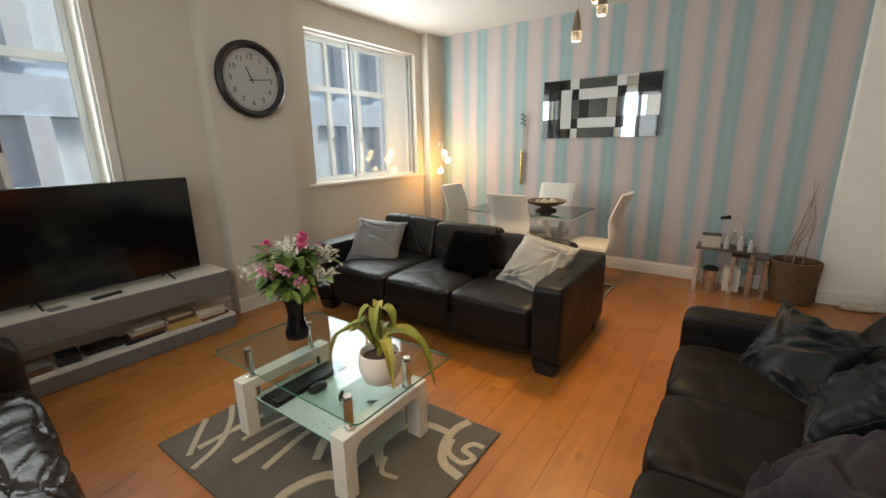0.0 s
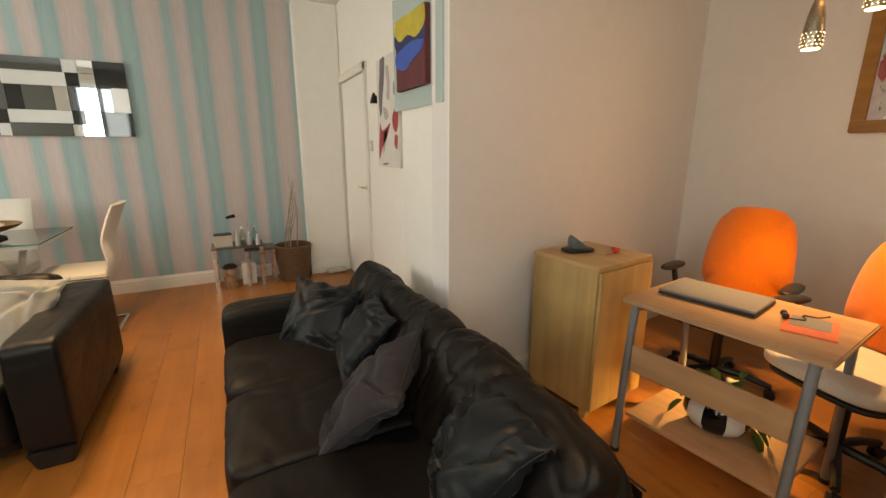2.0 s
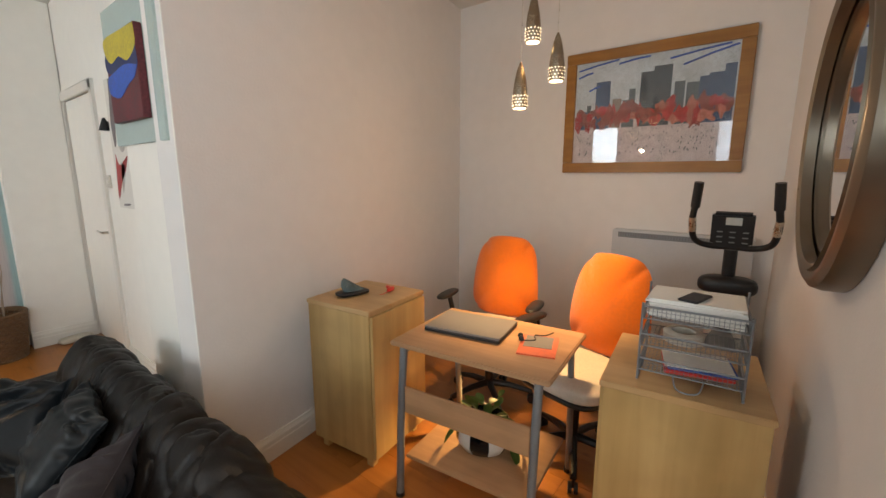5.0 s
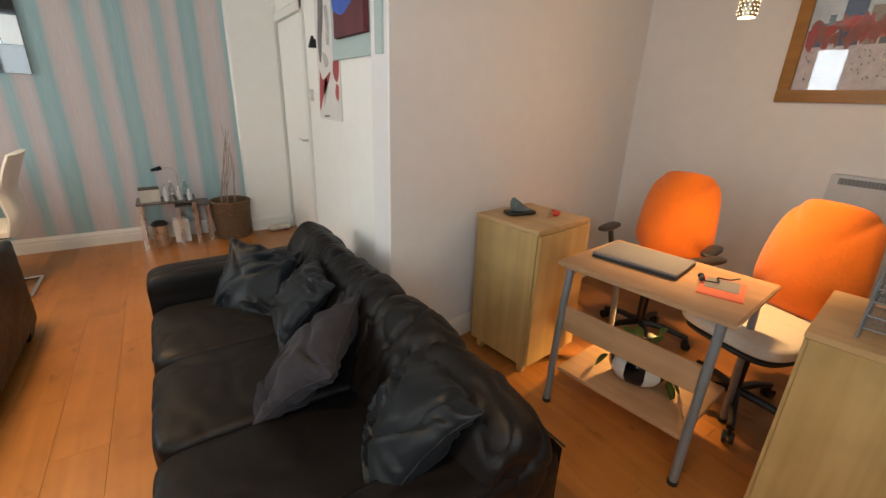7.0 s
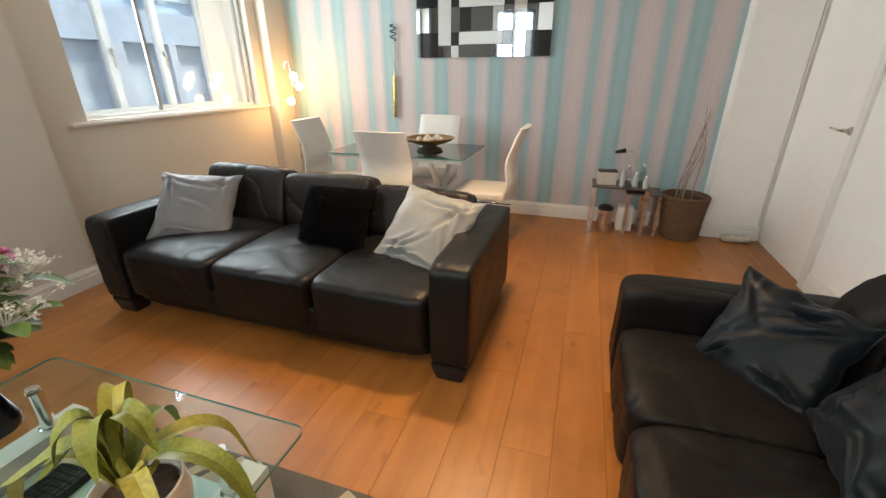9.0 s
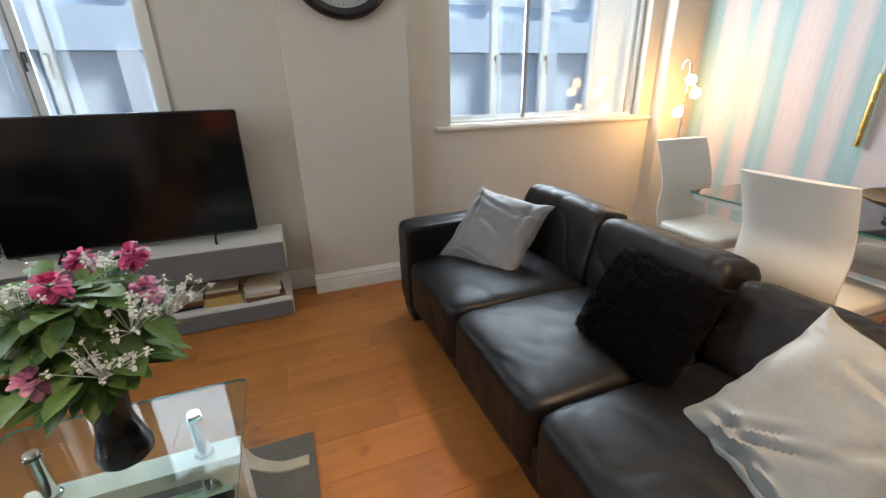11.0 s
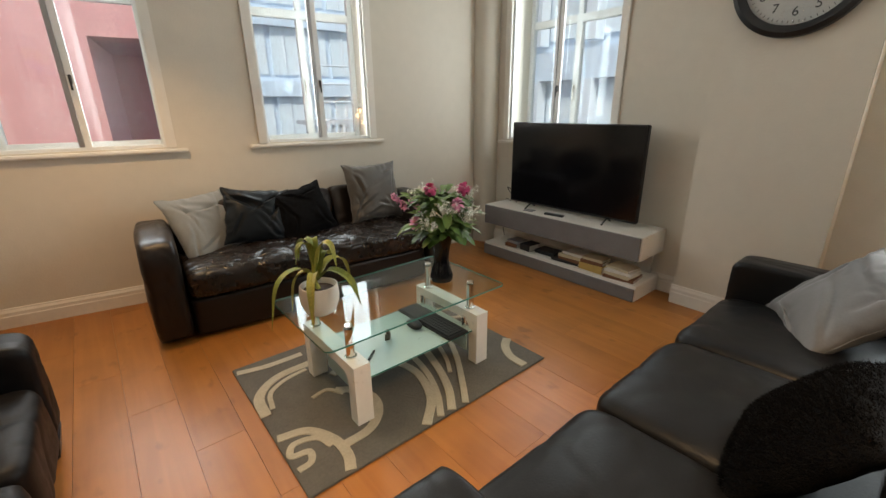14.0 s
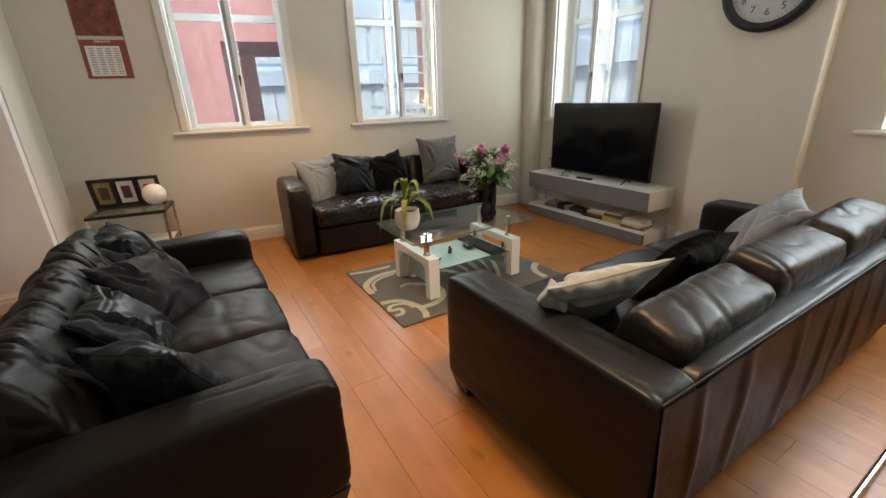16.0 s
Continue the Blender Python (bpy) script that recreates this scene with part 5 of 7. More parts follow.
# composed mirror
mi = thing("wall_mirror", "wide wall mirror of grey and black rectangles on striped wallpaper", "mirror")
MX0, MX1, MZ0, MZ1, MY = 1.703, 2.930, 1.448, 2.068, 6.2985
part("backing", box(MX0 + 0.01, MY - 0.016, MZ0 + 0.01, MX1 - 0.01, MY, MZ1 - 0.01), M_blackp, mi)
TILES = [(0, .17, 0, .34, "black"), (.17, .25, 0, .17, "grey"), (.25, .33, 0, .17, "frost"), (.33, .65, 0, .17, "grey"), (.65, .73, 0, .17, "frost"), (.73, .82, 0, .17, "clear"), (.82, 1, 0, .34, "black"),
         (.17, .27, .17, .84, "frost"), (.27, .33, .17, .34, "black"), (.33, .66, .17, .35, "frost"), (.66, .73, .17, .34, "black"), (.73, .82, .17, .84, "clear"), (0, .10, .34, .67, "clear"), (.10, .17, .34, .67, "grey"),
         (.27, .34, .34, .67, "grey"), (.34, .42, .35, .66, "black"), (.42, .58, .35, .66, "grey"), (.58, .66, .35, .66, "clear"), (.66, .73, .34, .66, "grey"), (.82, .90, .34, .67, "grey"), (.90, 1, .34, .67, "frost"),
         (0, .17, .67, 1, "black"), (.27, .33, .67, .84, "black"), (.33, .66, .66, .83, "frost"), (.66, .73, .66, .84, "black"), (.82, 1, .67, 1, "black"), (.17, .27, .84, 1, "grey"), (.27, .33, .84, 1, "frost"),
         (.33, .65, .83, 1, "grey"), (.65, .73, .84, 1, "clear"), (.73, .82, .84, 1, "clear")]
W_, H_ = MX1 - MX0, MZ1 - MZ0
for a, b, c, d, k in TILES:
    g = 0.0012
    part("mirror_tile", box(MX0 + a * W_ + g, MY - 0.022, MZ1 - d * H_ + g, MX0 + b * W_ - g, MY - 0.0165, MZ1 - c * H_ - g), M_skin["mirror_" + k], mi, bevel=0.0008, seg=1)

wh = thing("wall_ornament", "slim twisted metal wall ornament on striped wallpaper", "wall ornament")
bm = bmesh.new()
tube(bm, [Vector((1.465 + 0.030 * math.sin(k * 0.75), 6.262 + 0.018 * math.cos(k * 0.75), 1.60 + k * 0.0056)) for k in range(26)], 0.0055, 7)
part("spiral", bm, M_blackp, wh)
part("rod", tube(bmesh.new(), [(1.465, 6.270, 1.60), (1.457, 6.272, 1.30)], 0.007, 8), M_nickel, wh)
part("gilt_tube", tube(bmesh.new(), [(1.457, 6.270, 1.30), (1.449, 6.270, 0.93), (1.446, 6.270, 0.905)], 0.016, 12), mat("gilt_metal", (0.62, 0.45, 0.16), 0.25, 1.0, vary=0.2, scale=30), wh, "gilt lower tube")
part("mount", box(1.452, 6.272, 1.25, 1.464, 6.2985, 1.27), M_nickel, wh)

fl = thing("floor_lamp", "slim floor lamp with three lit amber glass globes in the corner", "lamp")
part("base", lathe(bmesh.new(), [(0.13, 0), (0.13, 0.012), (0.02, 0.022), (0.012, 0.04)], 36, (0.46, 6.0, 0)), M_nickel, fl)
part("pole", tube(bmesh.new(), curve([(0.46, 6.0, 0.03), (0.46, 6.0, 0.8), (0.46, 6.0, 1.34), (0.45, 5.99, 1.42), (0.42, 5.98, 1.41), (0.415, 5.975, 1.36)], 6), 0.009, 10), M_nickel, fl)
for x, y, z in ((0.50, 5.98, 1.29), (0.56, 5.97, 1.20), (0.44, 5.97, 1.06)):
    arm = part("arm", tube(bmesh.new(), [(0.46, 6.0, z + 0.05), (x, y, z + 0.045)], 0.006, 8), M_nickel, fl)
    gl = bmesh.new()
    bmesh.ops.create_uvsphere(gl, u_segments=20, v_segments=12, radius=0.036, matrix=pose(x, y, z))
    g = part("globe", gl, M_globe, arm, "lit amber glass globe")
    g.visible_shadow = False


def pendant(places, name_label, category, big=1.0):
    for x, y, z in places:
        p = thing("pendant_lamp", name_label, category, pose(x, y, z), name_label)
        ln = 0.175 * big
        part("shade", lathe(bmesh.new(), [(0.028 * big, 0.0), (0.030 * big, 0.02 * big), (0.029 * big, 0.06 * big), (0.024 * big, 0.10 * big), (0.015 * big, 0.145 * big), (0.004, ln)], 28), M_bronze, p, "bullet-shaped brushed metal shade")
        bm = bmesh.new()
        for r in range(4):
            for k in range(14):
                a = 2 * math.pi * (k + 0.5 * (r % 2)) / 14
                bmesh.ops.create_icosphere(bm, subdivisions=1, radius=0.0022, matrix=pose(0.0296 * big * math.cos(a), 0.0296 * big * math.sin(a), 0.012 + r * 0.012 * big))
        part("lit_holes", bm, M_bulb, p, "rows of small lit holes")
        b = part("bulb", rod(bmesh.new(), (0, 0, -0.002), (0, 0, 0.006), 0.025 * big, seg=24), M_bulb, p)
        b.visible_shadow = False
        part("cord", rod(bmesh.new(), (0, 0, ln - 0.004), (0, 0, H - z), 0.0022, seg=8), M_nickel, p)


pendant(LAMPS, "small bullet-shaped metal pendant lamp hanging over the living room", "pendant lamp")
pendant(DESKLAMPS, "small bullet-shaped metal pendant lamp hanging over the desk", "pendant lamp", 1.22)
for cx, cy in ((2.80, 4.28), (5.83, 2.43)):
    cp = thing("ceiling_rose", "round brushed metal ceiling plate holding the pendant cords", "ceiling rose", pose(cx, cy, H))
    part("plate", lathe(bmesh.new(), [(0.13, -0.001), (0.13, -0.018), (0.11, -0.028), (0.01, -0.03)], 36), M_nickel, cp)

# side tables and basket
st = thing("side_table", "small side table with dark glass top against the striped wall", "side table")
part("tabletop", box(3.415, 5.94, 0.405, 3.875, 6.24, 0.420), mat("bronze_glass", (0.10, 0.075, 0.06), 0.1, vary=0.1), st, bevel=0.003)
for x in (3.435, 3.855):
    for y in (5.96, 6.22):
        part("leg", box(x - 0.018, y - 0.018, 0, x + 0.018, y + 0.018, 0.404), M_nickel, st, bevel=0.003)
st2 = thing("side_table", "lower nesting side table beside the wicker basket", "side table")
part("tabletop", box(3.70, 5.98, 0.355, 3.985, 6.25, 0.370), mat("bronze_glass_low", (0.10, 0.075, 0.06), 0.1, vary=0.1), st2, bevel=0.003)
for x, y in ((3.72, 6.0), (3.965, 6.0), (3.72, 6.23), (3.965, 6.23)):
    part("leg", box(x - 0.014, y - 0.014, 0, x + 0.014, y + 0.014, 0.354), M_nickel, st2, bevel=0.003)
b1 = thing("box", "cream cardboard box on the side table", "box", pose(3.525, 6.05, 0.4205, 0, 0, 5))
part("carton", box(-0.075, -0.05, 0, 0.075, 0.05, 0.115), M_cream, b1, bevel=0.003)
part("lid", box(-0.077, -0.052, 0.108, 0.077, 0.052, 0.122), M_darkwood, b1, bevel=0.003)
M_pale_bottle = mat("milky_bottle", (0.45, 0.44, 0.42), 0.3, vary=0.1)
for k, (x, y, r, h) in enumerate(((3.65, 6.02, 0.022, 0.15), (3.70, 6.10, 0.026, 0.17), (3.755, 6.03, 0.024, 0.12), (3.81, 6.08, 0.026, 0.18), (3.83, 5.99, 0.020, 0.10), (3.70, 5.99, 0.020, 0.07))):
    bt = thing("bottle", "small glass bottle with a pale cap on the side table", "bottle", pose(x, y, 0.4205), "bottles on the side table")
    part("body", lathe(bmesh.new(), [(r, 0), (r, h * 0.6), (r * 0.5, h * 0.75), (r * 0.45, h * 0.9)], 18), M_clear if k % 2 else M_pale_bottle, bt)
    part("cap", lathe(bmesh.new(), [(r * 0.5, h * 0.88), (r * 0.5, h)], 14), M_white if k % 3 else M_nickel, bt)
dl = thing("desk_lamp", "small bent steel lamp with a dark head on the side table", "lamp", pose(3.74, 6.16, 0.4205))
part("foot", lathe(bmesh.new(), [(0.04, 0), (0.04, 0.008), (0.006, 0.014)], 20), M_nickel, dl)
part("stem", tube(bmesh.new(), curve([(0, 0, 0.01), (0.02, 0, 0.18), (-0.02, 0, 0.27), (-0.10, -0.02, 0.275)], 6), 0.004, 8), M_nickel, dl)
part("head", tube(bmesh.new(), [(-0.09, -0.02, 0.278), (-0.17, -0.03, 0.262)], 0.020, 12, 0.6), M_navy, dl)
bn = thing("waste_bin", "small steel pedal bin under the side table", "bin", pose(3.555, 6.03, 0))
part("body", lathe(bmesh.new(), [(0.062, 0.0), (0.065, 0.01), (0.065, 0.20)], 28), M_nickel, bn)
part("lid", lathe(bmesh.new(), [(0.067, 0.20), (0.067, 0.214), (0.045, 0.236), (0.001, 0.242)], 28), M_blackp, bn)
pb = thing("box", "white plastic box on the floor under the side table", "box", pose(3.725, 6.12, 0))
part("carton", box(-0.065, -0.06, 0, 0.065, 0.06, 0.22), M_white, pb, bevel=0.005)
bk = thing("wicker_basket", "round brown wicker basket with bare twigs on the floor", "basket", pose(4.165, 6.065, 0))
bm = bmesh.new()
for k in range(15):
    z = 0.012 + k * 0.0235
    r = 0.135 + 0.035 * (z / 0.36)
    tube(bm, [Vector(((r + 0.004 * (-1) ** (i + k)) * math.cos(2 * math.pi * i / 48), (r + 0.004 * (-1) ** (i + k)) * math.sin(2 * math.pi * i / 48), z)) for i in range(49)], 0.0125, 6)
part("weave", bm, M_wicker, bk, "woven brown rods")
part("rim", tube(bmesh.new(), [Vector((0.172 * math.cos(2 * math.pi * i / 40), 0.172 * math.sin(2 * math.pi * i / 40), 0.362)) for i in range(41)], 0.014, 8), M_wicker, bk)
part("bottom", rod(bmesh.new(), (0, 0, 0.002), (0, 0, 0.012), 0.13, seg=28), M_wicker, bk)
rnd = random.Random(8)
M_twig = mat("pale_twig", (0.30, 0.22, 0.16), 0.8, vary=0.3, scale=20)
for k in range(9):
    x, y = rnd.uniform(-0.06, 0.07), rnd.uniform(-0.06, 0.06)
    part("twig", tube(bmesh.new(), curve([(x, y, 0.02), (x + rnd.uniform(-0.03, 0.03), y + 0.03, 0.40), (x * 0.4 + 0.04 + rnd.uniform(-0.03, 0.03), 0.07, 0.72), (0.055 + rnd.uniform(-0.035, 0.035), 0.10 + rnd.uniform(-0.03, 0.03), 0.98 + rnd.uniform(-0.1, 0.1))], 5), 0.005, 5, 0.4), M_twig, bk)

# ---- east wall pictures ----
ap = thing("painting", "blue, yellow and red mountain canvas on a pale acrylic sheet", "painting")
part("sheet", box(4.535, 3.335, 1.552, 4.5475, 3.945, 2.135), M_acrylic, ap, bevel=0.002)
part("canvas", box(4.505, 3.455, 1.645, 4.534, 3.830, 1.995), mat("painted_dark_red", (0.12, 0.025, 0.03), 0.6, vary=0.6, scale=9), ap, bevel=0.002)
M_pblue, M_pyel, M_pnavy = mat("painted_blue", (0.04, 0.10, 0.42), 0.6, vary=0.35, scale=12), mat("painted_ochre", (0.50, 0.40, 0.05), 0.6, vary=0.25, scale=10), mat("painted_navy", (0.02, 0.03, 0.10), 0.6, vary=0.5, scale=14)


def blot(name, pts, mt, parent, plane, k, t=0.0012):
    """A flat painted shape standing on a plane: axis x or y, its outline in (along, up)."""
    bm = bmesh.new()
    o = curve([(a, b, 0) for a, b in pts] + [(*pts[0], 0)], 3)[:-1]
    f = [bm.verts.new((k, v.x, v.y) if plane == "x" else (v.x, k, v.y)) for v in o]
    g = [bm.verts.new((k - t, v.x, v.y) if plane == "x" else (v.x, k - t, v.y)) for v in o]
    bm.faces.new(g)
    n = len(o)
    for i in range(n):
        bm.faces.new((f[i], f[(i + 1) % n], g[(i + 1) % n], g[i]))
    bmesh.ops.recalc_face_normals(bm, faces=bm.faces)
    return part(name, bm, mt, parent, smooth=False)


blot("sky_area", [(3.457, 1.990), (3.64, 1.993), (3.828, 1.990), (3.828, 1.93), (3.76, 1.885), (3.66, 1.90), (3.56, 1.87), (3.457, 1.91)], M_pyel, ap, "x", 4.505)
blot("far_hills", [(3.457, 1.91), (3.56, 1.872), (3.66, 1.90), (3.828, 1.93), (3.828, 1.86), (3.70, 1.84), (3.58, 1.85), (3.457, 1.83)], M_pnavy, ap, "x", 4.505, 0.0010)
blot("lake", [(3.457, 1.84), (3.60, 1.86), (3.75, 1.845), (3.828, 1.83), (3.82, 1.77), (3.70, 1.74), (3.58, 1.78), (3.50, 1.80)], M_pblue, ap, "x", 4.505, 0.0016)

rp = thing("painting", "tall narrow white canvas with red and grey brush figures", "painting")
part("canvas", box(4.750, 4.425, 1.205, 4.778, 4.895, 2.01), mat("raw_white_canvas", (0.66, 0.63, 0.58), 0.7, vary=0.08, scale=8), rp, bevel=0.003)
M_pred, M_pgrey = mat("painted_red", (0.38, 0.06, 0.06), 0.6, vary=0.3, scale=15), mat("painted_grey", (0.16, 0.14, 0.14), 0.6, vary=0.5, scale=15)
M_pwash = mat("painted_pale_wash", (0.42, 0.39, 0.36), 0.6, vary=0.3, scale=12)
for pts, mt_ in (([(4.80, 2.00), (4.70, 2.00), (4.72, 1.85), (4.76, 1.74), (4.79, 1.62), (4.83, 1.60), (4.85, 1.74), (4.82, 1.88)], M_pgrey),
                 ([(4.49, 1.96), (4.44, 1.97), (4.45, 1.88), (4.50, 1.86)], M_pgrey), ([(4.52, 1.81), (4.46, 1.80), (4.47, 1.72), (4.53, 1.73)], M_pgrey),
                 ([(4.84, 1.55), (4.79, 1.48), (4.70, 1.50), (4.61, 1.53), (4.69, 1.43), (4.79, 1.36), (4.88, 1.26), (4.87, 1.40)], M_pred),
                 ([(4.50, 1.64), (4.44, 1.63), (4.445, 1.52), (4.49, 1.46), (4.55, 1.50), (4.56, 1.57)], M_pred), ([(4.51, 1.45), (4.46, 1.43), (4.48, 1.34), (4.53, 1.38)], M_pred),
                 ([(4.69, 1.94), (4.62, 1.93), (4.60, 1.80), (4.62, 1.70), (4.67, 1.72), (4.66, 1.82)], M_pwash), ([(4.76, 1.66), (4.68, 1.64), (4.64, 1.58), (4.72, 1.56)], M_pwash),
                 ([(4.74, 1.50), (4.68, 1.46), (4.72, 1.38), (4.78, 1.30), (4.77, 1.40)], M_pwash), ([(4.79, 1.232), (4.68, 1.238), (4.68, 1.226), (4.79, 1.220)], M_pgrey)):
    blot("brush_shape", pts, mt_, rp, "x", 4.7500)
hk = thing("coat_hook", "small dark triangular hook on the white wall", "hook")
bm = bmesh.new()
rod(bm, (4.735, 4.93, 1.70), (4.735, 4.93, 1.78), 0.035, 0.008, 8)
bx(bm, 4.735, 4.925, 1.72, 4.7795, 4.935, 1.76)
part("hook", bm, M_blackp, hk, bevel=0.002)
sw = thing("light_switch", "double brushed light switch beside the door", "switch")
part("plate", box(4.768, 5.125, 1.325, 4.7795, 5.205, 1.415), M_nickel, sw, bevel=0.002)
for y in (5.145, 5.170):
    part("rocker", box(4.763, y, 1.355, 4.7675, y + 0.016, 1.385), M_white, sw, bevel=0.001)
fc2 = thing("draught_stop", "small pale cloth bundle on the floor by the pier", "cloth bundle", pose(4.60, 6.07, 0))
part("bundle", soft(bmesh.new(), 0.22, 0.10, 0.05, 3, 12, 0.006, 0.012, 4, pose(0, 0, 0.027), freq=14), M_cream, fc2)

# ---- alcove ----
AT = 6.3
ny = thing("framed_picture", "large city skyline print with red trees in a wide oak frame", "picture")
Y0, Y1, Z0, Z1, FW = 1.640, 2.712, 1.432, 2.232, 0.068
for y0, y1, z0, z1 in ((Y0, Y1, Z0, Z0 + FW), (Y0, Y1, Z1 - FW, Z1), (Y0, Y0 + FW, Z0 + FW + 0.001, Z1 - FW - 0.001), (Y1 - FW, Y1, Z0 + FW + 0.001, Z1 - FW - 0.001)):
    part("frame_side", box(6.866, y0, z0, 6.8975, y1, z1), M_oakframe, ny, bevel=0.004)
M_print = mat("print_sky", (0.52, 0.56, 0.60), 0.5, vary=0.25, scale=7)
M_pground, M_ptree, M_ptree2 = mat("print_ground", (0.56, 0.47, 0.47), 0.5, vary=0.25, scale=30), mat("print_red_trees", (0.40, 0.055, 0.05), 0.6, vary=0.6, scale=35), mat("print_rust_trees", (0.26, 0.075, 0.06), 0.6, vary=0.6, scale=30)
M_pb = [mat("print_tower_%s" % n, c, 0.5, vary=0.25, scale=25) for n, c in (("navy", (0.055, 0.085, 0.16)), ("slate", (0.10, 0.115, 0.13)), ("dark", (0.06, 0.07, 0.085)), ("sand", (0.25, 0.19, 0.15)))]
y0, y1, z0, z1 = Y0 + FW, Y1 - FW, Z0 + FW, Z1 - FW
part("print", box(6.884, y0, z0, 6.8970, y1, z1), M_print, ny, smooth=False)
W_, H_ = y1 - y0, z1 - z0
Q = lambda u, v: (y1 - u * W_, z0 + v * H_)
part("ground_area", box(6.8826, y0, z0, 6.8838, y1, z0 + 0.42 * H_), M_pground, ny, smooth=False)
for k, (a, b, t, c) in enumerate(((.02, .09, .52, 0), (.09, .12, .58, 1), (.15, .25, .80, 0), (.27, .33, .62, 3), (.34, .40, .60, 1), (.38, .42, .70, 1), (.45, .53, .84, 2), (.53, .64, .88, 2), (.66, .72, .72, 1), (.73, .80, .70, 1), (.80, .85, .74, 0), (.85, .93, .76, 0), (.93, .99, .82, 0))):
    part("painted_tower", box(6.8815 - 0.0004 * (k % 3), y1 - b * W_, z0 + 0.34 * H_, 6.8836, y1 - a * W_, z0 + t * H_), M_pb[c], ny, smooth=False)
rnd = random.Random(21)
M_trees = (M_ptree, M_ptree2, mat("print_pale_red_trees", (0.46, 0.16, 0.12), 0.6, vary=0.6, scale=30), M_ptree2, M_ptree)
for k in range(46):
    u, v = 0.02 + 0.96 * ((k * 0.618) % 1), 0.45 + rnd.uniform(-0.09, 0.07)
    w, hgt = rnd.uniform(0.02, 0.06), rnd.uniform(0.04, 0.10)
    pts = [Q(min(0.995, max(0.005, u + w * math.cos(a) * rnd.uniform(0.5, 1.3))), v + hgt * math.sin(a) * rnd.uniform(0.4, 1.4)) for a in [2 * math.pi * i / 13 for i in range(13)]]
    blot("painted_tree", pts, M_trees[k % 5], ny, "x", 6.8806, 0.0004 + 0.00005 * k)
bm = bmesh.new()
for k in range(150):
    u, v = rnd.uniform(0.03, 0.97), rnd.uniform(0.06, 0.32) ** 1.0
    y, z = Q(u, v)
    s = 0.004 + 0.007 * (0.33 - v)
    bx(bm, 6.8812, y - s * 0.5, z, 6.8825, y + s * 0.5, z + s * rnd.uniform(1.2, 2.8))
part("ground_strokes", bm, M_pb[1], ny, "short dark strokes", smooth=False)
bm = bmesh.new()
for (a, va), (b, vb) in (((.02, .93), (.30, .99)), ((.10, .72), (.18, .76)), ((.62, .93), (.95, .985)), ((.70, .86), (.99, .97)), ((.30, .95), (.5, .98)), ((.02, .86), (.12, .90))):
    (ya, za), (yb, zb) = Q(a, va), Q(b, vb)
    tube(bm, [(6.8836, ya, za), (6.8836, (ya + yb) / 2, (za + zb) / 2 + 0.004), (6.8836, yb, zb)], 0.006, 6)
part("sky_strokes", bm, M_pblue, ny, "blue sky strokes")
g = part("glazing", box(6.8765, Y0 + FW - 0.004, Z0 + FW - 0.004, 6.8785, Y1 - FW + 0.004, Z1 - FW + 0.004), M_pane, ny, smooth=False)
g.visible_shadow = False

AW = Vector((6.9 - 4.66, 1.44 - 1.28, 0)).normalized()
ATURN = math.degrees(math.atan2(AW.y, AW.x))
rmi = thing("round_mirror", "round wall mirror in a deep dark silver frame", "mirror", pose(4.66 + AW.x * 0.68, 1.28 + AW.y * 0.68 + 0.002, 1.53, 90, 0, ATURN + 180) @ Matrix.Diagonal((1, 1, 1.2, 1)))
part("frame", lathe(bmesh.new(), [(0.328, 0.030), (0.334, 0.052), (0.350, 0.058), (0.353, 0.050), (0.370, 0.056), (0.378, 0.054), (0.392, 0.046), (0.398, 0.030), (0.398, 0.0), (0.312, 0.0), (0.312, 0.028)], 96, closed=True), mat("antique_silver", (0.20, 0.165, 0.125), 0.32, 0.85, vary=0.04, scale=4), rmi, "deep antique silver frame")
part("glass", rod(bmesh.new(), (0, 0, 0.018), (0, 0, 0.024), 0.329, seg=64), M_skin["mirror_clear"], rmi)

c1 = thing("cabinet", "tall narrow beech cabinet on short legs against the alcove wall", "cabinet", pose(5.284, 3.075, 0, 0, 0, AT))
part("carcass", box(-0.213, -0.200, 0.060, 0.213, 0.200, 0.790), M_beech, c1, bevel=0.002)
part("top", box(-0.218, -0.208, 0.7905, 0.218, 0.205, 0.812), M_beechlid, c1, bevel=0.003)
part("door", box(-0.208, -0.218, 0.066, 0.208, -0.2015, 0.784), M_beech, c1, bevel=0.002)
for x in (-0.19, 0.19):
    for y in (-0.18, 0.18):
        part("leg", box(x * 0.88 - 0.02, y * 0.86 - 0.02, 0, x * 0.88 + 0.02, y * 0.86 + 0.02, 0.0595), M_beech, c1, bevel=0.003)
ir = thing("ornament", "dark stone fin-shaped ornament on a flat base on the beech cabinet", "ornament", pose(5.235, 3.13, 0.8125, 0, 0, -10))
part("base", soft(bmesh.new(), 0.17, 0.10, 0.022, 4, 8, 0, 0, 0, pose(0, 0, 0.0115)), M_blackp, ir)
bm = bmesh.new()
n = 9
prev = None
for i in range(n):
    t = i / (n - 1)
    c = Vector((-0.035 - 0.030 * t + 0.028 * t * t - 0.02 * t, 0, 0.020 + 0.072 * t))
    a, b = 0.055 * (1 - t) ** 0.7 + 0.004, 0.026 * (1 - t) + 0.003
    c.x += 0.035 * (1 - t) + 0.01
    ring = [bm.verts.new(c + Vector((a * math.cos(2 * math.pi * k / 14), b * math.sin(2 * math.pi * k / 14), 0))) for k in range(14)]
    if prev:
        for k in range(14):
            bm.faces.new((prev[k], prev[(k + 1) % 14], ring[(k + 1) % 14], ring[k]))
    prev = ring
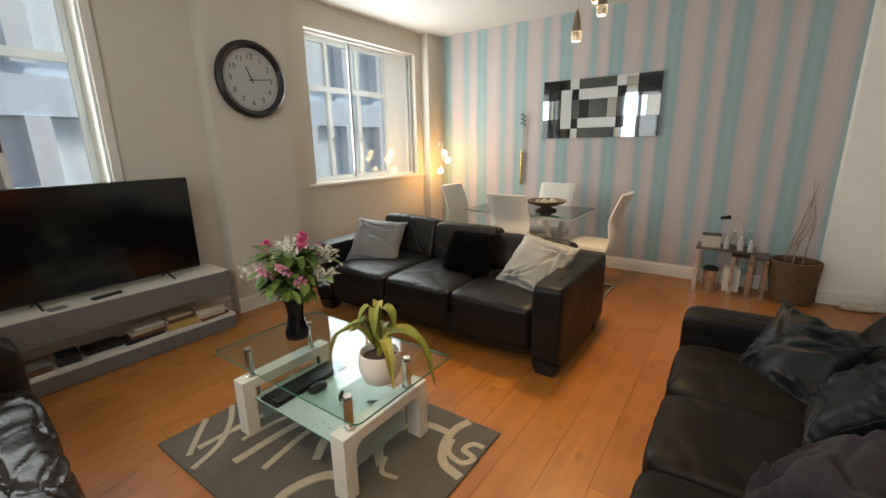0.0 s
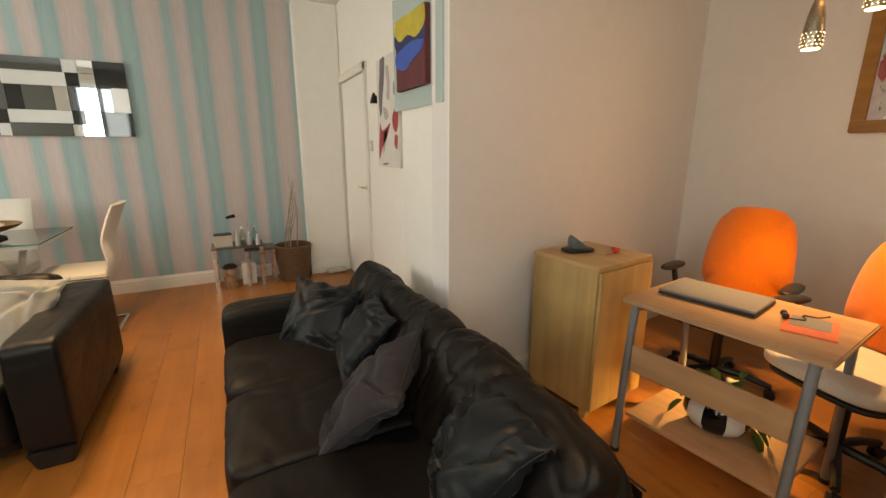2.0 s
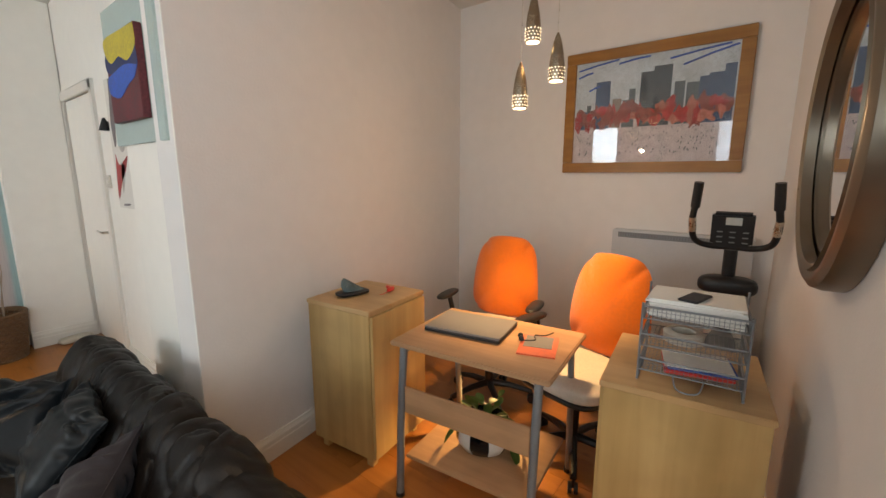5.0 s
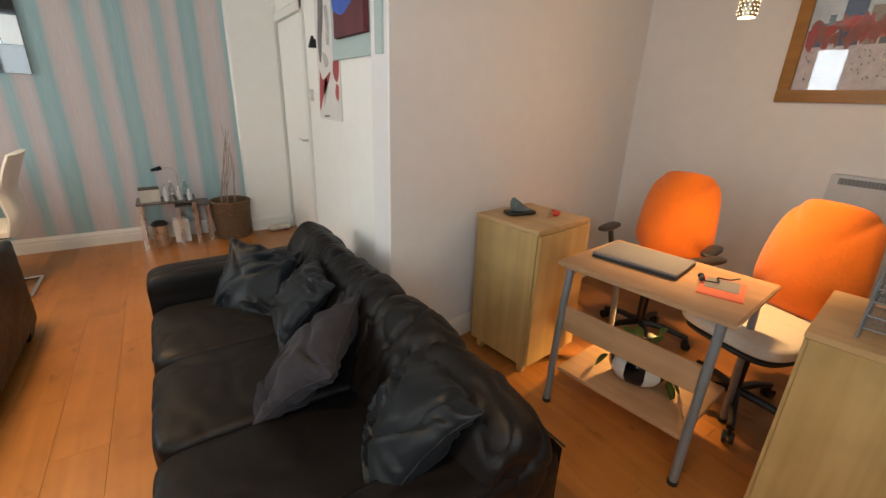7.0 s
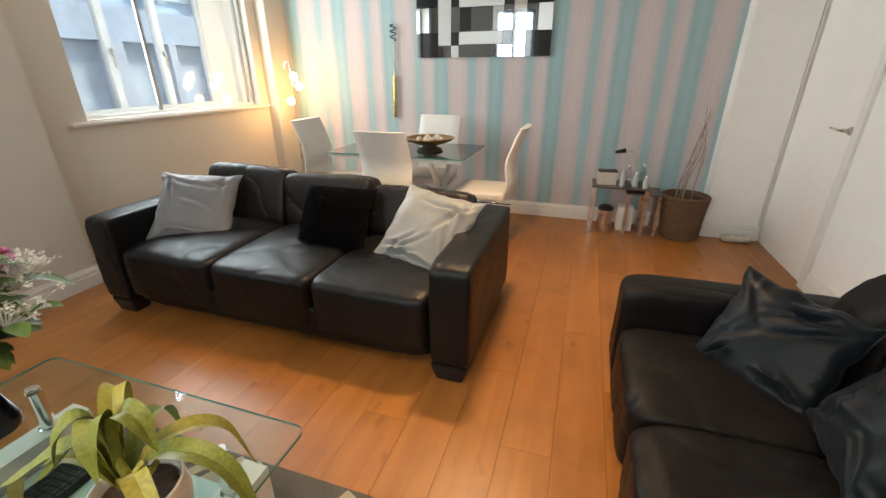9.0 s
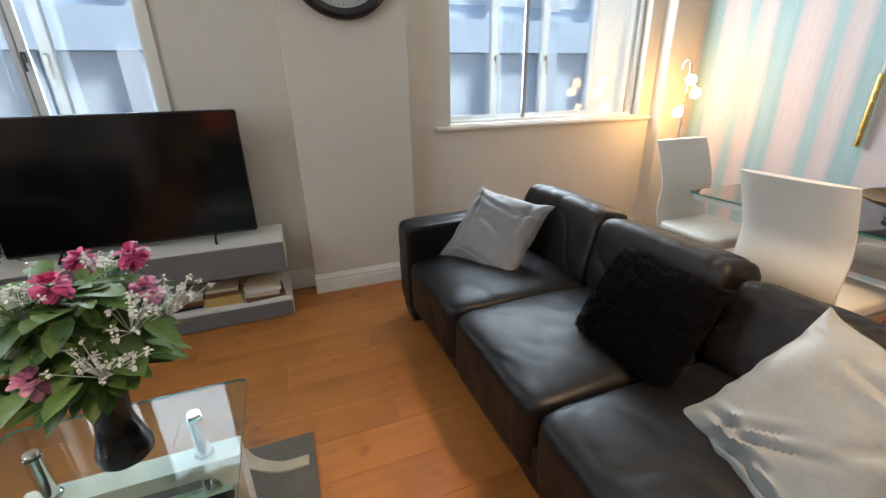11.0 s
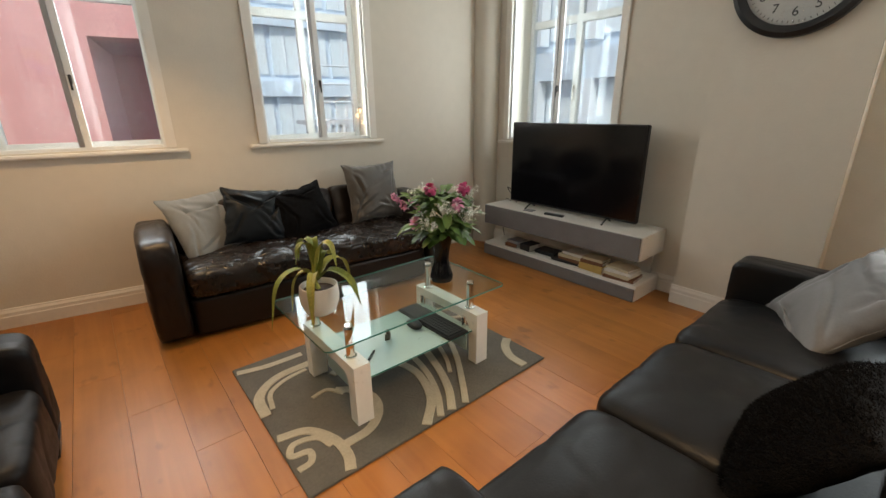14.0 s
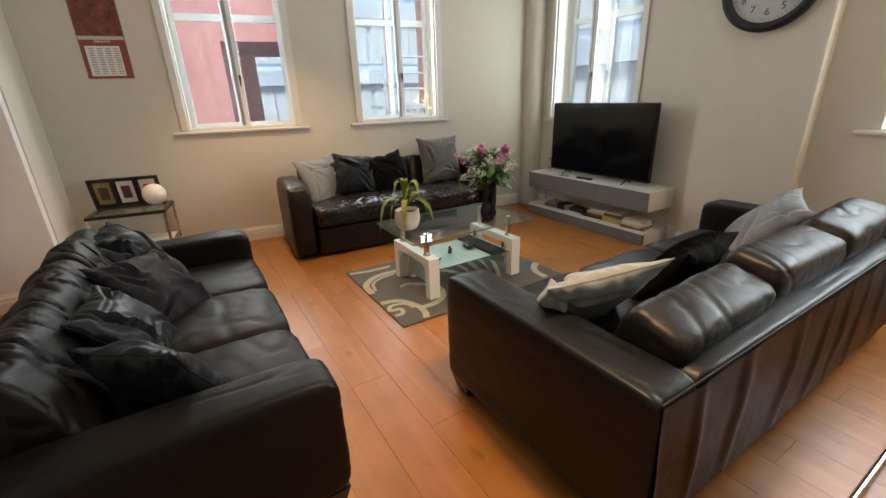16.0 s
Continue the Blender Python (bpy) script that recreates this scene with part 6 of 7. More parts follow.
bm.faces.new(prev)
part("fin", bm, mat("grey_green_stone", (0.09, 0.12, 0.12), 0.25, vary=0.4, scale=25), ir)
rt = thing("cable_tidy", "red plastic clip with a short lead on the beech cabinet", "clip", pose(5.40, 3.02, 0.8125, 0, 0, 25))
part("clip", soft(bmesh.new(), 0.07, 0.026, 0.020, 3, 6, 0, 0.003, 2, pose(0, 0, 0.0105), freq=30), M_red, rt)
part("clip_arm", soft(bmesh.new(), 0.045, 0.016, 0.018, 3, 5, 0, 0, 2, pose(0.012, 0.018, 0.016, 0, 0, 40)), M_red, rt)
part("lead", tube(bmesh.new(), curve([(-0.03, 0, 0.008), (-0.07, 0.012, 0.004), (-0.10, 0.02, 0.006)], 4), 0.002, 5), M_red, rt)

c2 = thing("cabinet", "wide beech cabinet with a plain side beside the mirror wall", "cabinet", pose(5.430, 1.655, 0, 0, 0, 7))
part("carcass", box(-0.228, -0.220, 0.02, 0.228, 0.212, 0.758), M_beech, c2, bevel=0.002)
part("plinth", box(-0.218, -0.20, 0.0, 0.218, 0.20, 0.0195), M_beech, c2)
part("top", box(-0.235, -0.226, 0.7585, 0.235, 0.226, 0.780), M_beechlid, c2, bevel=0.003)
part("door", box(-0.225, 0.2125, 0.03, -0.002, 0.2235, 0.753), M_beech, c2, bevel=0.002)
part("door", box(0.002, 0.2125, 0.03, 0.225, 0.2235, 0.753), M_beech, c2, bevel=0.002)

lt = thing("letter_tray", "three-tier grey wire letter tray stacked with paper on a cabinet", "letter tray", pose(5.365, 1.632, 0.7805, 0, 0, 6) @ Matrix.Diagonal((0.86, 0.84, 0.84, 1)))
TW, TD = 0.318, 0.25
for k, z in enumerate((0.045, 0.140, 0.245)):
    bm = bmesh.new()
    x0, x1, y0, y1 = -TD / 2, TD / 2, -TW / 2, TW / 2
    for zz, r in ((z, 0.003), (z + 0.045, 0.004)):
        for a, b in (((x0, y0), (x1, y0)), ((x1, y0), (x1, y1)), ((x1, y1), (x0, y1)), ((x0, y1), (x0, y0))):
            rod(bm, (*a, zz), (*b, zz), r, seg=8)
    for i in range(23):
        y = y0 + TW * i / 22
        rod(bm, (x0, y, z), (x1, y, z), 0.0009, seg=4)
        rod(bm, (x0, y, z), (x0, y, z + 0.045), 0.0009, seg=4)
    for i in range(17):
        x = x0 + TD * i / 16
        rod(bm, (x, y0, z), (x, y1, z), 0.0009, seg=4)
        rod(bm, (x, y0, z), (x, y0, z + 0.045), 0.0009, seg=4)
        rod(bm, (x, y1, z), (x, y1, z + 0.045), 0.0009, seg=4)
    for j in (1, 2):
        rod(bm, (x0, y0, z + 0.015 * j), (x0, y1, z + 0.015 * j), 0.0009, seg=4)
    part("tray", bm, M_greymetal, lt, "wire mesh tray", smooth=False)
for y in (-TW / 2 - 0.006, TW / 2 + 0.006):
    bm = bmesh.new()
    for x in (-TD / 2 + 0.01, TD / 2 - 0.01):
        rod(bm, (x, y, 0), (x, y, 0.33 if x > 0 else 0.30), 0.0045, seg=8)
    rod(bm, (-TD / 2, y, 0.006), (TD / 2, y, 0.006), 0.0045, seg=8)
    part("upright", bm, M_greymetal, lt)
part("handle", tube(bmesh.new(), curve([(-TD / 2 - 0.002, -0.05, 0.05), (-TD / 2 - 0.035, -0.03, 0.012), (-TD / 2 - 0.035, 0.03, 0.012), (-TD / 2 - 0.002, 0.05, 0.05)], 5), 0.003, 6), M_greymetal, lt)
LT = lt.matrix_basis
pp = thing("paper_stack", "loose stack of white paper in the top letter tray", "paper", LT @ pose(0.0, 0.0, 0.2495))
for k in range(9):
    part("paper_sheet", box(-0.105, -0.148, k * 0.0075, 0.105, 0.148, k * 0.0075 + 0.0068, pose(0.002 * (k % 3), 0.003 * ((k * 2) % 5) - 0.004, 0, 0, 0, (k * 37 % 7) - 3)), M_paper, pp, smooth=False)
ph = thing("mobile_phone", "black mobile phone on the stack of paper", "phone", LT @ pose(-0.035, 0.005, 0.3175, 0, 0, 70))
part("body", box(-0.034, -0.065, 0, 0.034, 0.065, 0.009), M_blackp, ph, bevel=0.003)
p2 = thing("paper_stack", "rolled cream paper and tape in the middle letter tray", "paper", LT @ pose(-0.02, 0.03, 0.146))
part("roll", lathe(bmesh.new(), [(0.065, 0), (0.068, 0.005), (0.068, 0.035), (0.060, 0.040), (0.04, 0.040), (0.04, 0.0)], 32, closed=True), M_cream, p2)
p3 = thing("envelope_stack", "blue and red printed envelopes in the lower letter tray", "envelopes", LT @ pose(-0.02, -0.02, 0.050, 0, 0, 8))
part("envelopes", box(-0.09, -0.11, 0, 0.09, 0.11, 0.014), M_red, p3, bevel=0.002)
part("blue_envelope", box(-0.085, -0.12, 0.0145, 0.08, 0.10, 0.022), M_pblue, p3, bevel=0.002)
part("white_envelope", box(-0.08, -0.11, 0.0225, 0.08, 0.11, 0.027), M_paper, p3, bevel=0.001)

dk = thing("computer_desk", "small beech-topped desk on slanted grey steel legs with a lower shelf", "desk", pose(5.378, 2.386, 0, 0, 0, 6.5))
dx, dy = 0.262, 0.350
part("tabletop", box(-dx, -dy, 0.700, dx, dy, 0.722), M_beechtop, dk, bevel=0.005)
for sy in (-1, 1):
    y = sy * (dy - 0.05)
    bm = tube(bmesh.new(), [(-dx + 0.035, y, 0.6995), (-dx + 0.005, y - sy * 0.0, 0.36), (-dx - 0.01, y, 0.016)], 0.017, 10)
    part("leg", bm, M_greymetal, dk, "grey steel leg")
    bm = tube(bmesh.new(), curve([(dx - 0.06, y, 0.6995), (dx - 0.02, y, 0.45), (dx + 0.005, y, 0.20), (dx + 0.015, y, 0.016)], 4), 0.015, 10)
    part("leg", bm, M_greymetal, dk, "grey steel leg")
    bm = rod(bmesh.new(), (-dx + 0.02, y, 0.672), (dx - 0.04, y, 0.672), 0.012)
    part("side_rail", bm, M_greymetal, dk)
    for x in (-dx - 0.01, dx + 0.015):
        part("foot", rod(bmesh.new(), (x, y, 0), (x, y, 0.018), 0.020), M_blackp, dk)
part("modesty_panel", box(-dx + 0.010, -dy + 0.067, 0.400, -dx + 0.024, dy - 0.067, 0.520), M_beechtop, dk, bevel=0.003)
part("shelf", box(-dx + 0.012, -dy + 0.068, 0.180, dx - 0.030, dy - 0.068, 0.198), M_beechtop, dk, bevel=0.003)
DK = dk.matrix_basis
lp = thing("laptop", "closed dark grey laptop on the small desk", "laptop", DK @ pose(0.045, 0.115, 0.7225, 0, 0, 4))
part("base", box(-0.125, -0.180, 0.003, 0.125, 0.180, 0.016), M_blackp, lp, bevel=0.003)
part("lid", box(-0.125, -0.180, 0.0165, 0.125, 0.180, 0.026), M_panelgrey, lp, bevel=0.003)
part("feet", box(-0.11, -0.17, 0, 0.11, -0.15, 0.0028), M_blackp, lp)
mg = thing("magazine", "orange-red magazine with a dark cover picture on the small desk", "magazine", DK @ pose(0.01, -0.215, 0.7225, 0, 0, 12))
part("cover", box(-0.105, -0.075, 0, 0.105, 0.075, 0.006), mat("orange_magazine", (0.62, 0.13, 0.06), 0.4, vary=0.2), mg, smooth=False)
part("cover_picture", box(-0.03, -0.055, 0.0062, 0.095, 0.06, 0.0072), M_panelgrey, mg, smooth=False)
ep = thing("earphones", "black earphones lying on the magazine", "earphones", DK @ pose(0.06, -0.17, 0.730))
bm = tube(bmesh.new(), curve([(-0.05, 0.03, 0.004), (-0.02, -0.02, 0.005), (0.03, 0.0, 0.004), (0.05, -0.04, 0.004), (0.10, -0.06, 0.004)], 5), 0.0025, 6)
part("cord", bm, M_blackp, ep)
for p in ((-0.05, 0.03), (-0.02, 0.045)):
    b_ = bmesh.new()
    bmesh.ops.create_uvsphere(b_, u_segments=12, v_segments=8, radius=0.012, matrix=pose(*p, 0.012))
    part("earbud", b_, M_blackp, ep)
pp2 = thing("potted_plant", "leafy plant in a black gloss bowl on the desk shelf", "potted plant", DK @ pose(-0.02, 0.01, 0.1985))
part("pot", lathe(bmesh.new(), [(0.06, 0), (0.105, 0.022), (0.130, 0.065), (0.126, 0.115), (0.108, 0.142), (0.100, 0.135), (0.095, 0.11)], 40), M_gloss, pp2, "black gloss bowl")
# white strips on the bowl, painted in place of reflections in its black gloss
for start in (2.55, 3.75, 5.1):
    b_ = bmesh.new()
    n = 6
    cols = [[b_.verts.new(((rr + 0.0015) * math.cos(start + k * 0.11), (rr + 0.0015) * math.sin(start + k * 0.11), z)) for rr, z in ((0.064, 0.003), (0.105, 0.022), (0.130, 0.065), (0.126, 0.115), (0.110, 0.139))] for k in range(n)]
    for a, b in zip(cols, cols[1:]):
        for k in range(4):
            b_.faces.new((a[k], b[k], b[k + 1], a[k + 1]))
    part("white_band", b_, M_white, pp2, "white patch painted as a reflection")
rnd = random.Random(31)
bm = bmesh.new()
for k in range(40):
    a, r = rnd.uniform(0, 6.28), rnd.uniform(0.02, 0.10)
    leaf_shape(bm, Vector((r * math.cos(a), r * math.sin(a), rnd.uniform(0.13, 0.20))), Vector((math.cos(a), math.sin(a), rnd.uniform(-0.4, 1.2))), rnd.uniform(0.05, 0.085), 0.5)
for k in range(16):
    a = rnd.choice((rnd.uniform(1.6, 2.3), rnd.uniform(4.5, 4.9), rnd.uniform(5.9, 6.4)))
    leaf_shape(bm, Vector((0.135 * math.cos(a), 0.135 * math.sin(a), rnd.uniform(0.05, 0.14))), Vector((math.cos(a), math.sin(a), -1)), 0.07, 0.5)
part("leaves", bm, M_leaf, pp2)


def office_chair():
    c = thing("office_chair", "orange-backed office chair with cream seat and black arms", "office chair", pose(0, 0, 0), "office chairs at the desk")
    bm = bmesh.new()
    b2 = pillow(0.46, 0.50, 0.085, 24, seed=2, rumple=0.0, pinch=-0.06, ears=0.0)
    for v in b2.verts:
        u, w = v.co.x / 0.23, v.co.z / 0.25
        v.co.x *= 1.0 - 0.10 * (w + 1) - 0.04 * max(0, w) ** 2
        s = (abs(u) ** 5 + abs(w) ** 5) ** 0.2
        m_ = max(abs(u), abs(w))
        k = m_ / s if s > 1e-6 else 1
        v.co.x, v.co.z = v.co.x * k, v.co.z * k
        v.co.y += -0.045 * (1 - u * u) + 0.03 * (w ** 2)
    b2.transform(pose(0, 0.255, 0.755, -8))
    part("backrest", b2, M_orange, c, "orange woven backrest")
    part("back_shell", soft(bmesh.new(), 0.30, 0.03, 0.36, 4, 8, 0, 0, 0, pose(0, 0.305, 0.74, -8)), M_blackp, c)
    part("back_bar", tube(bmesh.new(), curve([(0, 0.04, 0.40), (0, 0.26, 0.405), (0, 0.315, 0.50), (0, 0.32, 0.66)], 5), 0.020, 10), M_blackp, c)
    st_ = part("seat", soft(bmesh.new(), 0.48, 0.46, 0.085, 4, 16, 0.012, 0, 0, pose(0, -0.02, 0.465)), M_cream, c, "cream woven seat")
    part("seat_pan", soft(bmesh.new(), 0.44, 0.42, 0.04, 4, 8, 0, 0, 0, pose(0, -0.02, 0.412)), M_blackp, c)
    for sx in (-1, 1):
        a = part("armrest", tube(bmesh.new(), curve([(sx * 0.18, 0.02, 0.405), (sx * 0.27, 0.03, 0.42), (sx * 0.285, 0.05, 0.52), (sx * 0.285, 0.0, 0.645)], 5), 0.016, 10), M_blackp, c)
        part("arm_pad", soft(bmesh.new(), 0.075, 0.24, 0.034, 2.8, 10, 0, 0, 0, pose(sx * 0.285, -0.02, 0.664)), M_blackp, a)
    part("gas_lift", rod(bmesh.new(), (0, 0, 0.10), (0, 0, 0.40), 0.026), M_blackp, c)
    for k in range(5):
        a = radians(72 * k + 18)
        q = (0.27 * math.cos(a), 0.27 * math.sin(a))
        lg = part("base_arm", tube(bmesh.new(), [(0, 0, 0.115), (q[0] * 0.5, q[1] * 0.5, 0.105), (q[0], q[1], 0.072)], 0.022, 8, 0.7), M_blackp, c)
        b_ = bmesh.new()
        for s in (-1, 1):
            d = Vector((-math.sin(a), math.cos(a), 0)) * 0.012 * s
            rod(b_, (q[0] + d.x * 0.4, q[1] + d.y * 0.4, 0.026), (q[0] + d.x * 1.8, q[1] + d.y * 1.8, 0.026), 0.026, seg=16)
        rod(b_, (q[0], q[1], 0.03), (q[0], q[1], 0.07), 0.008)
        part("castor", b_, M_blackp, lg)
    return c


oc = office_chair()
oc.matrix_basis = pose(6.02, 2.78, 0, 0, 0, -80)
oc["label"] = "orange-backed office chair standing behind the desk near the cabinet"
oc2 = copy_thing(oc, pose(5.93, 2.12, 0, 0, 0, -104) @ pose(0, -0.12, 0))
oc2["label"] = "orange-backed office chair turned beside the wide beech cabinet"

rd = thing("panel_heater", "white panel heater with a dark top grille on the alcove wall", "heater")
part("body", box(6.825, 1.53, 0.38, 6.8975, 2.315, 1.055), mat("heater_enamel", (0.50, 0.50, 0.50), 0.4, vary=0.04), rd, bevel=0.006)
part("grille", box(6.8225, 1.57, 1.005, 6.8245, 2.275, 1.040), M_panelgrey, rd)
bm = bmesh.new()
for k in range(44):
    bx(bm, 6.8195, 1.575 + k * 0.016, 1.006, 6.8224, 1.583 + k * 0.016, 1.039)
tagged(part("slats", bm, M_greymetal, rd, smooth=False), kind="stuff")
for y in (1.65, 2.2):
    part("bracket", box(6.85, y - 0.02, 0.30, 6.8975, y + 0.02, 0.379), M_white, rd)

eb = thing("exercise_bike", "upright exercise bike with a black console and curved handlebars", "exercise bike", pose(6.37, 1.615, 0, 0, 0, 92))
part("console", box(-0.080, -0.02, 1.085, 0.080, 0.03, 1.240, pose(0, 0, 0) @ pose(0, 0.2, 0, -10) @ pose(0, -0.2, 0)), M_blackp, eb, bevel=0.012)
part("display", box(-0.034, 0.0305, 1.188, 0.026, 0.0325, 1.222, pose(0, 0, 0) @ pose(0, 0.2, 0, -10) @ pose(0, -0.2, 0)), mat("lcd_display", (0.42, 0.46, 0.45), 0.2, vary=0.1), eb, "pale grey display")
for i in range(3):
    for j in range(3):
        part("button", box(-0.062 + i * 0.048, 0.0305, 1.105 + j * 0.024, -0.040 + i * 0.048, 0.0330, 1.110 + j * 0.024, pose(0, 0.2, 0, -10) @ pose(0, -0.2, 0)), M_greymetal, eb, smooth=False)
for sx in (-1, 1):
    h_ = part("handlebar", tube(bmesh.new(), curve([(0, 0.01, 1.07), (sx * 0.09, 0.02, 1.07), (sx * 0.155, 0.05, 1.10), (sx * 0.170, 0.09, 1.19), (sx * 0.160, 0.12, 1.28)], 6), 0.015, 10), M_blackp, eb)
    part("grip", tube(bmesh.new(), [(sx * 0.161, 0.117, 1.265), (sx * 0.152, 0.138, 1.385)], 0.021, 12), M_blackp, h_, "black foam grip")
    part("sensor", tube(bmesh.new(), [(sx * 0.166, 0.071, 1.145), (sx * 0.169, 0.098, 1.215)], 0.0175, 12), M_nickel, h_, "metal pulse sensor")
part("stem", tube(bmesh.new(), [(0, -0.05, 1.05), (0, -0.08, 0.80), (0, -0.13, 0.45)], 0.030, 12), M_blackp, eb)
part("collar", soft(bmesh.new(), 0.26, 0.14, 0.10, 3, 8, 0, 0, 0, pose(0, -0.06, 0.86)), M_blackp, eb)
part("housing", soft(bmesh.new(), 0.16, 0.52, 0.50, 2.8, 12, 0, 0, 0, pose(0, -0.16, 0.36)), M_greymetal, eb, "grey flywheel housing")
for y in (-0.42, 0.12):
    part("foot_bar", rod(bmesh.new(), (-0.22, y, 0.032), (0.22, y, 0.032), 0.031), M_blackp, eb)
part("base_beam", box(-0.03, -0.41, 0.035, 0.03, 0.11, 0.10), M_greymetal, eb, bevel=0.006)

sb = thing("storage_box", "white plastic storage drawers in the alcove corner", "drawers", pose(6.62, 1.62, 0, 0, 0, 6))
for k in range(3):
    part("drawer", box(-0.14, -0.075, 0.005 + k * 0.20, 0.14, 0.09, 0.195 + k * 0.20), M_white, sb, bevel=0.008)

# ---- rack by the south wall ----
rk = SW + SDIR * 4.12 + SIN * 0.24
RK = pose(rk.x, rk.y, 0, 0, 0, STURN)
tb = thing("glass_side_table", "small black-framed glass side table under the calendar", "side table", RK)
part("tabletop", box(-0.27, -0.19, 0.490, 0.27, 0.19, 0.500), M_table_glass, tb, smooth=False)
bm = bmesh.new()
for x0, x1, y0, y1 in ((-0.275, 0.275, -0.195, -0.175), (-0.275, 0.275, 0.175, 0.195), (-0.275, -0.255, -0.174, 0.174), (0.255, 0.275, -0.174, 0.174)):
    bx(bm, x0, y0, 0.465, x1, y1, 0.4895)
part("rim", bm, M_blackp, tb, "black metal rim")
for x in (-0.262, 0.262):
    for y in (-0.182, 0.182):
        part("leg", box(x - 0.011, y - 0.011, 0, x + 0.011, y + 0.011, 0.464), M_nickel, tb, bevel=0.002)
part("lower_shelf", box(-0.25, -0.17, 0.20, 0.25, 0.17, 0.208), M_white, tb)
pf = thing("picture_frame", "black triple picture frame leaning on the wall on the side table", "picture frame", RK @ pose(0.02, -0.10, 0.5005, -12))
for x0, x1, z0, z1 in ((-0.25, 0.25, 0, 0.018), (-0.25, 0.25, 0.232, 0.25), (-0.25, -0.232, 0.0185, 0.2315), (0.232, 0.25, 0.0185, 0.2315), (-0.088, -0.070, 0.0185, 0.2315), (0.072, 0.090, 0.0185, 0.2315)):
    part("frame_side", box(x0, -0.01, z0, x1, 0.01, z1), M_blackp, pf, bevel=0.002)
part("backing", box(-0.231, -0.008, 0.0185, 0.231, -0.004, 0.2315), M_blackp, pf)
for x, m1, m2 in ((-0.16, M_paper, M_red), (0.0, M_paper, M_skin["photo_plum"]), (0.158, M_skin["photo_olive"], M_darkwood)):
    part("mount", box(x - 0.058, -0.0035, 0.030, x + 0.058, -0.001, 0.220), m1, pf, smooth=False)
    part("photo", box(x - 0.032, -0.0008, 0.07, x + 0.032, 0.0008, 0.18), m2, pf, smooth=False)
gb = thing("globe_lamp", "unlit white opal globe lamp on the glass side table", "lamp", RK @ pose(-0.20, 0.06, 0.5005))
part("foot", lathe(bmesh.new(), [(0.045, 0), (0.045, 0.012), (0.03, 0.02)], 24), M_nickel, gb)
b_ = bmesh.new()
bmesh.ops.create_uvsphere(b_, u_segments=32, v_segments=20, radius=0.088, matrix=pose(0, 0, 0.103))
part("globe", b_, M_opal, gb)

cl = thing("wall_calendar", "brown and cream wall calendar showing March on the south wall", "calendar", pose(*(SW + SDIR * 4.055).xy, 0, 0, 0, STURN))
part("picture_sheet", box(-0.155, 0.002, 1.80, 0.155, 0.005, 2.20), mat("calendar_picture", (0.16, 0.05, 0.035), 0.5, vary=0.8, scale=14), cl, smooth=False)
part("date_sheet", box(-0.155, 0.002, 1.515, 0.155, 0.0045, 1.799), mat("calendar_border", (0.24, 0.07, 0.04), 0.5, vary=0.15), cl, smooth=False)
part("pale_strip", box(-0.15, 0.0055, 1.80, 0.15, 0.0065, 1.825), M_cream, cl, smooth=False)
part("title", letters("MARCH", 0.030, 0.0005, pose(0, 0.0052, 1.785, 90, 0, 180)), M_paper, cl, smooth=False)
part("date_grid", box(-0.105, 0.005, 1.535, 0.125, 0.0058, 1.755), M_paper, cl, smooth=False)
bm = bmesh.new()
for r in range(12):
    for c in range(4):
        bx(bm, -0.095 + c * 0.055, 0.006, 1.55 + r * 0.0165, -0.060 + c * 0.055, 0.0066, 1.5555 + r * 0.0165)
tagged(part("date_bars", bm, M_greymetal, cl, smooth=False), kind="stuff")

# ---- outside ----
tagged(obj("ground", box(-60, -60, -4.2, 60, 60, -4.0), mat("wet_asphalt", (0.06, 0.06, 0.062), 0.6, vary=0.2, scale=0.5), smooth=False), kind="structure")
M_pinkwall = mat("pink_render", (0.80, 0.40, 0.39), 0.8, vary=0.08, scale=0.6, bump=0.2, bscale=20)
# darker pink: recess shade put into the soffit's colour; the joint line shares it
M_pinkdark = mat("pink_shade_and_joint", (0.66, 0.36, 0.38), 0.8, vary=0.1, scale=0.8)
M_facade = mat("pale_blue_cladding", (0.62, 0.75, 0.88), 0.5, vary=0.08, scale=0.5)
M_fin = mat("white_fin_cladding", (0.70, 0.77, 0.84), 0.5, vary=0.05, scale=0.5)
M_fglass = mat("facade_glass", (0.74, 0.84, 0.92), 0.35, vary=0.12, scale=0.4, spec=0.4)
M_steel = mat("galvanised_steel", (0.66, 0.71, 0.77), 0.5, 0.2, vary=0.15, scale=2)


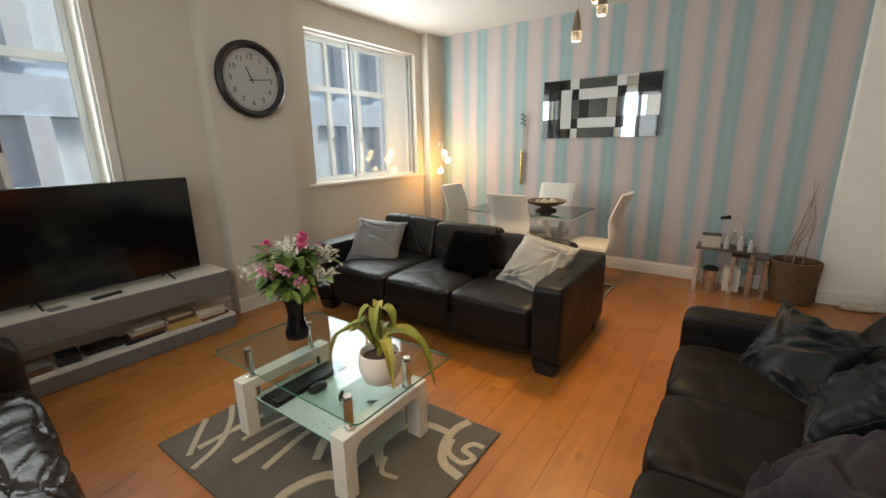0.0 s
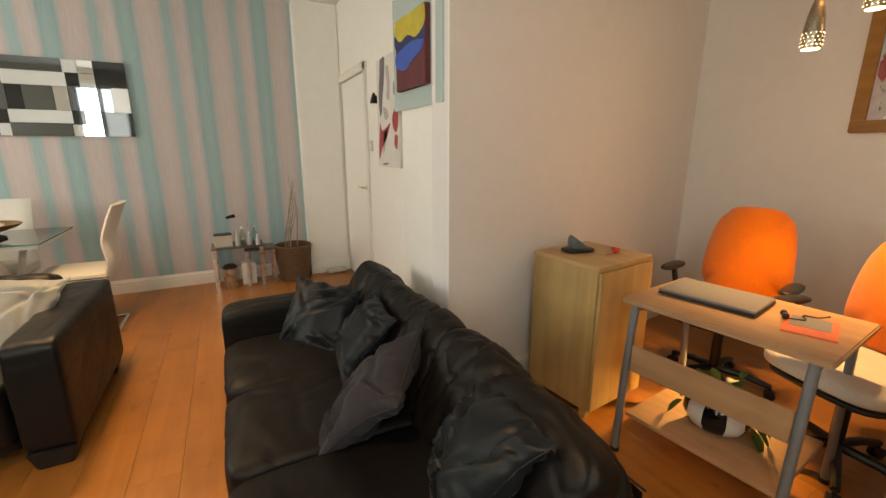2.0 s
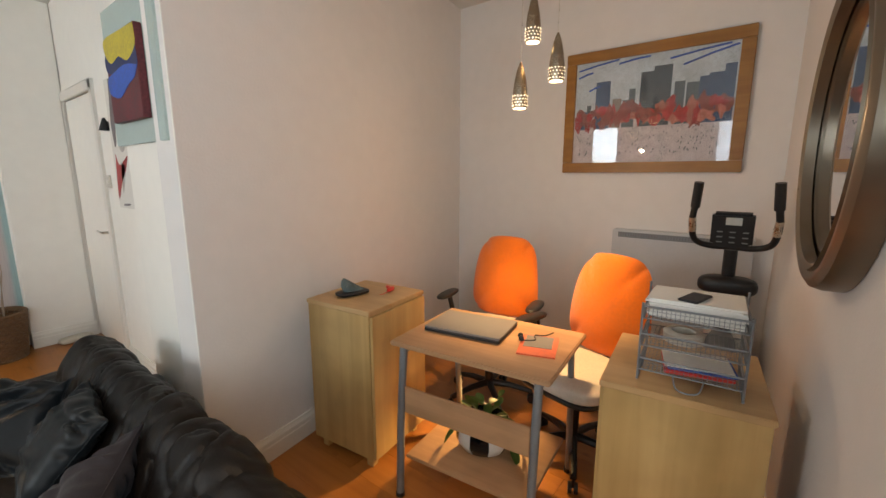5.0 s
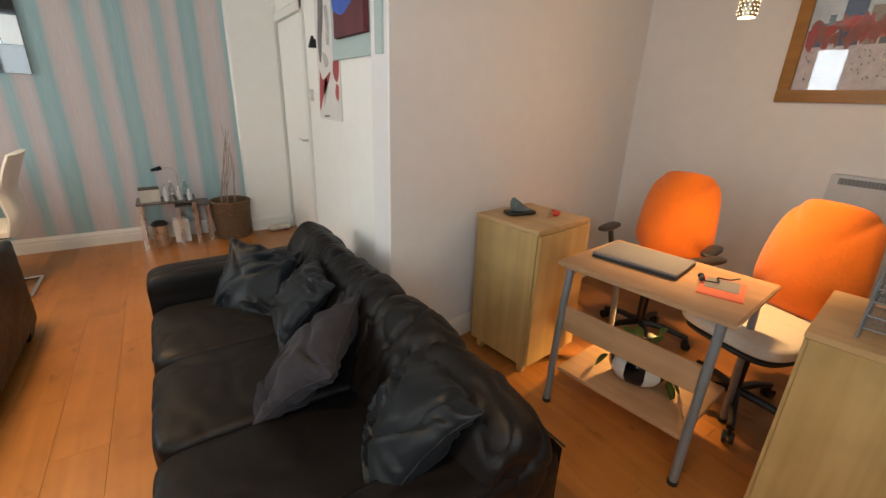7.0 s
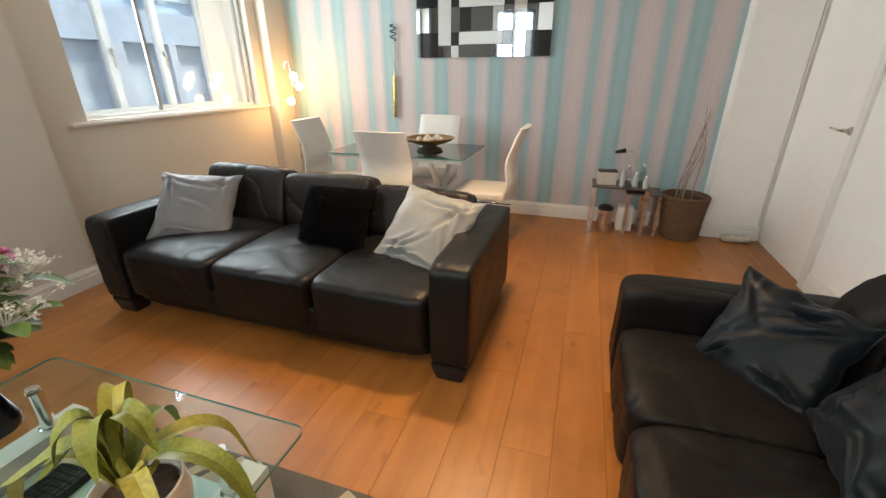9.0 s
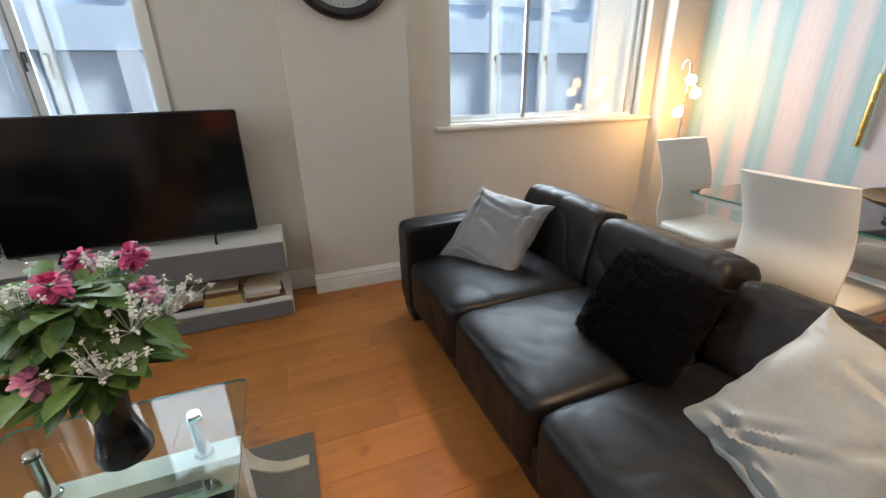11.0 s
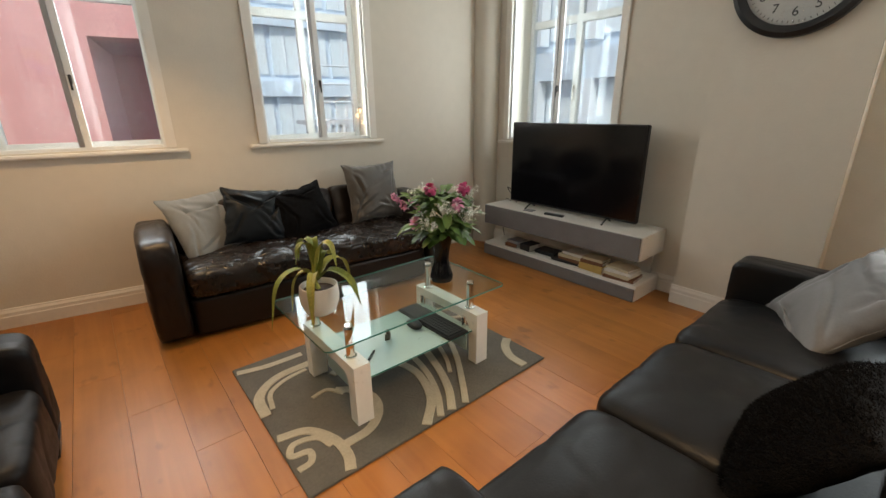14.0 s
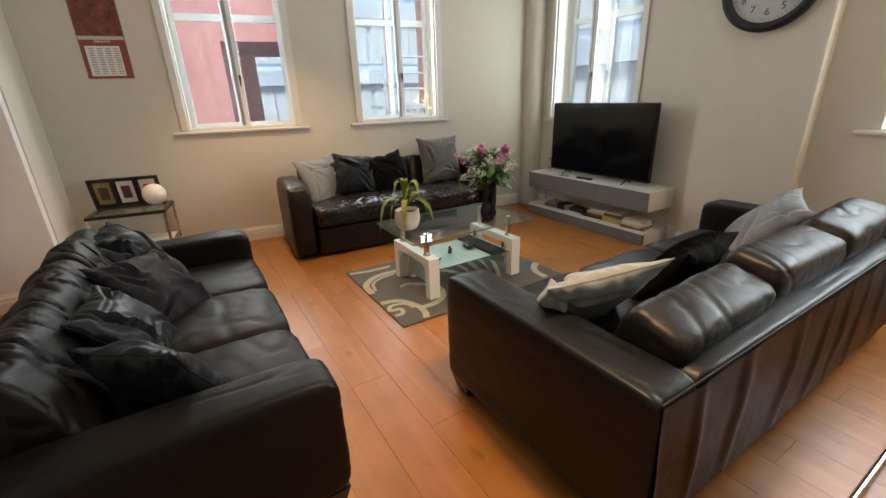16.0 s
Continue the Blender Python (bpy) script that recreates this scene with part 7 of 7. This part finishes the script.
def building(name, label, place, length, floors, base, fins=True):
    b = thing(name, label, "building", place)
    fh = 3.4
    part("wall", box(0, 0.6, -4, length, 9, -4 + floors * fh), M_facade, b, smooth=False)
    for f in range(floors):
        z = -4 + f * fh
        part("slab_band", box(-0.1, 0.18, z + fh - 0.75, length + 0.1, 0.60, z + fh), M_facade, b, smooth=False)
        n = int(length / 1.6)
        for k in range(n):
            w = thing("window", "", "", None)
            w.parent = b
            part("glass", box(0.12 + k * 1.6, 0.50, z + 0.35, 1.44 + k * 1.6, 0.595, z + fh - 0.76), M_fglass, w, smooth=False)
            if fins:
                part("fin", box(1.44 + k * 1.6, 0.10, z + 0.2, 1.66 + k * 1.6 + 0.15 * (k % 2), 0.499, z + fh - 0.76), M_fin, w, smooth=False)
            else:
                part("mullion", box(0.76 + k * 1.6, 0.44, z + 0.35, 0.82 + k * 1.6, 0.499, z + fh - 0.76), M_steel, w, smooth=False)
    part("parapet", box(-0.15, 0.1, -4 + floors * fh, length + 0.15, 9, -4 + floors * fh + 0.35), M_steel, b, smooth=False)
    return b


building("office_building", "pale blue glazed office building with white vertical fins across the street", pose(-7.4, -9, 0, 0, 0, 90), 30, 3, 0)
building("office_building", "grey glazed office building at the end of the street", pose(6.0, -20.5, 0, 0, 0, 174), 26, 5, 0, False)
# the pink building close to the south windows
pk = thing("pink_building", "pink rendered building with a deep recess close outside the windows", "building", pose(*(SW + SDIR * 2.0 - SIN * 3.3).xy, 0, 0, 0, STURN))
part("wall", box(1.40, -2.0, -4, 9.0, 0.0, 9.0), M_pinkwall, pk, smooth=False)
part("joint", box(1.62, 0.0005, -4, 1.635, 0.006, 9.0), M_pinkdark, pk, smooth=False)
part("lintel", box(0.30, -0.45, 2.17, 1.399, 0.0, 9.0), M_pinkwall, pk, smooth=False)
# underside of the lintel, coloured darker for the shade there
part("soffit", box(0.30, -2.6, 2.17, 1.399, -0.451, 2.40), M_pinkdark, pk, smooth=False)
part("rear_pier", box(0.95, -2.6, -4, 1.399, -2.0, 2.169), M_pinkwall, pk, smooth=False)
rf = thing("red_building", "red rendered building with tall white-framed windows beyond the railings", "building", pose(*(SW + SDIR * -1.1 - SIN * 6.2).xy, 0, 0, 0, STURN))
part("wall", box(-1.9, -1.0, -4, 0.0, 0.0, 9.0), mat("red_render", (0.50, 0.20, 0.21), 0.8, vary=0.1, scale=0.8), rf, smooth=False)
for x in (-0.45, -1.35):
    w = part("window", box(x - 0.30, 0.001, 1.5, x + 0.05, 0.05, 3.6), M_fin, rf, "white tall window frame", bevel=0.01)
    part("pane", box(x - 0.26, 0.051, 1.55, x + 0.01, 0.056, 3.55), M_fglass, w, smooth=False)
ld = thing("fire_escape", "galvanised steel railings and corrugated screen outside the window", "fire escape", pose(*(SW + SDIR * -0.6 - SIN * 4.4).xy, 0, 0, 0, STURN))
bm = bmesh.new()
for k in range(26):
    bx(bm, -2.4 + k * 0.14, -0.05, -1.2, -2.33 + k * 0.14, 0.0, 1.05)
part("corrugated_screen", bm, M_steel, ld, smooth=False)
part("deck", box(-2.5, -1.0, 1.06, 1.3, 0.05, 1.14), M_steel, ld, smooth=False)
for z in (1.45, 1.75, 2.05):
    part("rail", rod(bmesh.new(), (-2.5, 0, z), (1.3, 0, z), 0.018), M_fin, ld)
for k in range(5):
    part("post", rod(bmesh.new(), (-2.4 + k * 0.9, 0, -4.0), (-2.4 + k * 0.9, 0, 2.1), 0.022), M_steel, ld)

# ---- floor planks ----
PW, PL = 0.192, 1.29
rnd = random.Random(4)
cache = {}


def plank(x, y, w, l):
    key = (round(w, 3), round(l, 3))
    if key not in cache:
        bm = bmesh.new()
        e = 0.0007
        lo = [bm.verts.new(p) for p in ((0.0005, 0.0005, -0.0115), (w - 0.0005, 0.0005, -0.0115), (w - 0.0005, l - 0.0005, -0.0115), (0.0005, l - 0.0005, -0.0115))]
        mid = [bm.verts.new(p) for p in ((0.0005, 0.0005, -0.0012), (w - 0.0005, 0.0005, -0.0012), (w - 0.0005, l - 0.0005, -0.0012), (0.0005, l - 0.0005, -0.0012))]
        hi = [bm.verts.new(p) for p in ((e, e, 0), (w - e, e, 0), (w - e, l - e, 0), (e, l - e, 0))]
        for a, b in ((lo, mid), (mid, hi)):
            for i in range(4):
                bm.faces.new((a[i], a[(i + 1) % 4], b[(i + 1) % 4], b[i]))
        bm.faces.new(hi)
        me = bpy.data.meshes.new("plank")
        bm.to_mesh(me)
        bm.free()
        me.materials.append(M_plank)
        cache[key] = me
    o = new("plank", cache[key])
    o.location = (x, y, 0)
    o.parent = bpy.data.objects["floor"]


i = 0
x = -0.14
while x < 7.0:
    south = 1.05 - 0.17 * x if x < 4.65 else 1.15
    north = 6.42 if x < 4.75 else 3.78
    y = -0.9 - (i * 0.43 % PL)
    while y < north:
        a, b = max(y, south), min(y + PL, north)
        if b - a > 0.03:
            plank(x, a, PW, b - a)
        y += PL
    x += PW
    i += 1
